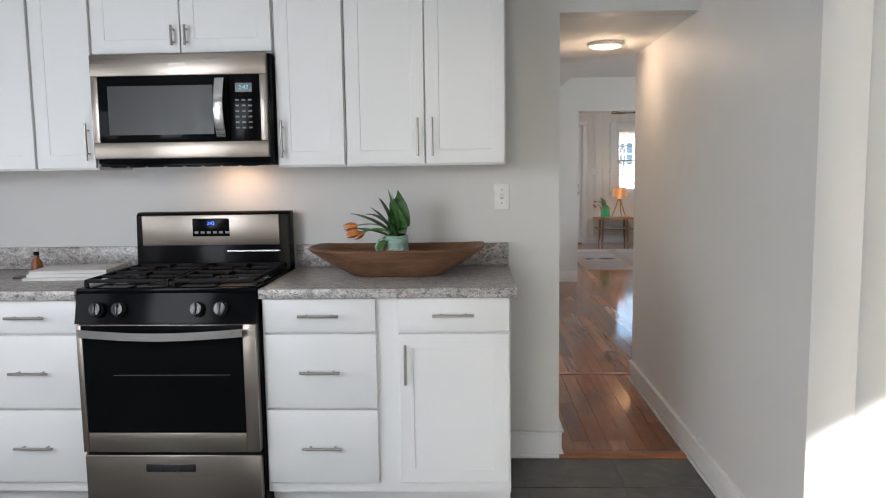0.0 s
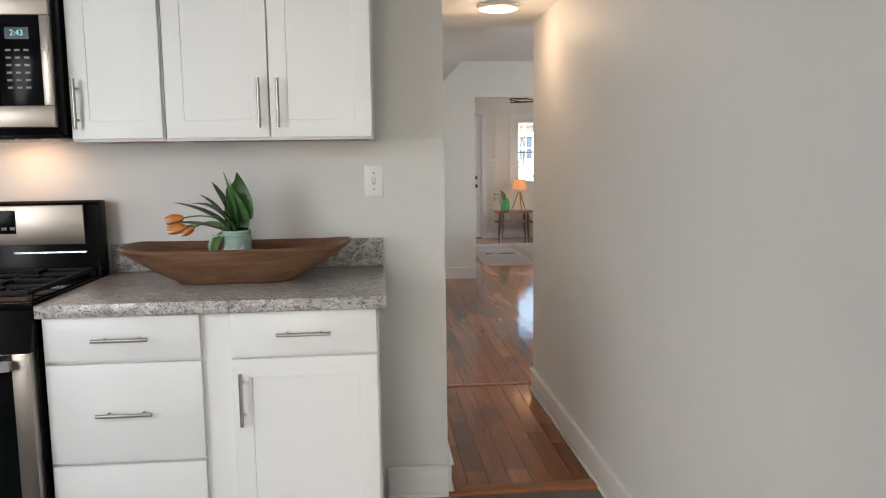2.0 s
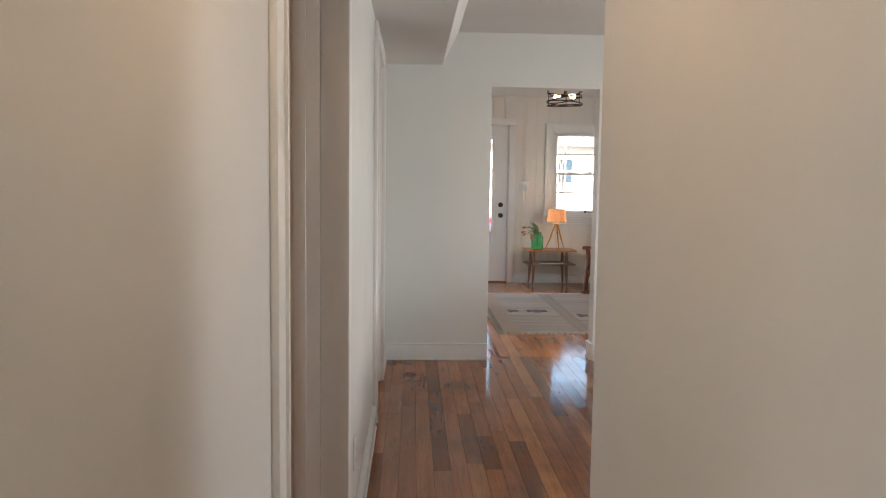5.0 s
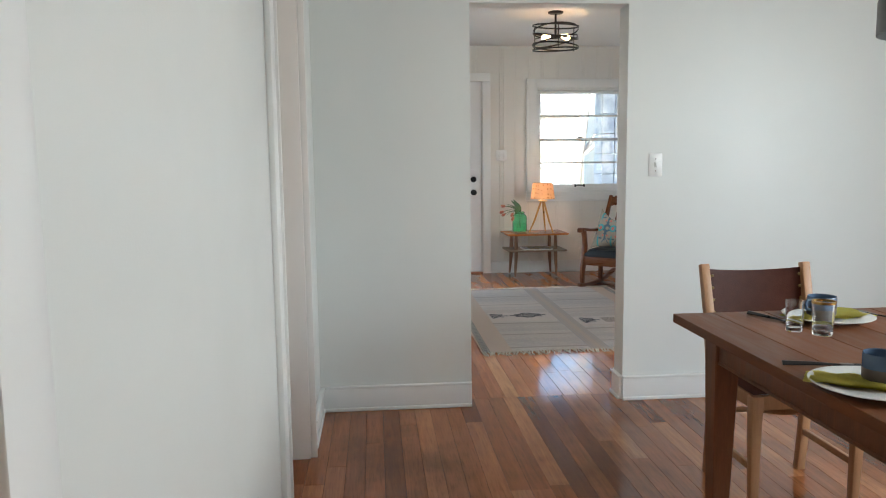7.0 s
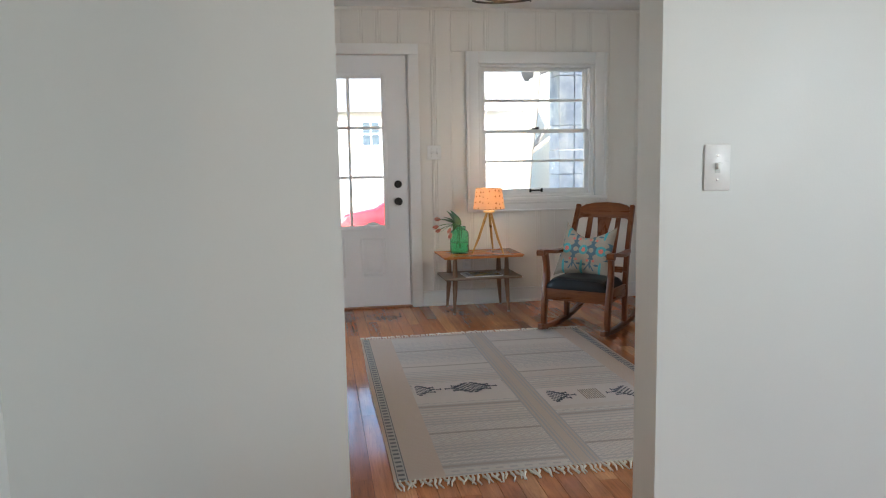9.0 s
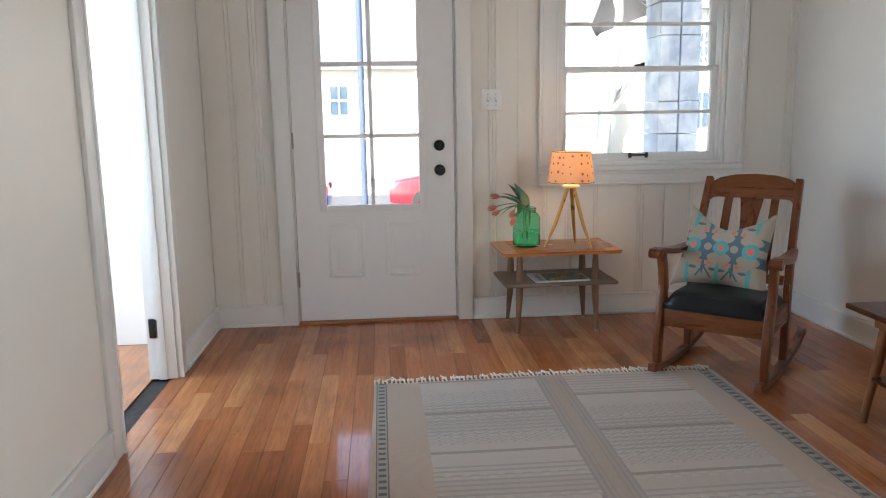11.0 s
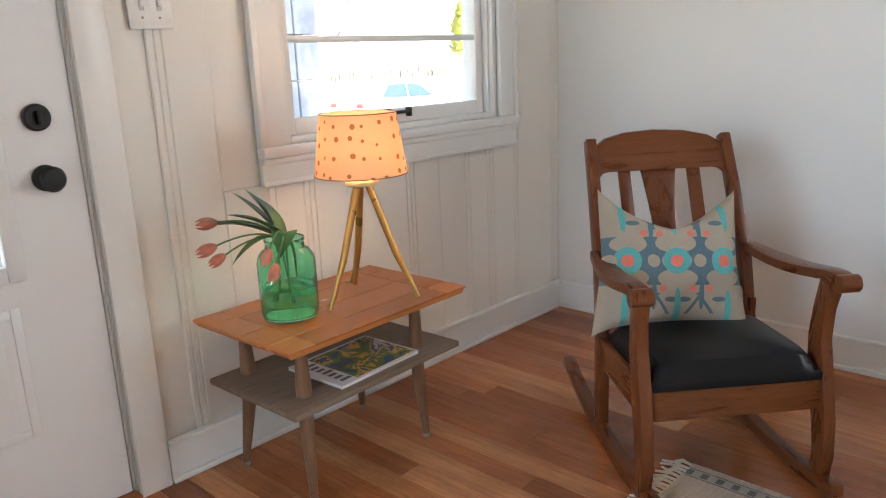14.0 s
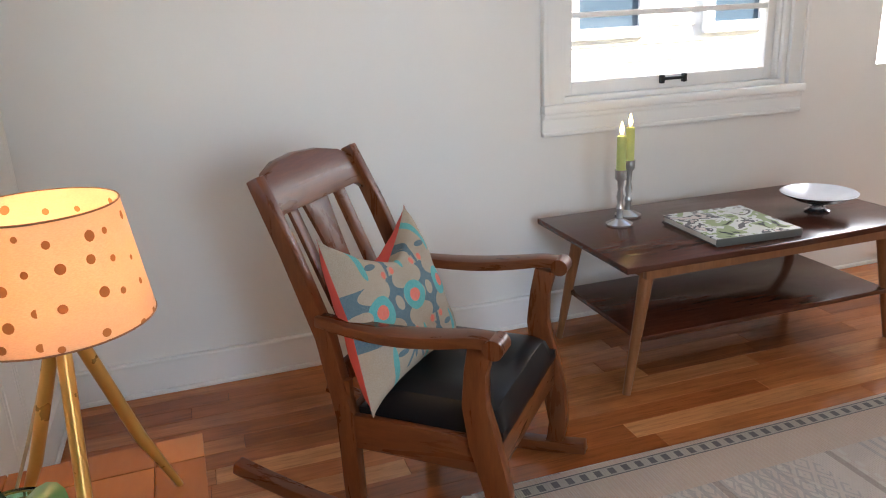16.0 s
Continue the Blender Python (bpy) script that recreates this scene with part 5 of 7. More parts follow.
vase()
m0 = (VX - 0.01, VY - 0.005, 0.672)
bq = tulips("coral tulips with drooping green leaves in a green jar", m0,
            [((VX - 0.07, VY + 0.03, 0.74), (VX - 0.165, VY + 0.09, 0.715), 0.062), ((VX - 0.08, VY + 0.02, 0.71), (VX - 0.175, VY + 0.075, 0.65), 0.062),
             ((VX - 0.07, VY + 0.02, 0.70), (VX - 0.155, VY + 0.06, 0.625), 0.055), ((VX - 0.06, VY - 0.06, 0.74), (VX - 0.085, VY - 0.055, 0.655), 0.058), ((VX - 0.05, VY - 0.08, 0.72), (VX - 0.075, VY - 0.075, 0.615), 0.062)],
            [((VX - 0.05, VY + 0.03, 0.74), (VX - 0.12, VY + 0.09, 0.80), 0.04), ((VX - 0.04, VY + 0.03, 0.75), (VX - 0.085, VY + 0.08, 0.81), 0.042), ((VX - 0.02, VY + 0.02, 0.74), (VX - 0.06, VY + 0.06, 0.79), 0.045),
             ((VX - 0.07, VY + 0.05, 0.73), (VX - 0.2, VY + 0.11, 0.70), 0.03), ((VX - 0.08, VY + 0.01, 0.70), (VX - 0.15, VY + 0.03, 0.60), 0.028), ((VX - 0.06, VY + 0.0, 0.73), (VX - 0.16, VY + 0.05, 0.74), 0.045),
             ((VX - 0.03, VY - 0.05, 0.74), (VX - 0.06, VY - 0.07, 0.63), 0.04), ((VX + 0.01, VY - 0.02, 0.71), (VX + 0.03, VY - 0.03, 0.55), 0.03), ((VX - 0.09, VY + 0.04, 0.72), (VX - 0.23, VY + 0.08, 0.72), 0.024)], CORAL)
for dx, dy, ex, ey in ((-0.01, 0.01, 0.03, -0.02), (0.0, -0.01, 0.04, 0.01), (-0.02, 0.0, 0.02, 0.03)):
    b = bmesh.new()
    tube(b, [(VX + dx, VY + dy, 0.68), (VX + (dx + ex) / 2, VY + (dy + ey) / 2, 0.58), (VX + ex, VY + ey, 0.485)], 0.0028, 6)
    part("stem", b, STEM, bq)
bq.matrix_world = Matrix.Translation((m0[0], m0[1], m0[2] + 0.012)) @ pose(0, 0, 0, 0, 9, 0) @ Matrix.Scale(0.88, 4) @ Matrix.Translation((-m0[0], -m0[1], -m0[2]))


def print_mat(name, stops, scale, seed):
    k = Mat(name, 0.25)
    add = k.n.new("ShaderNodeVectorMath")
    add.operation = 'ADD'
    k.put(add.inputs[0], k.pos((1, 1, 1), True))
    add.inputs[1].default_value = (seed, seed * 2.3, 0)
    k.colour(k.ramp(k.noise(add.outputs[0], scale, 3, 0.5, 0.8), stops, True))
    return k.m


def magazine():
    mg = thing("magazine", "glossy illustrated magazine lying on the lower shelf", "magazine", pose(2.058, 9.468, 0.2965, 0, 0, 3))
    part("page_block", box(-0.148, -0.108, 0.0008, 0.148, 0.108, 0.007), plain("mag_paper", (0.75, 0.74, 0.72), 0.7), mg, "", False)
    part("cover", box(-0.15, -0.11, 0.007, 0.15, 0.11, 0.0082), plain("mag_white", (0.72, 0.72, 0.72), 0.25), mg, "white-edged printed cover", False)
    part("back_cover", box(-0.15, -0.11, 0, 0.15, 0.11, 0.0008), plain("mag_back", (0.6, 0.6, 0.6), 0.3), mg, "", False)
    part("illustration", box(-0.085, -0.1, 0.0082, 0.142, 0.1, 0.0087), print_mat("mag_print", [(0.0, (0.03, 0.07, 0.10)), (0.42, (0.10, 0.16, 0.05)), (0.52, (0.55, 0.36, 0.06)), (0.58, (0.07, 0.10, 0.16)), (0.66, (0.5, 0.47, 0.4))], 14, 3.0), mg, "blue, green and yellow cover picture", False)
    ink = plain("mag_ink", (0.05, 0.05, 0.06), 0.4)
    for k in range(7):
        y = -0.085 + 0.024 * k
        part("title_bar", box(-0.125, y, 0.0082, -0.098 + 0.008 * (k % 3 == 0), y + 0.013, 0.0086), ink, mg, "", False)


magazine()

OAK = wood("rocker_oak", (0.085, 0.021, 0.006), (0.185, 0.056, 0.017), 0.3, (9, 9, 1.1), scale=3.5, relief=0.04)
OAKY = wood("rocker_oak_long", (0.085, 0.021, 0.006), (0.185, 0.056, 0.017), 0.3, (9, 1.1, 9), scale=3.5, relief=0.04)
OAKX = wood("rocker_oak_cross", (0.085, 0.022, 0.006), (0.205, 0.066, 0.02), 0.3, (1.1, 9, 11), scale=3.5, relief=0.04)
LEATHER = Mat("black_leather", 0.33, 0.0, (0.005, 0.005, 0.006)).m
LEATHER.node_tree.nodes["Principled BSDF"].inputs["Specular IOR Level"].default_value = 0.24


def rocking_chair():
    ch = thing("rocking_chair", "brown oak rocking chair with black leather seat", "rocking chair", pose(2.53, 8.57, 0, 0, 0, -41.7) @ Matrix.Diagonal((0.94, 1, 1, 1)))
    # posts, front legs and rockers on both sides
    for s in (-1, 1):
        b = bmesh.new()
        sweep_board(b, [(s * 0.238, 0.375, 0.035), (s * 0.238, 0.378, 0.3), (s * 0.234, 0.42, 0.5), (s * 0.227, 0.50, 0.70), (s * 0.222, 0.575, 0.862)], 0.017, [0.045, 0.048, 0.045, 0.042, 0.034])
        part("back_post", b, OAK, ch)
        b = bmesh.new()
        sweep_board(b, [(s * 0.25, 0.0, 0.03), (s * 0.25, -0.012, 0.10), (s * 0.25, -0.002, 0.19), (s * 0.25, 0.028, 0.31), (s * 0.252, 0.045, 0.40), (s * 0.255, 0.04, 0.48), (s * 0.258, 0.025, 0.545)], 0.017,
                    [0.046, 0.05, 0.062, 0.07, 0.058, 0.05, 0.055])
        part("front_leg", b, OAK, ch)
        b = bmesh.new()
        pts, half = [], []
        for k in range(15):
            u = k / 14
            y = 0.43 - 0.44 * u
            pts.append((s * (0.245 + 0.028 * math.sin(math.pi * 0.5 * u)), y, 0.545 - 0.03 * math.sin(math.pi * u) * 0.6 + 0.028 * u - 0.012 * max(0, u - 0.9) * 10))
            half.append(0.019 + 0.012 * math.sin(math.pi * min(1, u * 1.05)) + 0.006 * u)
        sweep_board(b, pts, half, 0.026)
        arm = part("arm", b, OAKY, ch)
        b = bmesh.new()
        tube(b, [(s * 0.273 - 0.028, -0.012, 0.554), (s * 0.273 + 0.028, -0.012, 0.554)], 0.0225, 14)
        part("scroll", b, OAK, arm, "rolled arm end")
        b = bmesh.new()
        pts = []
        for k in range(17):
            y = -0.09 + 0.82 * k / 16
            pts.append((s * 0.245, y, 0.019 + 0.62 * (y - 0.2) ** 2 * 0.42 - 0.001))
        sweep_board(b, pts, 0.02, 0.034)
        part("rocker", b, OAKY, ch, "curved wooden rocker")
        part("side_rail", box(s * 0.24 - 0.011, 0.03, 0.225, s * 0.24 + 0.011, 0.36, 0.312, 0.003), OAKY, ch)
        part("side_stretcher", box(s * 0.24 - 0.009, 0.36, 0.36, s * 0.24 + 0.009, 0.375, 0.40), OAK, ch)
    part("front_rail", box(-0.236, -0.002, 0.222, 0.236, 0.022, 0.318, 0.003), OAKX, ch, "grained oak front rail")
    part("back_rail", box(-0.225, 0.365, 0.225, 0.225, 0.387, 0.312, 0.003), OAKX, ch)
    # seat pad
    b = bmesh.new()
    n = 16
    grid = []
    for i in range(n + 1):
        row = []
        for j in range(n + 1):
            u, v = 2 * i / n - 1, 2 * j / n - 1
            puff = (1 - abs(u) ** 5) * (1 - abs(v) ** 5)
            row.append(b.verts.new((u * 0.232, 0.17 + v * 0.178, 0.328 + 0.058 * puff ** 0.36 + 0.002 * math.sin(5 * u + 2 * v) * puff)))
        grid.append(row)
    for i in range(n):
        for j in range(n):
            b.faces.new((grid[i][j], grid[i + 1][j], grid[i + 1][j + 1], grid[i][j + 1]))
    rim = [grid[i][0] for i in range(n)] + [grid[n][j] for j in range(n)] + [grid[i][n] for i in range(n, 0, -1)] + [grid[0][j] for j in range(n, 0, -1)]
    foot = [b.verts.new((v.co.x, v.co.y, 0.305)) for v in rim]
    for i in range(len(rim)):
        j = (i + 1) % len(rim)
        b.faces.new((rim[i], foot[i], foot[j], rim[j]))
    b.faces.new(foot)
    bmesh.ops.recalc_face_normals(b, faces=b.faces[:])
    part("seat", b, LEATHER, ch, "worn black leather seat pad")
    # back: crest, slats, lower rail; all lean with the posts
    def lean(z):
        return 0.42 + (z - 0.5) * (0.575 - 0.42) / 0.362 + 0.004
    b = bmesh.new()
    outline = [(-0.208, 0.752), (-0.19, 0.765), (-0.17, 0.768), (0.17, 0.768), (0.19, 0.765), (0.208, 0.752), (0.21, 0.84), (0.17, 0.862), (0.1, 0.876), (0, 0.881), (-0.1, 0.876), (-0.17, 0.862), (-0.21, 0.84)]
    slab(b, outline, 'y', -0.012, 0.012, 0.003)
    for v in b.verts:
        v.co.y += lean(v.co.z) + 0.028 * (1 - (v.co.x / 0.21) ** 2)
    part("crest_rail", b, OAKX, ch, "arched grained crest rail")
    for x, w0, w1 in ((-0.115, 0.02, 0.02), (0.0, 0.058, 0.036), (0.115, 0.02, 0.02)):
        b = bmesh.new()
        left, right = [], []
        for k in range(9):
            z = 0.40 + 0.37 * k / 8
            h = w1 + (w0 - w1) * abs(2 * k / 8 - 1) ** 1.6
            left.append((x - h, z))
            right.append((x + h, z))
        slab(b, left + right[::-1], 'y', -0.006, 0.006, 0.001)
        for v in b.verts:
            v.co.y += lean(v.co.z) + 0.026 * (1 - (v.co.x / 0.21) ** 2)
        part("slat", b, OAK, ch)
    b = bmesh.new()
    bx(b, -0.215, -0.01, 0.39, 0.215, 0.01, 0.43, 0.003)
    for v in b.verts:
        v.co.y += lean(v.co.z)
    part("lower_rail", b, OAKX, ch)


rocking_chair()


def pillow_mat():
    """A beige cloth with a mirrored print of rings, ovals and stems in teal, blue and coral."""
    k = Mat("printed_cotton", 0.85)
    co = k.pos((1, 1, 1), True)
    sp = k.n.new("ShaderNodeSeparateXYZ")
    k.l.new(co, sp.inputs[0])
    x = k.math('ABSOLUTE', k.math('MULTIPLY', sp.outputs[0], 1.12))
    z = k.math('ABSOLUTE', k.math('MULTIPLY', sp.outputs[2], 1.12))

    def oval(cx, cz, rx, rz, soft=0.06):
        a = k.math('DIVIDE', k.math('SUBTRACT', x, cx), rx)
        c = k.math('DIVIDE', k.math('SUBTRACT', z, cz), rz)
        d = k.math('ADD', k.math('MULTIPLY', a, a), k.math('MULTIPLY', c, c))
        return k.math('LESS_THAN', d, 1.0)

    BEIGE, BLUE, TEAL, RED = (0.36, 0.29, 0.205), (0.028, 0.105, 0.145), (0.035, 0.36, 0.36), (0.74, 0.13, 0.075)
    col = BEIGE
    band = k.math('LESS_THAN', z, 0.075)
    col = k.mix(band, col, BLUE)
    for args, c in (((0.0, 0.0, 0.044, 0.03), BEIGE), ((0.0, 0.055, 0.062, 0.03), BEIGE), ((0.07, 0.0, 0.02, 0.02), BEIGE), ((0.145, 0.052, 0.055, 0.028), BEIGE),
                    ((0.0, 0.0, 0.04, 0.04), TEAL), ((0.0, 0.0, 0.018, 0.018), RED), ((0.15, 0.0, 0.042, 0.042), TEAL), ((0.15, 0.0, 0.019, 0.019), RED), ((0.2, 0.0, 0.02, 0.02), BEIGE),
                    ((0.045, 0.088, 0.016, 0.018), BEIGE), ((0.105, 0.088, 0.016, 0.018), BEIGE), ((0.048, 0.085, 0.011, 0.01), RED), ((0.1, 0.085, 0.011, 0.01), RED),
                    ((0.075, 0.105, 0.008, 0.045), BLUE), ((0.02, 0.118, 0.022, 0.008), BLUE), ((0.13, 0.118, 0.022, 0.008), BLUE), ((0.0, 0.15, 0.011, 0.07), TEAL), ((0.16, 0.15, 0.011, 0.06), TEAL)):
        col = k.mix(oval(*args), col, c)
    # slanted petals
    for s, c0 in ((1.0, 0.115), (-1.0, 0.10)):
        line = k.math('ABSOLUTE', k.math('SUBTRACT', k.math('SUBTRACT', x, 0.075), k.math('MULTIPLY', k.math('SUBTRACT', z, c0), 0.75 * s)))
        stem = k.math('MULTIPLY', k.math('LESS_THAN', line, 0.006), k.math('COMPARE', z, 0.13, 0.032))
        col = k.mix(stem, col, BLUE)
    weave = k.noise(co, 420, 2)
    k.colour(k.mix(0.18, col, k.ramp(weave, [(0.3, 0.12), (0.7, 0.6)])))
    k.bump(weave, 0.3, 0.002)
    return k.m


def pillow():
    pl = thing("throw_pillow", "square beige pillow with teal and coral print on the chair", "pillow", pose(2.53, 8.57, 0, 0, 0, -41.7) @ pose(-0.05, 0.33, 0.535, -20, 3, -3))
    n = 28

    def shell(side):
        b = bmesh.new()
        g = []
        for i in range(n + 1):
            row = []
            for j in range(n + 1):
                u, v = 2 * i / n - 1, 2 * j / n - 1
                pull = 1 - 0.09 * (1 - abs(u)) ** 0.8 * abs(v) ** 3
                x = 0.212 * u * (1 - 0.10 * (1 - abs(v)) * abs(u) ** 3) * (1 - 0.065 * v)
                z = (0.182 + 0.027 * abs(u) ** 4) * v * pull
                if v > 0:
                    z -= 0.10 * v ** 3 * (1 - abs(u)) ** 1.15
                th = 0.068 * ((1 - u ** 4) * (1 - v ** 4)) ** 0.6 * (1 - 0.35 * max(0, v) * (1 - abs(u)))
                wr = 0.005 * math.sin(9 * u + 4 * v) * (1 - abs(u)) * (1 - abs(v)) + 0.006 * math.sin(14 * (u * v) + 3 * u) * (1 - u * u) * (1 - v * v)
                row.append(b.verts.new((x, side * (th + wr), z)))
            g.append(row)
        for i in range(n):
            for j in range(n):
                q = (g[i][j], g[i + 1][j], g[i + 1][j + 1], g[i][j + 1])
                b.faces.new(q if side < 0 else q[::-1])
        return b
    part("front_cover", shell(-1), pillow_mat(), pl, "printed beige cotton front")
    part("back_cover", shell(1), plain("coral_cotton", (0.72, 0.10, 0.075), 0.85, 0, 0.3), pl, "plain coral-red back")


pillow()

RX0, RX1, RY0, RY1 = 1.035, 2.60, 6.42, 8.71


def rug_mat():
    k = Mat("woven_rug", 0.95)
    sp = k.n.new("ShaderNodeSeparateXYZ")
    k.l.new(k.n.new("ShaderNodeNewGeometry").outputs["Position"], sp.inputs[0])
    x, y = k.math('SUBTRACT', sp.outputs[0], RX0), k.math('SUBTRACT', sp.outputs[1], RY0)
    W = RX1 - RX0
    CREAM, SAND, GREY, BROWN, DARK = (0.86, 0.77, 0.70), (0.78, 0.62, 0.50), (0.56, 0.52, 0.50), (0.32, 0.21, 0.155), (0.17, 0.16, 0.16)

    def within(c, lo, hi):
        return k.math('MULTIPLY', k.math('GREATER_THAN', c, lo), k.math('LESS_THAN', c, hi))
    # the two columns carry bands of thin weft stripes, shifted against each other
    mid = 0.80
    side = k.math('GREATER_THAN', x, mid)
    yy = k.math('ADD', y, k.math('MULTIPLY', side, 0.23))
    fine = k.math('SINE', k.math('MULTIPLY', yy, 190.0))
    big = k.noise(k.pos((0.05, 1, 1)), 3.2, 2)
    dash = k.math('SINE', k.math('MULTIPLY', x, 105.0))
    col = k.mix(k.ramp(big, [(0.42, 0.0), (0.58, 1.0)]), CREAM, (0.80, 0.70, 0.62))
    stripes = k.math('MULTIPLY', k.math('GREATER_THAN', fine, 0.35), k.math('GREATER_THAN', k.math('SINE', k.math('MULTIPLY', yy, 11.0)), -0.25))
    col = k.mix(k.math('MULTIPLY', stripes, 0.62), col, GREY)
    rows = k.math('MULTIPLY', k.math('GREATER_THAN', k.math('SINE', k.math('MULTIPLY', yy, 38.0)), 0.55), k.math('GREATER_THAN', k.math('MULTIPLY', dash, k.math('SINE', k.math('MULTIPLY', yy, 120.0))), 0.1))
    col = k.mix(k.math('MULTIPLY', rows, 0.8), col, (0.86, 0.80, 0.72))
    # lozenge bands
    dia = k.math('ADD', k.math('PINGPONG', k.math('MULTIPLY', x, 11.0), 0.5), k.math('PINGPONG', k.math('MULTIPLY', yy, 17.0), 0.5))
    loz = k.math('MULTIPLY', k.math('LESS_THAN', k.math('PINGPONG', k.math('MULTIPLY', dia, 3.0), 0.5), 0.17), within(k.math('SINE', k.math('MULTIPLY', yy, 4.2)), 0.45, 1.1))
    col = k.mix(k.math('MULTIPLY', loz, 0.6), col, GREY)
    brown = k.math('GREATER_THAN', k.math('SINE', k.math('MULTIPLY', yy, 17.3)), 0.985)
    col = k.mix(k.math('MULTIPLY', brown, 0.5), col, BROWN)
    # plain fields for the medallions
    for lo, hi, ylo, yhi in ((0.22, 0.72, 0.97, 1.20), (0.86, 1.38, 0.71, 0.98)):
        field = k.math('MULTIPLY', within(x, lo, hi), within(y, ylo, yhi))
        col = k.mix(field, col, (0.85, 0.76, 0.70))
    # sand side borders, the lined middle band, the dotted edge stripes
    for lo, hi in ((0.0, 0.21), (1.38, W)):
        col = k.mix(within(x, lo, hi), col, k.mix(k.math('MULTIPLY', k.math('GREATER_THAN', k.math('SINE', k.math('MULTIPLY', y, 420.0)), 0.2), 0.25), SAND, CREAM))
    lines = k.math('GREATER_THAN', k.math('SINE', k.math('MULTIPLY', x, 310.0)), 0.1)
    bandc = k.mix(k.math('MULTIPLY', lines, k.math('SUBTRACT', 1.0, within(x, 0.775, 0.815))), (0.70, 0.58, 0.48), GREY)
    col = k.mix(within(x, 0.73, 0.86), col, bandc)
    for lo, hi in ((0.018, 0.062), (W - 0.062, W - 0.018)):
        tooth = k.math('GREATER_THAN', k.math('SINE', k.math('MULTIPLY', y, 150.0)), 0.15)
        edge = k.mix(tooth, (0.62, 0.57, 0.49), DARK)
        inner = k.math('COMPARE', x, (lo + hi) / 2, 0.013)
        col = k.mix(within(x, lo, hi), col, k.mix(inner, k.mix(k.math('COMPARE', x, (lo + hi) / 2, 0.018), DARK, (0.62, 0.57, 0.49)), edge))
    yarn = k.noise(k.pos((1, 3, 1)), 170, 3)
    k.colour(k.mix(0.15, col, k.ramp(yarn, [(0.25, 0.3), (0.75, 0.8)])))
    k.bump(k.mix(0.5, yarn, k.math('SINE', k.math('MULTIPLY', y, 900.0))), 0.5, 0.003)
    return k.m


def rug():
    rg = thing("rug", "cream and sand flat-woven kilim rug with fringed ends", "rug")
    b = bmesh.new()
    nx, ny = 20, 30
    g = []
    for i in range(nx + 1):
        row = []
        for j in range(ny + 1):
            x, y = RX0 + (RX1 - RX0) * i / nx, RY0 + (RY1 - RY0) * j / ny
            w = 0.006 * math.sin(y * 3.1) * (1 if i in (0, nx) else 0)
            row.append(b.verts.new((x + w, y + 0.008 * math.sin(x * 4), 0.0065 + 0.0015 * math.sin(5 * x + 2 * y))))
        g.append(row)
    for i in range(nx):
        for j in range(ny):
            b.faces.new((g[i][j], g[i + 1][j], g[i + 1][j + 1], g[i][j + 1]))
    bmesh.ops.solidify(b, geom=b.faces[:], thickness=0.005)
    bmesh.ops.recalc_face_normals(b, faces=b.faces[:])
    part("weave", b, rug_mat(), rg)
    rr = random.Random(5)
    YARN = plain("fringe_yarn", (0.74, 0.67, 0.57), 0.9, 0, 0.3)
    for y, s in ((RY0, -1), (RY1, 1)):
        b = bmesh.new()
        for k in range(82):
            x = RX0 + 0.01 + (RX1 - RX0 - 0.02) * k / 81
            lx = x + rr.uniform(-0.015, 0.015)
            l = rr.uniform(0.05, 0.085)
            kx = x + rr.uniform(-0.004, 0.004)
            yb = y + 0.008 * math.sin(x * 4)
            tube(b, [(x, yb - s * 0.005, 0.007), (kx, yb + s * 0.018, 0.009), (kx, yb + s * 0.024, 0.010), (lx, yb + s * l * 0.6, 0.006), (lx + rr.uniform(-0.014, 0.014), yb + s * l, 0.004)], [0.004, 0.0045, 0.0065, 0.0042, 0.003], 5)
        tagged(part("fringe", b, YARN, rg, "knotted cream fringe"), kind="stuff")
    INK = plain("rug_motif", (0.10, 0.10, 0.115), 0.95, 0, 0.4)

    def medallion(cx, cy, sx, sy, half):
        b = bmesh.new()
        R, fx, fy = 10, sx * 0.52, sy * 0.5
        for r in range(-8, 9):
            for i in range(-R, R + 1):
                d = abs(i) + abs(r // 2 * 2)
                if d > R or (half > 0 and i < 0) or (half < 0 and i > 0) or not (d > R - 2 or (abs(i) + r) % 3 == 0):
                    continue
                bx(b, cx + (i - 0.5) * fx, cy + (r - 0.36) * fy, 0.0075, cx + (i + 0.5) * fx, cy + (r + 0.36) * fy, 0.0094)
        for s in ((-1, 1) if not half else ((1,) if half > 0 else (-1,))):
            for q in (-1, 0, 1):
                hx = cx + s * ((5 - 2 * abs(q)) * sx + 0.012)
                bx(b, min(hx, hx + s * 0.03), cy + q * sy * 2 - 0.003, 0.0075, max(hx, hx + s * 0.03), cy + q * sy * 2 + 0.003, 0.0098)
                bx(b, min(hx + s * 0.024, hx + s * 0.03), cy + q * sy * 2 - 0.012, 0.0075, max(hx + s * 0.024, hx + s * 0.03), cy + q * sy * 2 + 0.012, 0.0098)
        part("motif", b, INK, rg, "dark woven diamond medallion", False)
    medallion(RX0 + 0.235, RY0 + 1.085, 0.018, 0.02, 1)
    medallion(RX0 + 0.53, RY0 + 1.085, 0.02, 0.02, 0)
    medallion(RX0 + 0.90, RY0 + 0.845, 0.019, 0.021, 1)
    medallion(RX0 + 1.34, RY0 + 0.845, 0.019, 0.021, -1)
    b = bmesh.new()
    for k in range(9):
        bx(b, RX0 + 1.07 + 0.012 * k, RY0 + 0.77, 0.0075, RX0 + 1.076 + 0.012 * k, RY0 + 0.92, 0.0094)
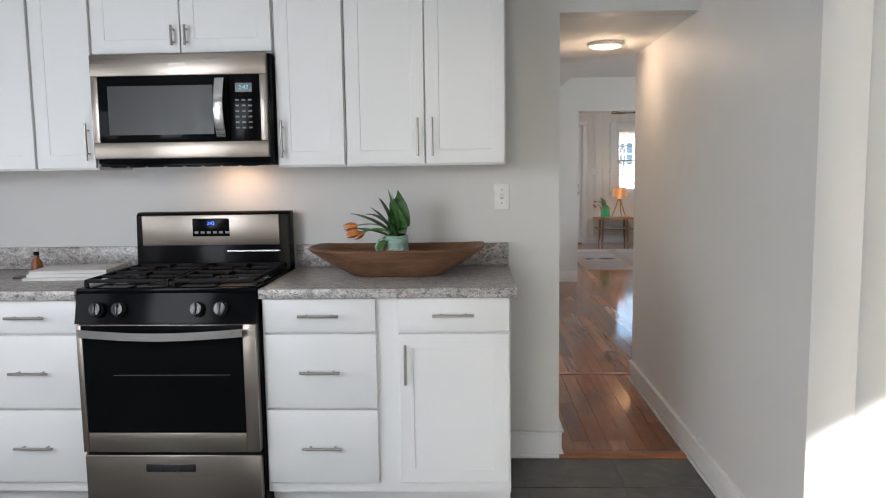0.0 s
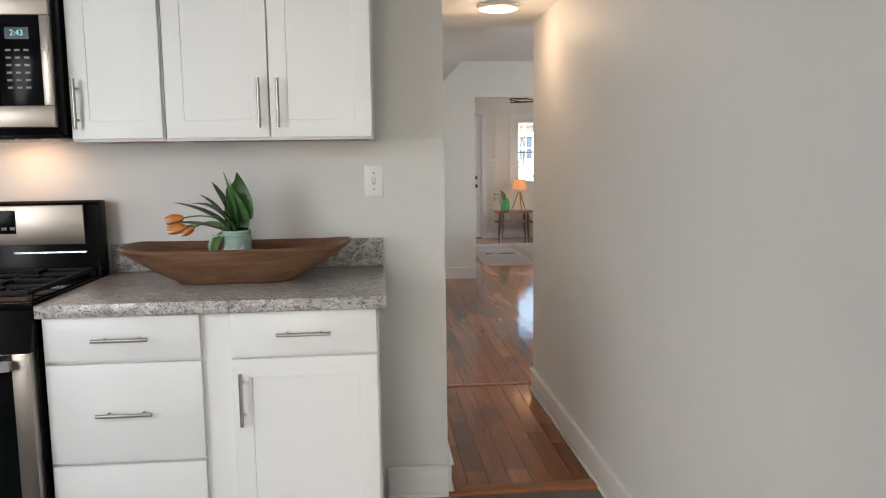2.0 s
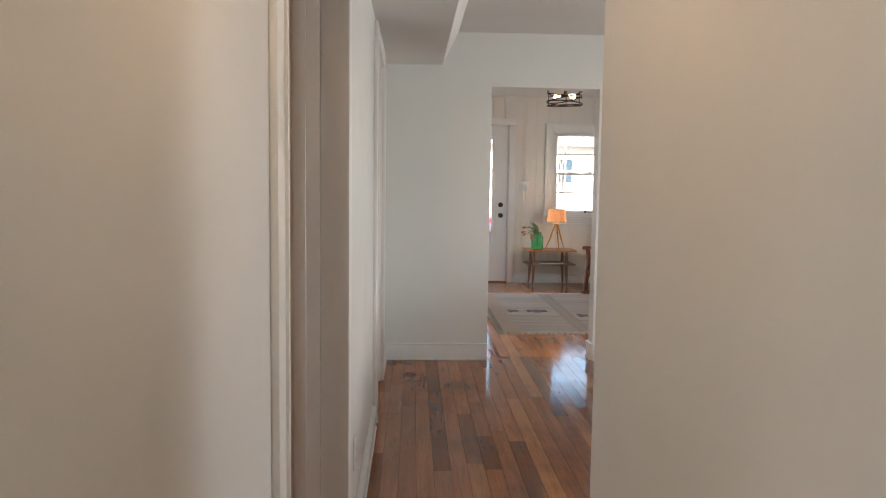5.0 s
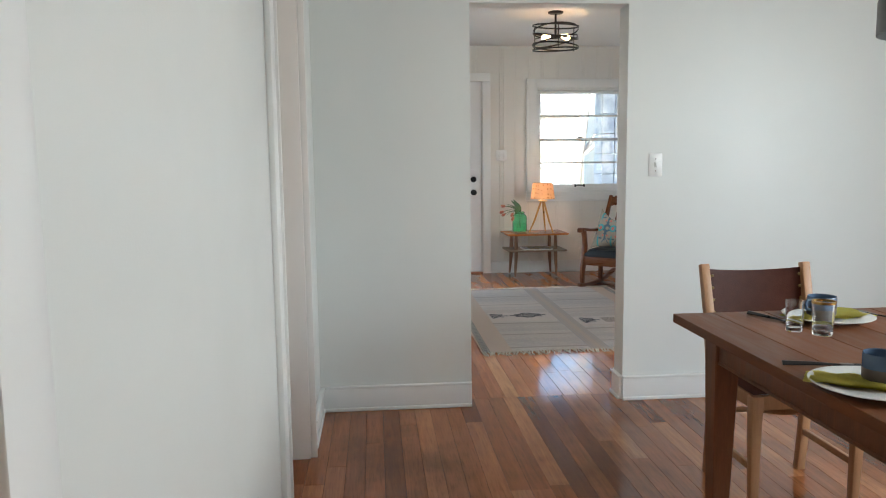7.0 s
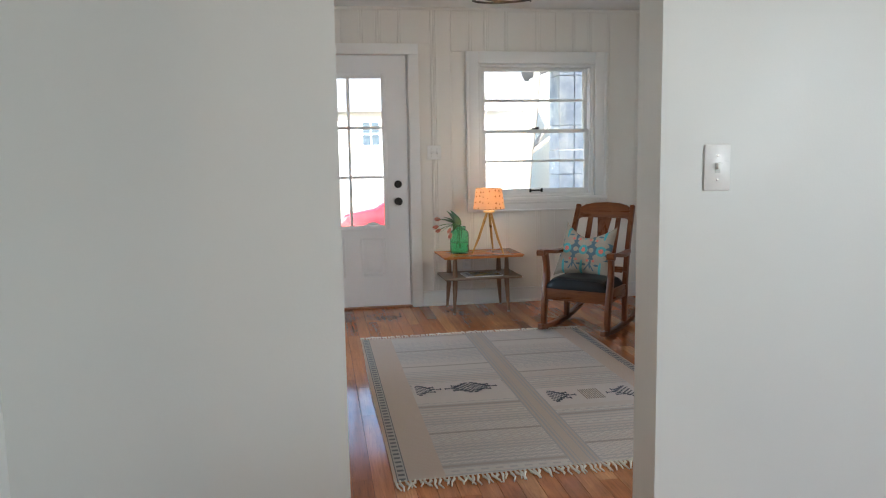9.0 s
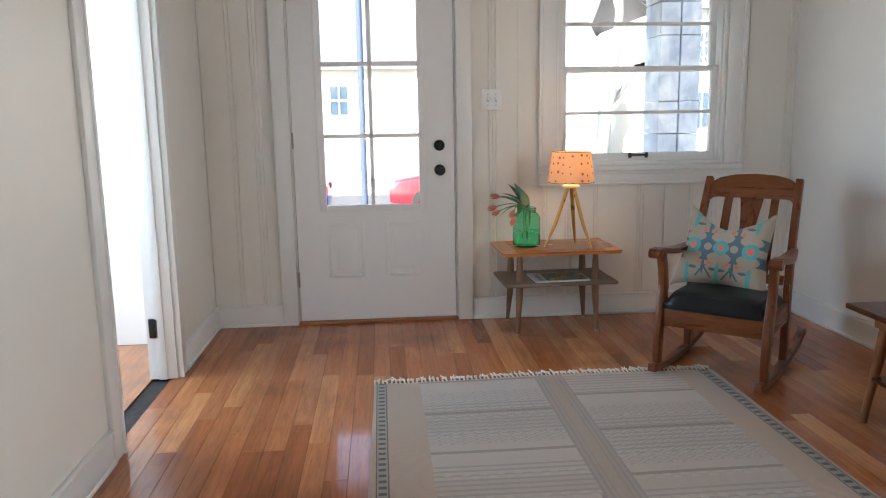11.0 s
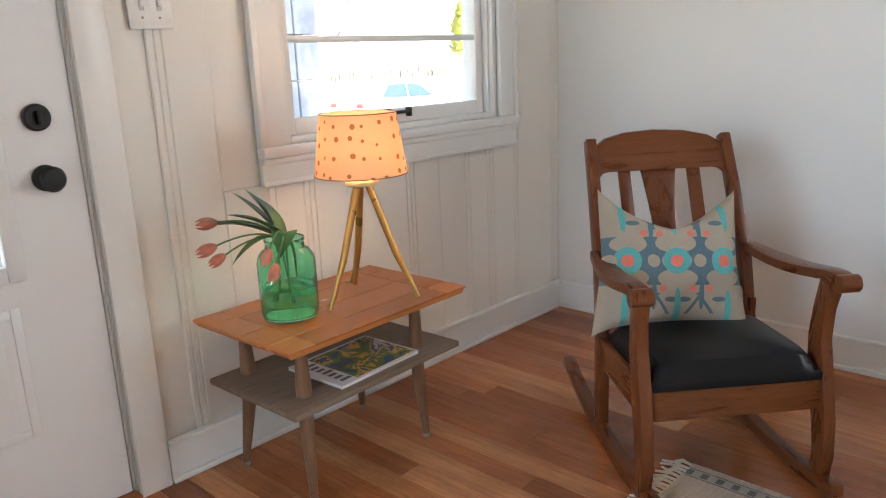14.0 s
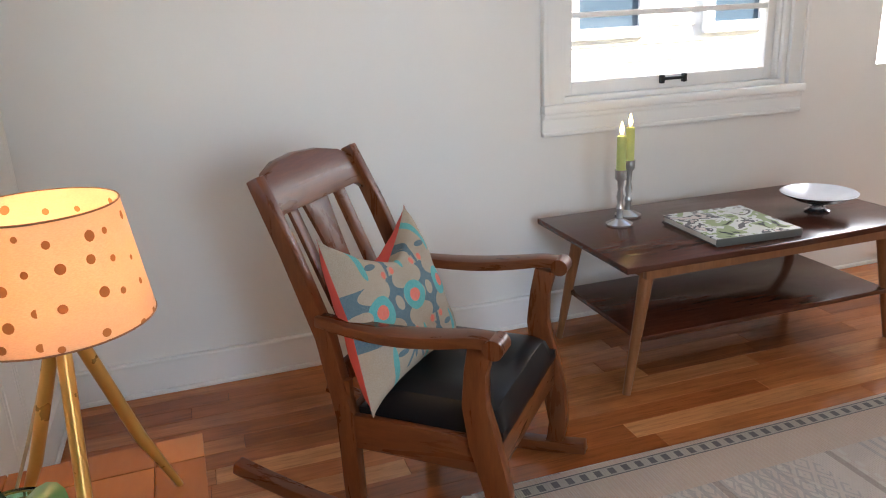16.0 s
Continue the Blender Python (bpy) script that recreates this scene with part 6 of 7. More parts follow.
    part("motif", b, plain("rug_motif_pale", (0.42, 0.35, 0.30), 0.95), rg, "pale woven comb motif", False)


rug()

WALNUT = wood("coffee_table_top", (0.045, 0.012, 0.006), (0.115, 0.034, 0.018), 0.2, (14, 1.3, 14), local=False, relief=0.03)
WALNUTLEG = wood("coffee_table_leg", (0.17, 0.06, 0.02), (0.30, 0.125, 0.048), 0.38, (12, 12, 1.3), local=False)


def coffee_table():
    ct = thing("coffee_table", "dark walnut coffee table with a lower shelf", "coffee table")
    x0, x1, y0, y1, z = 2.842, 3.45, 6.92, 8.11, 0.46
    b = bmesh.new()
    slab(b, [(x0 + 0.01, y0 + 0.02), (x1 - 0.01, y0 + 0.02), (x1, (y0 + y1) / 2), (x1 - 0.0, y1), (x0, y1), (x0 - 0.008, (y0 + y1) / 2)], 'z', z - 0.022, z, 0.004)
    part("tabletop", b, WALNUT, ct, "glossy dark walnut top")
    b = bmesh.new()
    for xa, xb, ya, yb in ((x0 + 0.05, x0 + 0.07, y0 + 0.1, y1 - 0.1), (x1 - 0.07, x1 - 0.05, y0 + 0.1, y1 - 0.1), (x0 + 0.07, x1 - 0.07, y1 - 0.12, y1 - 0.1), (x0 + 0.07, x1 - 0.07, y0 + 0.1, y0 + 0.12)):
        bx(b, xa, ya, z - 0.07, xb, yb, z - 0.0225, 0.002)
    part("apron", b, WALNUTLEG, ct)
    part("shelf", box(x0 + 0.06, y0 + 0.09, 0.178, x1 - 0.06, y1 - 0.09, 0.196, 0.003), WALNUT, ct, "dark lower shelf")
    for sx, sy, lx, ly in ((x0 + 0.085, y1 - 0.13, x0 + 0.068, y1 - 0.055), (x1 - 0.085, y1 - 0.13, x1 - 0.068, y1 - 0.055), (x0 + 0.085, y0 + 0.13, x0 + 0.068, y0 + 0.055), (x1 - 0.085, y0 + 0.13, x1 - 0.068, y0 + 0.055)):
        b = bmesh.new()
        tube(b, [(sx, sy, z - 0.023), (lx, ly, 0.0)], [0.024, 0.013], 14)
        part("leg", b, WALNUTLEG, ct, "tapered lighter brown leg")


coffee_table()
WAX = plain("green_wax", (0.46, 0.50, 0.16), 0.5, vary=0.04)
FLAME = glow("candle_flame", (1.0, 0.66, 0.25), 4.0)
for i, (x, y, h) in enumerate(((3.245, 7.893, 0.195), (3.33, 7.807, 0.205))):
    cs = thing("candlestick", "cut-glass candlestick holding a lit green candle", "candlestick", pose(x, y, 0.4605), "candlesticks")
    b = bmesh.new()
    lathe(b, [(0, 0), (0.045, 0), (0.047, 0.006), (0.03, 0.014), (0.012, 0.022), (0.010, 0.05), (0.014, 0.06), (0.009, 0.075), (0.013, 0.1), (0.009, 0.125), (0.012, h - 0.04), (0.02, h - 0.03), (0.021, h), (0.013, h), (0, h - 0.02)], 20)
    part("stick", b, plain("silvered_glass", (0.55, 0.54, 0.52), 0.12, 0.7), cs)
    b = bmesh.new()
    lathe(b, [(0, h - 0.015), (0.0165, h - 0.015), (0.0155, h + 0.115), (0.004, h + 0.118), (0, h + 0.116)], 18)
    part("candle", b, WAX, cs, "pale green candle")
    b = bmesh.new()
    lathe(b, [(0, h + 0.118), (0.006, h + 0.128), (0.007, h + 0.138), (0.003, h + 0.156), (0, h + 0.165)], 14)
    part("flame", b, FLAME, cs, "burning flame")


def book():
    bk = thing("book", "large square coffee-table book with a landscape cover", "book", pose(3.04, 7.598, 0.4605, 0, 0, -3))
    part("page_block", box(-0.152, -0.152, 0.003, 0.152, 0.152, 0.021), plain("book_paper", (0.72, 0.70, 0.64), 0.8), bk, "", False)
    part("cover", box(-0.157, -0.157, 0.021, 0.157, 0.157, 0.025, 0.001), print_mat("book_print", [(0.0, (0.05, 0.06, 0.06)), (0.36, (0.30, 0.38, 0.22)), (0.46, (0.62, 0.66, 0.64)), (0.57, (0.12, 0.13, 0.14)), (0.63, (0.60, 0.55, 0.52))], 13, 9.0), bk, "green and grey printed cover")
    part("back_cover", box(-0.157, -0.157, 0.0, 0.157, 0.157, 0.003, 0.001), plain("book_dark", (0.05, 0.05, 0.05), 0.4), bk)
    part("spine", box(-0.16, -0.157, 0.0, -0.155, 0.157, 0.025, 0.001), plain("book_spine", (0.10, 0.11, 0.10), 0.4), bk)


book()


def dish():
    ds = thing("footed_dish", "white and dark footed dish on the coffee table", "dish", pose(3.08, 7.19, 0.4605))
    b = bmesh.new()
    lathe(b, [(0, 0), (0.04, 0), (0.042, 0.004), (0.024, 0.012), (0.026, 0.02), (0.022, 0.028), (0, 0.028)], 28)
    part("foot", b, plain("dish_silver", (0.5, 0.5, 0.5), 0.2, 0.9), ds, "silver ringed foot")
    b = bmesh.new()
    lathe(b, [(0, 0.028), (0.035, 0.028), (0.08, 0.042), (0.128, 0.066), (0.128, 0.068)], 40)
    part("underside", b, plain("dish_dark", (0.02, 0.02, 0.022), 0.2), ds, "dark glazed outside")
    b = bmesh.new()
    lathe(b, [(0.1285, 0.0685), (0.126, 0.07), (0.08, 0.048), (0.03, 0.036), (0, 0.035)], 40)
    part("inside", b, plain("dish_white", (0.72, 0.74, 0.78), 0.15), ds, "white glazed inside")


dish()


def cage_light():
    cl = thing("ceiling_fixture", "black metal spiral-band ceiling light with glowing bulbs", "ceiling light", pose(1.876, 7.93, 2.43))
    b = bmesh.new()
    lathe(b, [(0, 0), (0.062, 0), (0.062, -0.012), (0.05, -0.018), (0, -0.018)], 28)
    part("canopy", b, BLACK, cl)
    b = bmesh.new()
    tube(b, [(0, 0, -0.018), (0, 0, -0.2)], 0.009, 10)
    part("stem", b, BLACK, cl)
    for k, (z, tx, ty, r) in enumerate(((-0.115, 4, 2, 0.19), (-0.15, -9, 6, 0.186), (-0.195, 8, -7, 0.188), (-0.235, -7, 9, 0.186), (-0.275, 3, -4, 0.19), (-0.3, -2, 3, 0.188))):
        b = bmesh.new()
        lathe(b, [(r, -0.006), (r, 0.006), (r - 0.003, 0.006), (r - 0.003, -0.006)], 44, closed=True)
        part("band", b, BLACK, cl, "thin black metal band", True, pose(0, 0, z, tx, ty, 40 * k))
    for a in (0.4, 2.5, 4.6):
        b = bmesh.new()
        tube(b, [(0, 0, -0.19), (0.186 * math.cos(a), 0.186 * math.sin(a), -0.2)], 0.004, 8)
        tube(b, [(0.187 * math.cos(a), 0.187 * math.sin(a), -0.11), (0.187 * math.cos(a), 0.187 * math.sin(a), -0.305)], 0.004, 6)
        part("arm", b, BLACK, cl)
    for x, y in ((-0.076, 0.0), (0.074, -0.03)):
        b = bmesh.new()
        tube(b, [(0, 0, -0.19), (x * 0.55, y * 0.55, -0.195)], 0.012, 10)
        part("socket", b, BLACK, cl)
        b = bmesh.new()
        lathe(b, [(0, 0), (0.012, 0.004), (0.016, 0.02), (0.026, 0.045), (0.024, 0.065), (0, 0.078)], 20)
        part("bulb", b, glow("edison_glow", (1.0, 0.55, 0.22), 7.0), cl, "glowing filament bulb", True, Matrix.Translation((x * 0.55, y * 0.55, -0.195)) @ Vector((x, y, -0.02)).to_track_quat('Z', 'Y').to_matrix().to_4x4()).visible_shadow = False


cage_light()
# outlet low on the dining room's left wall, and one behind the side table
for name, m in (("outlet_plate", pose(0.085, 2.62, 0.33, 0, 0, 90)), ("outlet_plate", pose(2.0, FW, 0.36))):
    op = thing(name, "white duplex outlet plate low on the wall", "outlet", m, "outlets")
    part("plate", box(-0.035, -0.005, -0.0575, 0.035, -0.0005, 0.0575, 0.002), plain("outlet_white", (0.8, 0.8, 0.78), 0.35), op)
    for z in (-0.02, 0.02):
        part("socket", box(-0.016, -0.007, z - 0.013, 0.016, -0.005, z + 0.013, 0.002), plain("outlet_face", (0.72, 0.72, 0.70), 0.35), op)

# ---- dining room ----
FARMWOOD = wood("dining_table_wood", (0.12, 0.040, 0.014), (0.31, 0.118, 0.045), 0.42, (12, 1.2, 12), per_object=True, local=False, relief=0.15)
FARMLEG = wood("dining_table_leg", (0.10, 0.035, 0.014), (0.22, 0.085, 0.035), 0.45, (10, 10, 1.2), local=False, relief=0.1)
BEECH = wood("chair_beech", (0.34, 0.17, 0.08), (0.48, 0.27, 0.14), 0.42, (10, 10, 1.4), local=True, relief=0.06)
BROWNLEATHER = plain("brown_leather", (0.11, 0.034, 0.02), 0.42, 0, 0.3, 0.25)
for m_ in (BROWNLEATHER, FARMWOOD):
    m_.node_tree.nodes["Principled BSDF"].inputs["Specular IOR Level"].default_value = 0.16


def dining_table():
    tb = thing("dining_table", "dark-stained plank farmhouse dining table with tapered legs", "dining table")
    x0, x1, y0, y1, z = 1.318, 2.30, 2.42, 4.03, 0.75
    edges = [0.0, 0.13, 0.3, 0.47, 0.66, 0.83, 0.982]
    for a, b in zip(edges, edges[1:]):
        part("plank", box(x0 + a + 0.001, y0, z - 0.028, x0 + b - 0.001, y1, z, 0.002), FARMWOOD, tb, "", False)
    for r in ((x0 + 0.085, y0 + 0.09, x0 + 0.108, y1 - 0.09), (x1 - 0.108, y0 + 0.09, x1 - 0.085, y1 - 0.09), (x0 + 0.108, y0 + 0.09, x1 - 0.108, y0 + 0.113), (x0 + 0.108, y1 - 0.113, x1 - 0.108, y1 - 0.09)):
        b = bmesh.new()
        bx(b, r[0], r[1], z - 0.128, r[2], r[3], z - 0.0285, 0.003)
        bx(b, r[0] - 0.003, r[1] - 0.003, z - 0.128, r[2] + 0.003, r[3] + 0.003, z - 0.118, 0.002)
        part("apron", b, FARMLEG, tb, "apron with a beaded lower edge")
    for x in (x0 + 0.075, x1 - 0.15):
        for y in (y0 + 0.08, y1 - 0.155):
            b = bmesh.new()
            w, t = 0.075, 0.019
            rings = []
            for zz, h in ((z - 0.029, w / 2), (z - 0.15, w / 2), (0.0, t + 0.004)):
                rings.append([b.verts.new((x + w / 2 + sx * h, y + w / 2 + sy * h, zz)) for sx, sy in ((-1, -1), (1, -1), (1, 1), (-1, 1))])
            for p, q in zip(rings, rings[1:]):
                for i in range(4):
                    b.faces.new((p[i], q[i], q[(i + 1) % 4], p[(i + 1) % 4]))
            b.faces.new(rings[0])
            b.faces.new(rings[-1][::-1])
            bmesh.ops.recalc_face_normals(b, faces=b.faces[:])
            bmesh.ops.bevel(b, geom=b.edges[:], offset=0.003, segments=1, affect='EDGES')
            part("leg", b, FARMLEG, tb)


dining_table()


def dining_chair():
    ch = thing("dining_chair", "beech dining chair with studded brown leather back", "chair", pose(1.862, 4.15, 0, 0, 0, 0))
    for s in (-1, 1):
        b = bmesh.new()
        sweep_board(b, [(s * 0.19, 0.345, 0.0), (s * 0.193, 0.325, 0.25), (s * 0.198, 0.325, 0.44), (s * 0.203, 0.36, 0.66), (s * 0.206, 0.405, 0.828)], 0.017, [0.034, 0.036, 0.042, 0.036, 0.03])
        part("back_leg", b, BEECH, ch)
        b = bmesh.new()
        sweep_board(b, [(s * 0.185, 0.0, 0.0), (s * 0.19, 0.0, 0.25), (s * 0.19, 0.0, 0.425)], [0.014, 0.018, 0.021], [0.028, 0.036, 0.042])
        part("front_leg", b, BEECH, ch)
        part("side_rail", box(s * 0.19 - 0.01, 0.02, 0.375, s * 0.19 + 0.01, 0.31, 0.425, 0.002), BEECH, ch)
        part("side_stretcher", box(s * 0.189 - 0.008, 0.015, 0.15, s * 0.189 + 0.008, 0.325, 0.175, 0.002), BEECH, ch)
    part("front_rail", box(-0.17, -0.01, 0.375, 0.17, 0.01, 0.425, 0.002), BEECH, ch)
    part("back_rail", box(-0.175, 0.315, 0.375, 0.175, 0.335, 0.425, 0.002), BEECH, ch)
    b = bmesh.new()
    n = 12
    pts = [(-0.18 + 0.36 * k / n, 0.16 + 0.06 * math.cos(2 * math.pi * k / n), 0.295 + 0.03 * math.sin(math.pi * k / n)) for k in range(n + 1)]
    tube(b, pts, 0.011, 8, 0.7)
    part("curved_stretcher", b, BEECH, ch, "bent wooden stretcher")
    b = bmesh.new()
    grid = []
    for i in range(13):
        row = []
        for j in range(11):
            u, v = 2 * i / 12 - 1, 2 * j / 10 - 1
            row.append(b.verts.new((u * 0.205, 0.165 + v * 0.175, 0.432 + 0.028 * ((1 - u ** 6) * (1 - v ** 6)) ** 0.5)))
        grid.append(row)
    for i in range(12):
        for j in range(10):
            b.faces.new((grid[i][j], grid[i + 1][j], grid[i + 1][j + 1], grid[i][j + 1]))
    bmesh.ops.solidify(b, geom=b.faces[:], thickness=0.012)
    bmesh.ops.recalc_face_normals(b, faces=b.faces[:])
    part("seat", b, BROWNLEATHER, ch, "brown leather seat")
    b = bmesh.new()
    grid = []
    for i in range(13):
        row = []
        for j in range(9):
            u, v = 2 * i / 12 - 1, j / 8
            z = 0.56 + 0.25 * v
            y = 0.325 + (z - 0.44) * 0.206 + 0.022 * (1 - u * u)
            row.append(b.verts.new((u * 0.195, y, z - 0.012 * (1 - u * u) * (1 if v > 0.5 else 0) * (v - 0.5) * 2)))
        grid.append(row)
    for i in range(12):
        for j in range(8):
            b.faces.new((grid[i][j], grid[i + 1][j], grid[i + 1][j + 1], grid[i][j + 1]))
    bmesh.ops.solidify(b, geom=b.faces[:], thickness=0.006)
    bmesh.ops.recalc_face_normals(b, faces=b.faces[:])
    back = part("backrest", b, BROWNLEATHER, ch, "worn brown leather sling back")
    brass = plain("brass_stud", (0.35, 0.22, 0.09), 0.3, 1.0)
    for s in (-1, 1):
        for k in range(5):
            z = 0.60 + 0.046 * k
            st = bmesh.new()
            lathe(st, [(0.006, 0), (0.005, 0.003), (0, 0.0045)], 10)
            part("stud", st, brass, back, "brass stud", True, pose(s * 0.178, 0.318 + (z - 0.44) * 0.206, z, 90))


dining_chair()
WHITEWARE = plain("white_china", (0.74, 0.74, 0.70), 0.2, vary=0.04)
YELLOW = plain("yellow_linen", (0.60, 0.52, 0.09), 0.85, 0, 0.4)
FORK = plain("dark_steel", (0.05, 0.05, 0.052), 0.3, 0.8)


def plate_setting(x, y, turn):
    pl = tagged(part("plate", lathe(bmesh.new(), [(0, 0), (0.075, 0), (0.08, 0.004), (0.128, 0.014), (0.13, 0.016), (0.126, 0.017), (0.08, 0.008), (0, 0.006)], 48), WHITEWARE, None, "", True, pose(x, y, 0.7505)), "round white china dinner plate on the table", "plate", "place settings")
    b = bmesh.new()
    n = 18
    for layer in range(3):
        g = []
        for i in range(n + 1):
            row = []
            for j in range(7):
                u, v = 2 * i / n - 1, 2 * j / 6 - 1
                xx, yy = u * (0.135 - 0.012 * layer), v * 0.045 + 0.012 * layer * u
                r = math.hypot(xx, yy)
                row.append(b.verts.new((xx, yy, 0.0115 + 0.09 * max(0, r - 0.07) * 0.2 + layer * 0.004 + 0.002 * math.sin(11 * u + 4 * v + layer))))
            g.append(row)
        for i in range(n):
            for j in range(6):
                b.faces.new((g[i][j], g[i + 1][j], g[i + 1][j + 1], g[i][j + 1]))
    bmesh.ops.solidify(b, geom=b.faces[:], thickness=0.0015)
    tagged(part("napkin", b, YELLOW, None, "", True, pose(x, y, 0.7505, 0, 0, turn)), "folded mustard-yellow linen napkin on the plate", "napkin", "place settings")


plate_setting(1.745, 3.88, 5)
plate_setting(1.43, 3.215, -35)


def cutlery(name, label, x, y, rz, tines):
    ob = thing(name, label, name, pose(x, y, 0.7505, 0, 0, rz))
    b = bmesh.new()
    tube(b, [(-0.1, 0, 0.004), (-0.04, 0, 0.005), (0.03, 0, 0.004)], [0.007, 0.0055, 0.003], 8, 0.5)
    part("handle", b, FORK, ob)
    b = bmesh.new()
    if tines:
        bx(b, 0.03, -0.011, 0.003, 0.06, 0.011, 0.006, 0.001)
        for k in range(4):
            bx(b, 0.06, -0.011 + 0.0063 * k, 0.003, 0.1, -0.008 + 0.0063 * k, 0.0055)
        part("tines", b, FORK, ob)
    else:
        slab(b, [(0.03, -0.006), (0.1, -0.008), (0.115, 0.0), (0.1, 0.007), (0.03, 0.006)], 'z', 0.002, 0.0045, 0.0008)
        part("blade", b, FORK, ob)


cutlery("fork", "dark steel fork beside the far plate", 1.585, 3.90, -70, True)
cutlery("knife", "dark steel knife beside the far plate", 1.93, 3.87, 100, False)
cutlery("fork", "dark steel fork beside the near plate", 1.44, 3.40, -15, True)
cutlery("knife", "dark steel knife beside the near plate", 1.45, 3.02, 20, False)
CLEAR = glass("clear_glass", (0.97, 0.98, 0.98), 0.0, 1.45)
for x, y, r, h, gold in ((1.563, 3.752, 0.026, 0.088, False), (1.614, 3.697, 0.031, 0.096, True)):
    gl = thing("tumbler", "clear glass tumbler with a gold rim" if gold else "small clear glass tumbler on the table", "glass", pose(x, y, 0.7505))
    b = bmesh.new()
    lathe(b, [(0, 0), (r * 0.82, 0), (r * 0.86, 0.004), (r, h), (r - 0.0012, h), (r * 0.84, 0.012), (0, 0.010)], 32)
    bmesh.ops.recalc_face_normals(b, faces=b.faces[:])
    part("glass", b, CLEAR, gl).visible_shadow = False
    if gold:
        b = bmesh.new()
        lathe(b, [(r + 0.0004, h - 0.007), (r + 0.0006, h + 0.0004), (r - 0.0025, h + 0.0004), (r - 0.0022, h - 0.007)], 32, closed=True)
        part("rim", b, plain("gold_rim", (0.5, 0.32, 0.1), 0.25, 1.0), gl, "gold rim")
CLAY = plain("brown_clay", (0.10, 0.085, 0.075), 0.45, vary=0.2)
GLAZE = plain("blue_glaze", (0.075, 0.12, 0.19), 0.22, vary=0.3)
for x, y, turn in ((1.455, 3.225, -100), (1.712, 3.862, 195)):
    mug = thing("mug", "blue-glazed stoneware mug with bare clay foot on a plate", "mug", pose(x, y, 0.769, 0, 0, turn), "place settings")
    r = 0.041
    b = bmesh.new()
    lathe(b, [(0, 0), (r * 0.94, 0), (r, 0.005), (r, 0.027), (r * 0.9, 0.027), (r * 0.88, 0.012), (0, 0.009)], 32)
    part("body", b, CLAY, mug)
    b = bmesh.new()
    lathe(b, [(r * 1.004, 0.0265), (r * 1.012, 0.028), (r * 1.004, 0.056), (r * 0.98, 0.0585), (r * 0.94, 0.057), (r * 0.9, 0.0275)], 32, closed=True)
    part("glaze_band", b, GLAZE, mug, "glossy blue glaze")
    b = bmesh.new()
    tube(b, [(r - 0.001, 0, 0.048), (r + 0.016, 0, 0.049), (r + 0.023, 0, 0.038), (r + 0.018, 0, 0.024), (r - 0.001, 0, 0.018)], 0.0048, 10)
    part("handle", b, GLAZE, mug)


def pendant():
    pd = thing("pendant_lamp", "dark grey metal pendant lamp of stacked cylinders", "pendant lamp", pose(1.84, 3.5, 2.37))
    b = bmesh.new()
    tube(b, [(0, 0, 0), (0, 0, -0.62)], 0.004, 8)
    part("cord", b, BLACK, pd)
    b = bmesh.new()
    lathe(b, [(0, 0), (0.05, 0), (0.05, -0.02), (0, -0.02)], 24)
    part("canopy", b, BLACK, pd)
    grey = plain("grey_metal", (0.09, 0.09, 0.09), 0.45, 0.3)
    for r, z0, z1 in ((0.19, -0.72, -0.62), (0.21, -0.82, -0.735)):
        b = bmesh.new()
        lathe(b, [(0.04, z1), (r, z1), (r, z0), (r - 0.004, z0), (r - 0.004, z1 - 0.004), (0.04, z1 - 0.004)], 40, closed=True)
        part("shade", b, grey, pd, "dark grey metal drum")
    b = bmesh.new()
    tube(b, [(0, 0, -0.62), (0, 0, -0.74)], 0.042, 16)
    part("hub", b, BLACK, pd)


pendant()

# ---- side room seen through the doorway ----
STOOLWOOD = wood("stool_wood", (0.30, 0.09, 0.022), (0.50, 0.19, 0.055), 0.4, (1.5, 10, 10))


def stool():
    st = thing("stool", "low round orange-brown wooden stool", "stool", pose(-0.31, 5.25, -0.002))
    b = bmesh.new()
    lathe(b, [(0, 0.305), (0.13, 0.305), (0.14, 0.312), (0.14, 0.325), (0.13, 0.332), (0, 0.332)], 32)
    part("seat", b, STOOLWOOD, st)
    for k in range(4):
        a = math.pi / 4 + k * math.pi / 2
        b = bmesh.new()
        tube(b, [(0.085 * math.cos(a), 0.085 * math.sin(a), 0.306), (0.125 * math.cos(a), 0.125 * math.sin(a), 0.0)], [0.014, 0.011], 10)
        part("leg", b, STOOLWOOD, st)
    b = bmesh.new()
    for k in range(4):
        a, c = math.pi / 4 + k * math.pi / 2, math.pi / 4 + (k + 1) * math.pi / 2
        tube(b, [(0.11 * math.cos(a), 0.11 * math.sin(a), 0.12), (0.11 * math.cos(c), 0.11 * math.sin(c), 0.12)], 0.007, 8)
    part("stretcher", b, STOOLWOOD, st)


stool()
pt = thing("pitcher", "cream enamel pitcher holding dark sprigs on a stool", "pitcher", pose(-0.32, 5.22, 0.3305))
ENAMELWHITE = plain("cream_enamel", (0.66, 0.62, 0.54), 0.3)
b = bmesh.new()
lathe(b, [(0, 0), (0.08, 0), (0.084, 0.01), (0.074, 0.13), (0.06, 0.2), (0.068, 0.245), (0.065, 0.245), (0.057, 0.2), (0.07, 0.13), (0, 0.02)], 32)
part("body", b, ENAMELWHITE, pt)
b = bmesh.new()
tube(b, [(0.062, 0, 0.22), (0.11, 0, 0.225), (0.12, 0, 0.15), (0.078, 0, 0.06)], 0.007, 8)
part("handle", b, ENAMELWHITE, pt)
SPRIG = foliage("dark_sprig", (0.02, 0.04, 0.02), (0.05, 0.08, 0.035))
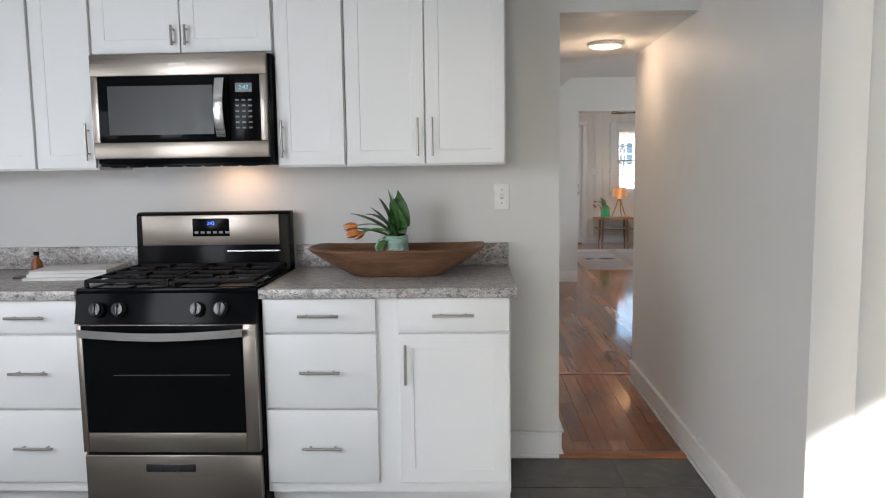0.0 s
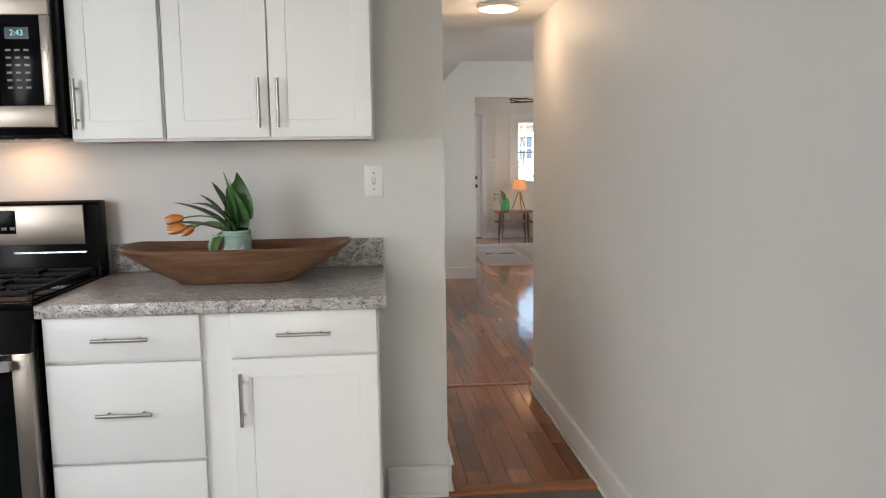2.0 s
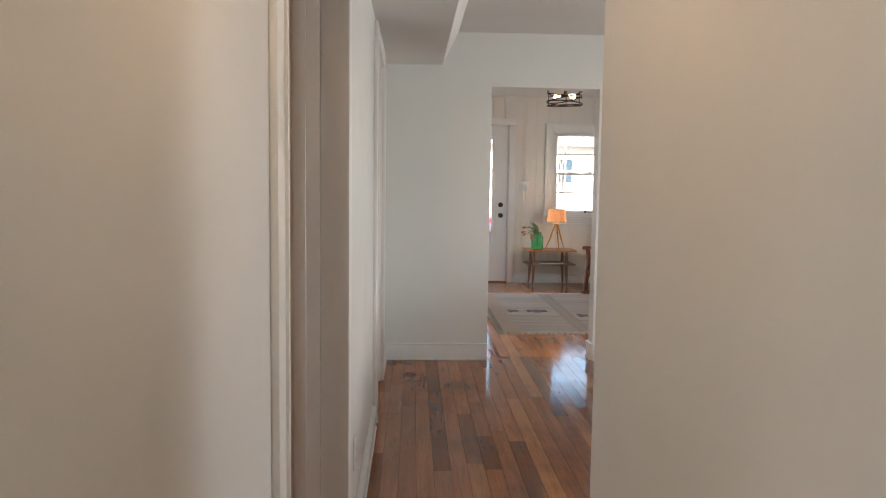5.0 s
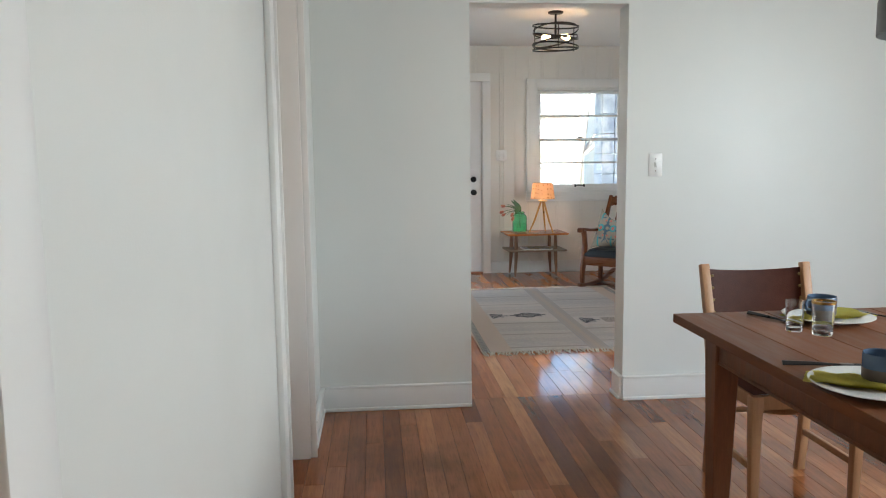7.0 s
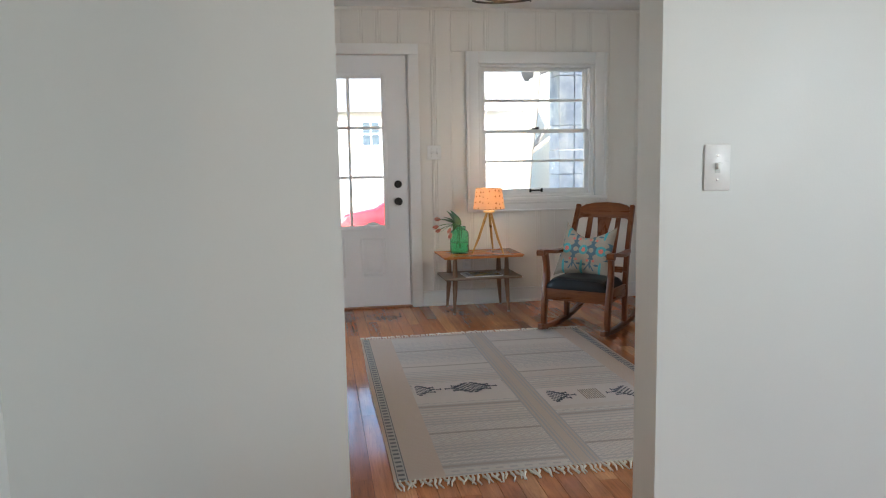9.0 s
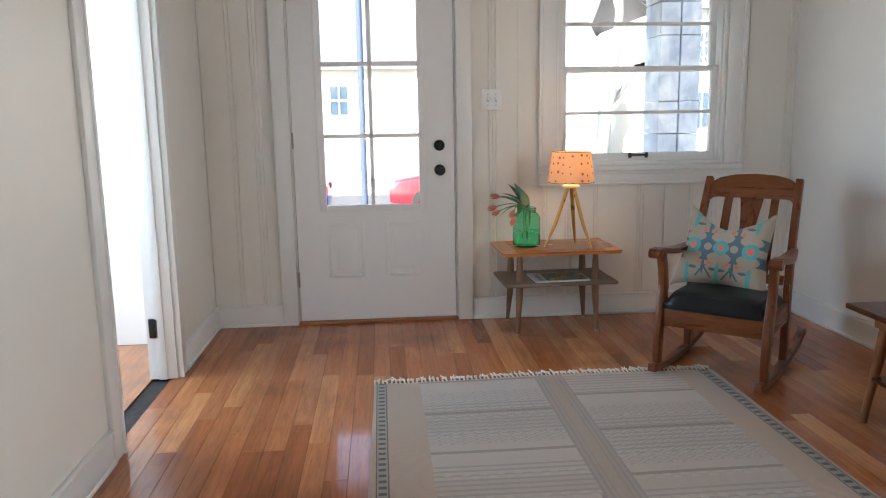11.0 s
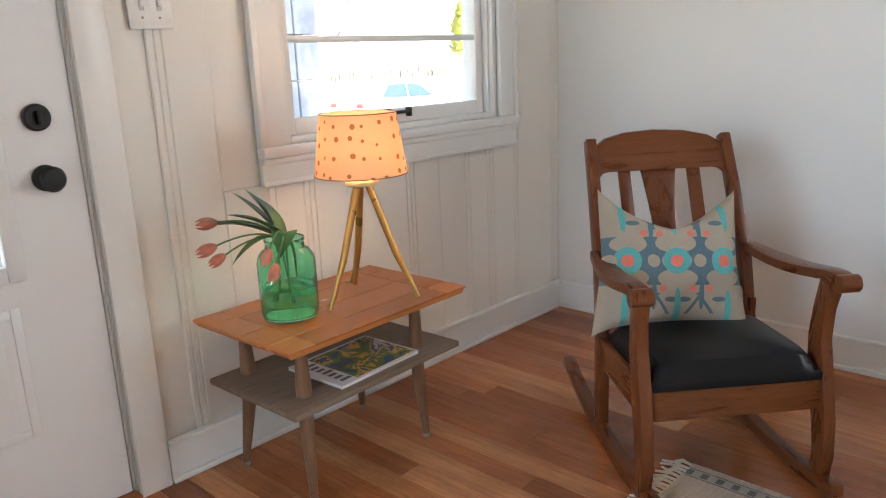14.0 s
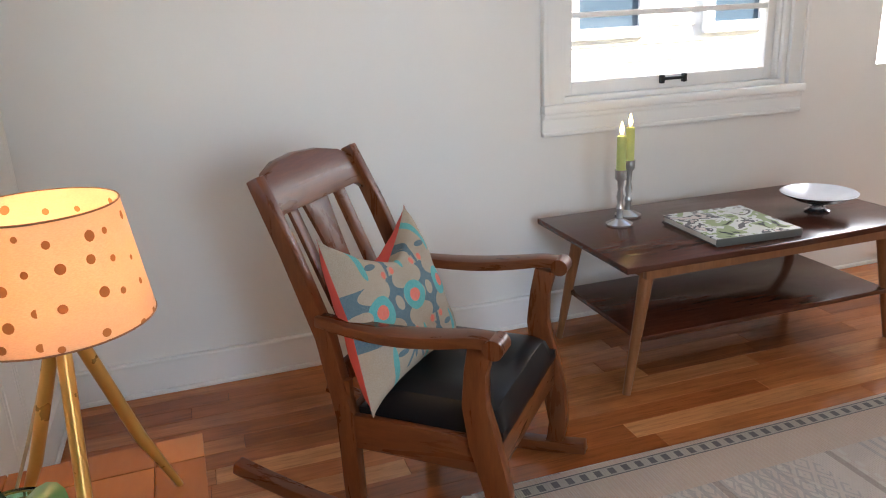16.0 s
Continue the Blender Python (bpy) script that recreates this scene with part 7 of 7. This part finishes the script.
for k in range(7):
    b = bmesh.new()
    a = k * 0.9
    leaf(b, curve_pts((-0.32, 5.24, 0.52), (-0.32 + 0.03 * math.cos(a), 5.24 + 0.03 * math.sin(a), 0.62), (-0.32 + 0.07 * math.cos(a), 5.24 + 0.07 * math.sin(a), 0.68 + 0.012 * k)), 0.03)
    part("sprig", b, SPRIG, pt, "dark green sprig", True, pose(-0.32, 5.24, 0.3305).inverted())

# ---- outdoors, seen through the panes ----
def lawn_mat():
    k = Mat("dry_lawn", 0.95)
    a = k.noise(k.pos(), 0.5, 5)
    f = k.noise(k.pos(), 30, 3)
    k.colour(k.mix(0.4, k.ramp(a, [(0.35, (0.24, 0.22, 0.13)), (0.65, (0.38, 0.35, 0.25))]), k.ramp(f, [(0.3, (0.10, 0.10, 0.04)), (0.7, (0.36, 0.31, 0.19))])))
    k.bump(f, 0.6, 0.03)
    return k.m


def ground_sheet():
    b = bmesh.new()
    ys = [-300, -30, 12.5, 14, 18, 20.0, 28.0, 30.0, 60, 400]
    zs = [-0.5, -0.5, -0.5, -0.6, -0.9, -1.04, -1.04, -0.95, -0.6, -0.5]
    xs = [-400, -40, 0, 40, 400]
    g = [[b.verts.new((x, y, z)) for y, z in zip(ys, zs)] for x in xs]
    for i in range(len(xs) - 1):
        for j in range(len(ys) - 1):
            b.faces.new((g[i][j], g[i + 1][j], g[i + 1][j + 1], g[i][j + 1]))
    setting("ground", b, lawn_mat(), "dry winter lawn sloping to the street")


ground_sheet()


def asphalt():
    k = Mat("asphalt", 0.9)
    f = k.noise(k.pos(), 60, 4)
    k.colour(k.mix(f, (0.07, 0.07, 0.072), (0.14, 0.14, 0.14)))
    k.bump(f, 0.4, 0.01)
    return k.m


setting("road", box(-120, 20.3, -1.2, 120, 27.8, -1.01), asphalt(), "grey asphalt street")
CONCRETE = plain("concrete", (0.42, 0.41, 0.39), 0.85, 0, 0.4, 0.12)
setting("kerb", box(-120, 27.8, -1.2, 120, 28.0, -0.9, 0.02), CONCRETE, "concrete kerb")
setting("pavement", box(-120, 29.2, -1.2, 120, 30.4, -0.9), CONCRETE, "concrete pavement")
setting("porch_floor", box(-0.6, FW + 0.155, -0.55, 4.2, 12.1, -0.06, 0.01), CONCRETE, "concrete front porch floor")
PORCHDARK = plain("porch_fascia", (0.05, 0.05, 0.055), 0.6)
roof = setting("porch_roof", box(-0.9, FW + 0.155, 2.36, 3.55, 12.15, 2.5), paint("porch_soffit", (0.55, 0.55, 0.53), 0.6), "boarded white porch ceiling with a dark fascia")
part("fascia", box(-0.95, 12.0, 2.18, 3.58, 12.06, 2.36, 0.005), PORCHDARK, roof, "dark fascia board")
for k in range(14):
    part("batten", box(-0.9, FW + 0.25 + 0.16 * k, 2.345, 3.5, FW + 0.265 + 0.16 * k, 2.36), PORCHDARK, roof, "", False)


def pillar_mat():
    k = Mat("whitewashed_stone", 0.8)
    a = k.noise(k.pos((1, 1, 0.8)), 5.5, 4, 0.6, 0.5)
    k.colour(k.ramp(a, [(0.35, (0.42, 0.48, 0.58)), (0.5, (0.60, 0.65, 0.72)), (0.65, (0.78, 0.80, 0.83))]))
    k.bump(a, 0.5, 0.02)
    return k.m


PILLAR = pillar_mat()
pil = thing("porch_pillar", "square pale blue-grey whitewashed stone porch pillar", "pillar", pose(3.62, 11.9, -0.06))
rr = random.Random(11)
for k in range(9):
    z = 0.27 * k
    for s in (0, 1):
        part("stone", box(-0.18 + 0.18 * s + 0.004 + (0.05 if k % 2 else -0.03) * (1 - s) * 0, -0.18, z + 0.003, 0.18 * s - 0.004, 0.18 + rr.uniform(-0.008, 0.008), z + 0.267, 0.008), PILLAR, pil, "", False)
part("cap", box(-0.21, -0.21, 2.43, 0.21, 0.21, 2.52, 0.006), PILLAR, pil)

SIDING = paint("white_siding", (0.74, 0.73, 0.70), 0.6)
ROOFGREY = plain("roof_shingle", (0.16, 0.16, 0.17), 0.9, 0, 0.5, 0.2)
DARKGLASS = plain("far_window_glass", (0.05, 0.08, 0.11), 0.08)
SHUTTER = plain("red_shutter", (0.42, 0.05, 0.04), 0.6)


def house(x0, x1, y0, y1, z0, eave, ridge, label, windows, face='south', laps=0, shutters=False):
    hs = thing("house", label, "house", pose(0, 0, 0), "neighbouring houses")
    w = box(x0, y0, z0 - 0.6, x1, y1, eave)
    wall = part("wall", w, SIDING, hs, "white lap siding", False)
    if laps:
        for k in range(laps):
            z = z0 + 0.16 * k
            lb = bmesh.new()
            if face == 'west':
                slab(lb, [(x0 - 0.022, z), (x0, z), (x0, z + 0.16), (x0 - 0.004, z + 0.16)], 'y', y0, y1)
            else:
                slab(lb, [(y0 - 0.022, z), (y0, z), (y0, z + 0.16), (y0 - 0.004, z + 0.16)], 'x', x0, x1)
            part("siding_board", lb, SIDING, wall, "", False)
    r = bmesh.new()
    ym = (y0 + y1) / 2
    slab(r, [(y0 - 0.5, eave - 0.05), (ym, ridge), (y1 + 0.5, eave - 0.05), (y1 + 0.5, eave + 0.1), (ym, ridge + 0.15), (y0 - 0.5, eave + 0.1)], 'x', x0 - 0.4, x1 + 0.4)
    part("roof", r, ROOFGREY, hs, "grey shingle roof", False)
    for a, z, ww, hh in windows:
        wn_ = bmesh.new()
        if face == 'south':
            y = y0 - 0.03
            for q in ((a, z, a + 0.09, z + hh), (a + ww - 0.09, z, a + ww, z + hh), (a + 0.09, z, a + ww - 0.09, z + 0.09), (a + 0.09, z + hh - 0.09, a + ww - 0.09, z + hh), (a + 0.09, z + hh / 2 - 0.03, a + ww - 0.09, z + hh / 2 + 0.03), (a + ww / 2 - 0.02, z + 0.09, a + ww / 2 + 0.02, z + hh - 0.09)):
                bx(wn_, q[0], y - 0.04, q[1], q[2], y + 0.03, q[3])
            f = part("window", wn_, TRIM, hs, "white window frame", False)
            part("pane", box(a + 0.05, y - 0.005, z + 0.05, a + ww - 0.05, y + 0.02, z + hh - 0.05), DARKGLASS, f, "dark glass", False)
            if shutters:
                for sx in (a - 0.42, a + ww + 0.04):
                    part("shutter", box(sx, y - 0.02, z, sx + 0.38, y + 0.03, z + hh), SHUTTER, hs, "red shutter", False)
        else:
            x = x0 - 0.03
            for q in ((a, z, a + 0.1, z + hh), (a + ww - 0.1, z, a + ww, z + hh), (a + 0.1, z, a + ww - 0.1, z + 0.1), (a + 0.1, z + hh - 0.1, a + ww - 0.1, z + hh), (a + 0.1, z + hh / 2 - 0.03, a + ww - 0.1, z + hh / 2 + 0.03)):
                bx(wn_, x - 0.05, q[0], q[1], x + 0.03, q[2], q[3])
            f = part("window", wn_, TRIM, hs, "white window frame", False)
            part("pane", box(x - 0.01, a + 0.05, z + 0.05, x + 0.02, a + ww - 0.05, z + hh - 0.05), DARKGLASS, f, "blue-grey glass", False)
    return hs


white_house = house(-11.5, 9.0, 33, 41, -0.8, 3.0, 5.8, "long white sided house with grey roof across the street", [(-4.4, 1.3, 0.8, 1.2), (-0.7, 1.3, 0.8, 1.2), (2.46, 1.6, 0.82, 1.05), (6.6, 1.3, 0.8, 1.2)], 'south', 0, False)
red_door = part("door", box(4.62, 32.93, 1.0, 5.16, 32.985, 2.6, 0.01), SHUTTER, white_house, "red front door", False)
for z0, z1 in ((1.1, 1.7), (1.8, 2.5)):
    part("panel", box(4.7, 32.915, z0, 5.08, 32.93, z1, 0.005), SHUTTER, red_door, "", False)
part("step", box(4.45, 32.1, -1.2, 5.35, 32.98, 1.0, 0.02), plain("brick_step", (0.5, 0.25, 0.17), 0.9, 0, 0.3), white_house, "brick front steps", False)
house(11.5, 21.0, 33, 41, -0.8, 5.0, 7.8, "two-storey white sided house across the street", [(12.6, 0.6, 1.0, 1.5), (15.6, 0.6, 1.0, 1.5), (18.4, 0.6, 1.0, 1.5), (12.6, 3.0, 1.0, 1.4), (15.6, 3.0, 1.0, 1.4), (18.4, 3.0, 1.0, 1.4)], 'south', 0, False)
house(-32, -16, 33, 41, -0.8, 3.4, 6.0, "pale house with shutters across the street", [(-29, 0.6, 1.2, 1.5), (-24, 0.6, 1.2, 1.5), (-20, 0.6, 1.2, 1.5)], 'south', 0, True)
house(7.6, 15.0, 0.5, 11.5, -0.5, 3.6, 6.2, "white lap-sided neighbouring house beside the living room", [(5.0, 0.85, 0.85, 1.5), (3.6, 0.85, 0.75, 1.5)], 'west', 26)


def car(name, x, y, z, c, label, flip=1, scale=1.0, van=False):
    cr = thing("car", label, "car", pose(x, y, z, 0, 0, 0 if flip > 0 else 180) @ Matrix.Scale(scale, 4), "parked cars")
    body = plain(name, c, 0.2, 0.1)
    h = 1.75 if van else 1.46
    side = [(-2.1, 0.35), (-2.12, 0.62), (-1.95, 0.82), (-1.2, 0.95), (-0.55, h - 0.08), (0.0, h), (0.9, h), (1.55, 1.0 if not van else h - 0.15), (2.05, 0.95), (2.12, 0.6), (2.05, 0.35), (1.75, 0.28), (-1.8, 0.28)]
    b = bmesh.new()
    slab(b, side, 'y', -0.85, 0.85, 0.06)
    for v in b.verts:
        if v.co.z > 0.95:
            v.co.y *= 1 - 0.22 * (v.co.z - 0.95) / (h - 0.95)
    part("body", b, body, cr)
    for s in (-1, 1):
        b = bmesh.new()
        slab(b, [(-1.0, 0.96), (-0.5, h - 0.13), (0.05, h - 0.07), (0.1, 0.96)], 'y', -0.012, 0.012)
        slab(b, [(0.17, 0.96), (0.12, h - 0.07), (0.85, h - 0.08), (1.3, 1.0)], 'y', -0.012, 0.012)
        for v in b.verts:
            v.co.y += s * 0.855 * (1 - 0.22 * (v.co.z - 0.95) / (h - 0.95))
        part("side_window", b, DARKGLASS, cr, "tinted glass", False)
        for wx in (-1.3, 1.28):
            t = bmesh.new()
            lathe(t, [(0.18, -0.1), (0.31, -0.1), (0.325, -0.06), (0.325, 0.06), (0.31, 0.1), (0.18, 0.1)], 28, closed=True)
            wh = part("wheel", t, plain("tyre_rubber", (0.02, 0.02, 0.02), 0.8), cr, "black tyre", True, pose(wx, s * 0.80, 0.325, 90))
            r = bmesh.new()
            lathe(r, [(0, 0.04), (0.05, 0.06), (0.07, 0.02), (0.19, 0.03), (0.19, -0.03), (0.07, -0.02), (0.05, -0.06), (0, -0.04)], 20)
            for k in range(5):
                a = k * 2 * math.pi / 5
                tube(r, [(0.05 * math.cos(a), 0.05 * math.sin(a), 0), (0.19 * math.cos(a), 0.19 * math.sin(a), 0)], 0.03, 6)
            part("rim", r, plain("alloy", (0.55, 0.55, 0.56), 0.3, 0.8), wh, "silver rim")
        part("headlight", box(-2.1, s * 0.62 - 0.17, 0.62, -1.93, s * 0.62 + 0.17, 0.76, 0.04), plain("lamp_lens", (0.6, 0.6, 0.6), 0.1), cr, "clear headlight")
        part("tail_light", box(1.98, s * 0.65 - 0.15, 0.72, 2.11, s * 0.65 + 0.15, 0.86, 0.03), SHUTTER, cr, "red tail light")
    return cr


car("red_paint", 3.4, 23.2, -1.01, (0.55, 0.02, 0.03), "red hatchback parked on the street")
car("blue_paint", -2.1, 21.6, -1.01, (0.03, 0.05, 0.35), "dark blue sedan parked on the street", 1)
car("white_paint", 11.5, 26.4, -1.01, (0.6, 0.6, 0.6), "white van parked across the street", -1, 1.05, True)
car("silver_paint", 18.5, 26.5, -1.01, (0.4, 0.42, 0.44), "silver hatchback parked across the street", -1)
car("dark_paint", 24.0, 21.7, -1.01, (0.06, 0.07, 0.08), "dark grey car parked on the street", 1)

BARK = wood("bark", (0.20, 0.175, 0.15), (0.42, 0.38, 0.33), 0.9, (6, 6, 1.2), local=False, scale=6, relief=0.8)


def bare_tree(x, y, z, h, r, seed, label):
    tr = thing("bare_tree", label, "tree", pose(x, y, z))
    g = random.Random(seed)
    b = bmesh.new()
    pts = [Vector((0.1 * math.sin(k * 0.9 + seed), 0.1 * math.cos(k * 0.7), h * 0.75 * k / 7)) for k in range(8)]
    tube(b, pts, [r * (1.25 if k == 0 else 1 - 0.09 * k) for k in range(8)], 14)
    part("trunk", b, BARK, tr)
    b = bmesh.new()

    def limb(p, d, length, rad, depth):
        q = [p]
        for k in range(4):
            d = (d + Vector((g.uniform(-.25, .25), g.uniform(-.25, .25), g.uniform(-.05, .25)))).normalized()
            q.append(q[-1] + d * length / 4)
        tube(b, q, [rad * (1 - 0.14 * k) for k in range(5)], 6 if depth > 1 else 4)
        if depth:
            for k in range(3):
                s = q[g.choice((2, 3, 4))]
                limb(s, (d + Vector((g.uniform(-.9, .9), g.uniform(-.9, .9), g.uniform(-.2, .6)))).normalized(), length * 0.62, rad * 0.5, depth - 1)
    for k in range(8):
        a = g.uniform(0, 6.28)
        limb(pts[g.choice((2, 3, 4, 5, 6, 7))], Vector((math.cos(a), math.sin(a), g.uniform(0.2, 0.9))).normalized(), h * 0.32, r * 0.4, 3)
    part("limbs", b, BARK, tr)


bare_tree(4.5, 16.5, -0.85, 6.5, 0.11, 3, "bare pale-barked tree on the front lawn")
bare_tree(9.5, 19.0, -1.0, 8.0, 0.14, 8, "bare winter tree near the street")
bare_tree(-3.4, 29.0, -1.05, 7.0, 0.1, 12, "bare street tree by the pavement")
bare_tree(-7.5, 31.0, -1.0, 9.0, 0.2, 21, "bare street tree further along")


def conifer(x, y, z, h, r, label):
    tr = thing("conifer", label, "tree", pose(x, y, z))
    b = bmesh.new()
    tube(b, [(0, 0, 0), (0, 0, h * 0.85)], [0.12, 0.03], 8)
    part("trunk", b, BARK, tr)
    g = random.Random(31)
    b = bmesh.new()
    for k in range(1300):
        u = g.random() ** 0.8
        a = g.uniform(0, 6.28)
        rad = r * (math.sin(math.pi * min(1, 0.22 + u * 0.78)) ** 0.7) * g.uniform(0.65, 1.06)
        p = Vector((rad * math.cos(a), rad * math.sin(a), 0.25 + u * (h - 0.3)))
        d = Vector((math.cos(a), math.sin(a), g.uniform(0.5, 1.8))).normalized() * g.uniform(0.4, 0.9)
        s = d.cross(Vector((0, 0, 1))).normalized() * 0.18
        v = [b.verts.new(p - s), b.verts.new(p + d * 0.5 - s * 1.4 + Vector((0, 0, .02))), b.verts.new(p + d), b.verts.new(p + d * 0.5 + s * 1.4), b.verts.new(p + s)]
        b.faces.new(v)
    part("crown", b, foliage("arborvitae", (0.24, 0.27, 0.06), (0.42, 0.44, 0.14)), tr, "dense yellow-green sprays", False)


conifer(75.0, 72.0, -0.62, 8.8, 1.9, "tall narrow yellow-green arborvitae")
hg = bmesh.new()
gr = random.Random(44)
for k in range(2600):
    p = Vector((gr.uniform(22, 80), 62 + gr.uniform(-0.8, 0.8), -0.6))
    top = p + Vector((gr.uniform(-0.5, 0.5), gr.uniform(-0.3, 0.3), gr.uniform(0.9, 2.3)))
    side = Vector((gr.uniform(0.03, 0.07), gr.uniform(-0.04, 0.04), 0))
    hg.faces.new([hg.verts.new(q) for q in (p - side, p + side, top + side * 0.4, top - side * 0.4)])
tagged(part("hedge", hg, BARK, None, "", False), "bare brown winter hedge beyond the lawn", "hedge", "", "stuff")
pole = thing("utility_pole", "dark wooden utility pole by the street", "pole", pose(0.8, 19.2, -1.05))
b = bmesh.new()
tube(b, [(0, 0, 0), (0, 0, 9)], [0.06, 0.05], 12)
part("pole", b, plain("pole_wood", (0.05, 0.07, 0.11), 0.8, 0, 0.4), pole)
b = bmesh.new()
for k in range(60):
    a = rr.uniform(0, 6.28)
    leaf(b, curve_pts((0, 0, 0.1), (0.3 * math.cos(a), 0.3 * math.sin(a), 0.4), (0.6 * math.cos(a), 0.6 * math.sin(a), 0.25 + rr.random() * 0.4)), 0.1)
tagged(part("shrub", b, foliage("dark_shrub", (0.015, 0.02, 0.015), (0.04, 0.05, 0.03)), None, "", False, pose(0.8, 18.9, -1.0) @ Matrix.Scale(0.6, 4)), "small dark evergreen shrub at the pole's foot", "shrub")

# ---- pieces of the floors ----
rng = random.Random(7)
floor_hall = setting("floor_hall", box(0, 0.05, -0.02, 0.615, 1.395, -0.0125), GAP, "polished brown hardwood hall floor")
lay_boards(floor_hall, 0.0, 0.615, 0.03, 1.40, 0.088, FLOORWOOD, rng)
floor_dining = setting("floor_dining", box(0, 1.44, -0.02, LW, 5.42, -0.0125), GAP, "polished dark-stained hardwood floor")
lay_boards(floor_dining, 0.0, LW, 1.42, 5.52, 0.079, FLOORWOOD, rng)
floor_living = setting("floor_living", box(0.1, 5.53, -0.02, LW, FW, -0.0125), GAP, "reddish-brown hardwood strip floor")
lay_boards(floor_living, 0.1, LW, 5.52, FW + 0.01, 0.079, FLOORLIVING, rng)
floor_kitchen = setting("floor_kitchen", box(-3.7, -2.57, -0.12, 0.615, 0.0, -0.004), GROUT, "large grey slate floor tiles")
tile = bmesh.new()
bx(tile, 0.003, 0.003, -0.006, 0.407, 0.407, 0.0)
tile_mesh = mesh_of("tile", tile, SLATE)
for i in range(11):
    for j in range(7):
        ob = new("tile", tile_mesh)
        ob.matrix_basis = Matrix.Translation((-3.86 + 0.41 * i, -0.34 - 0.41 * j, 0.0))
        ob.parent = floor_kitchen
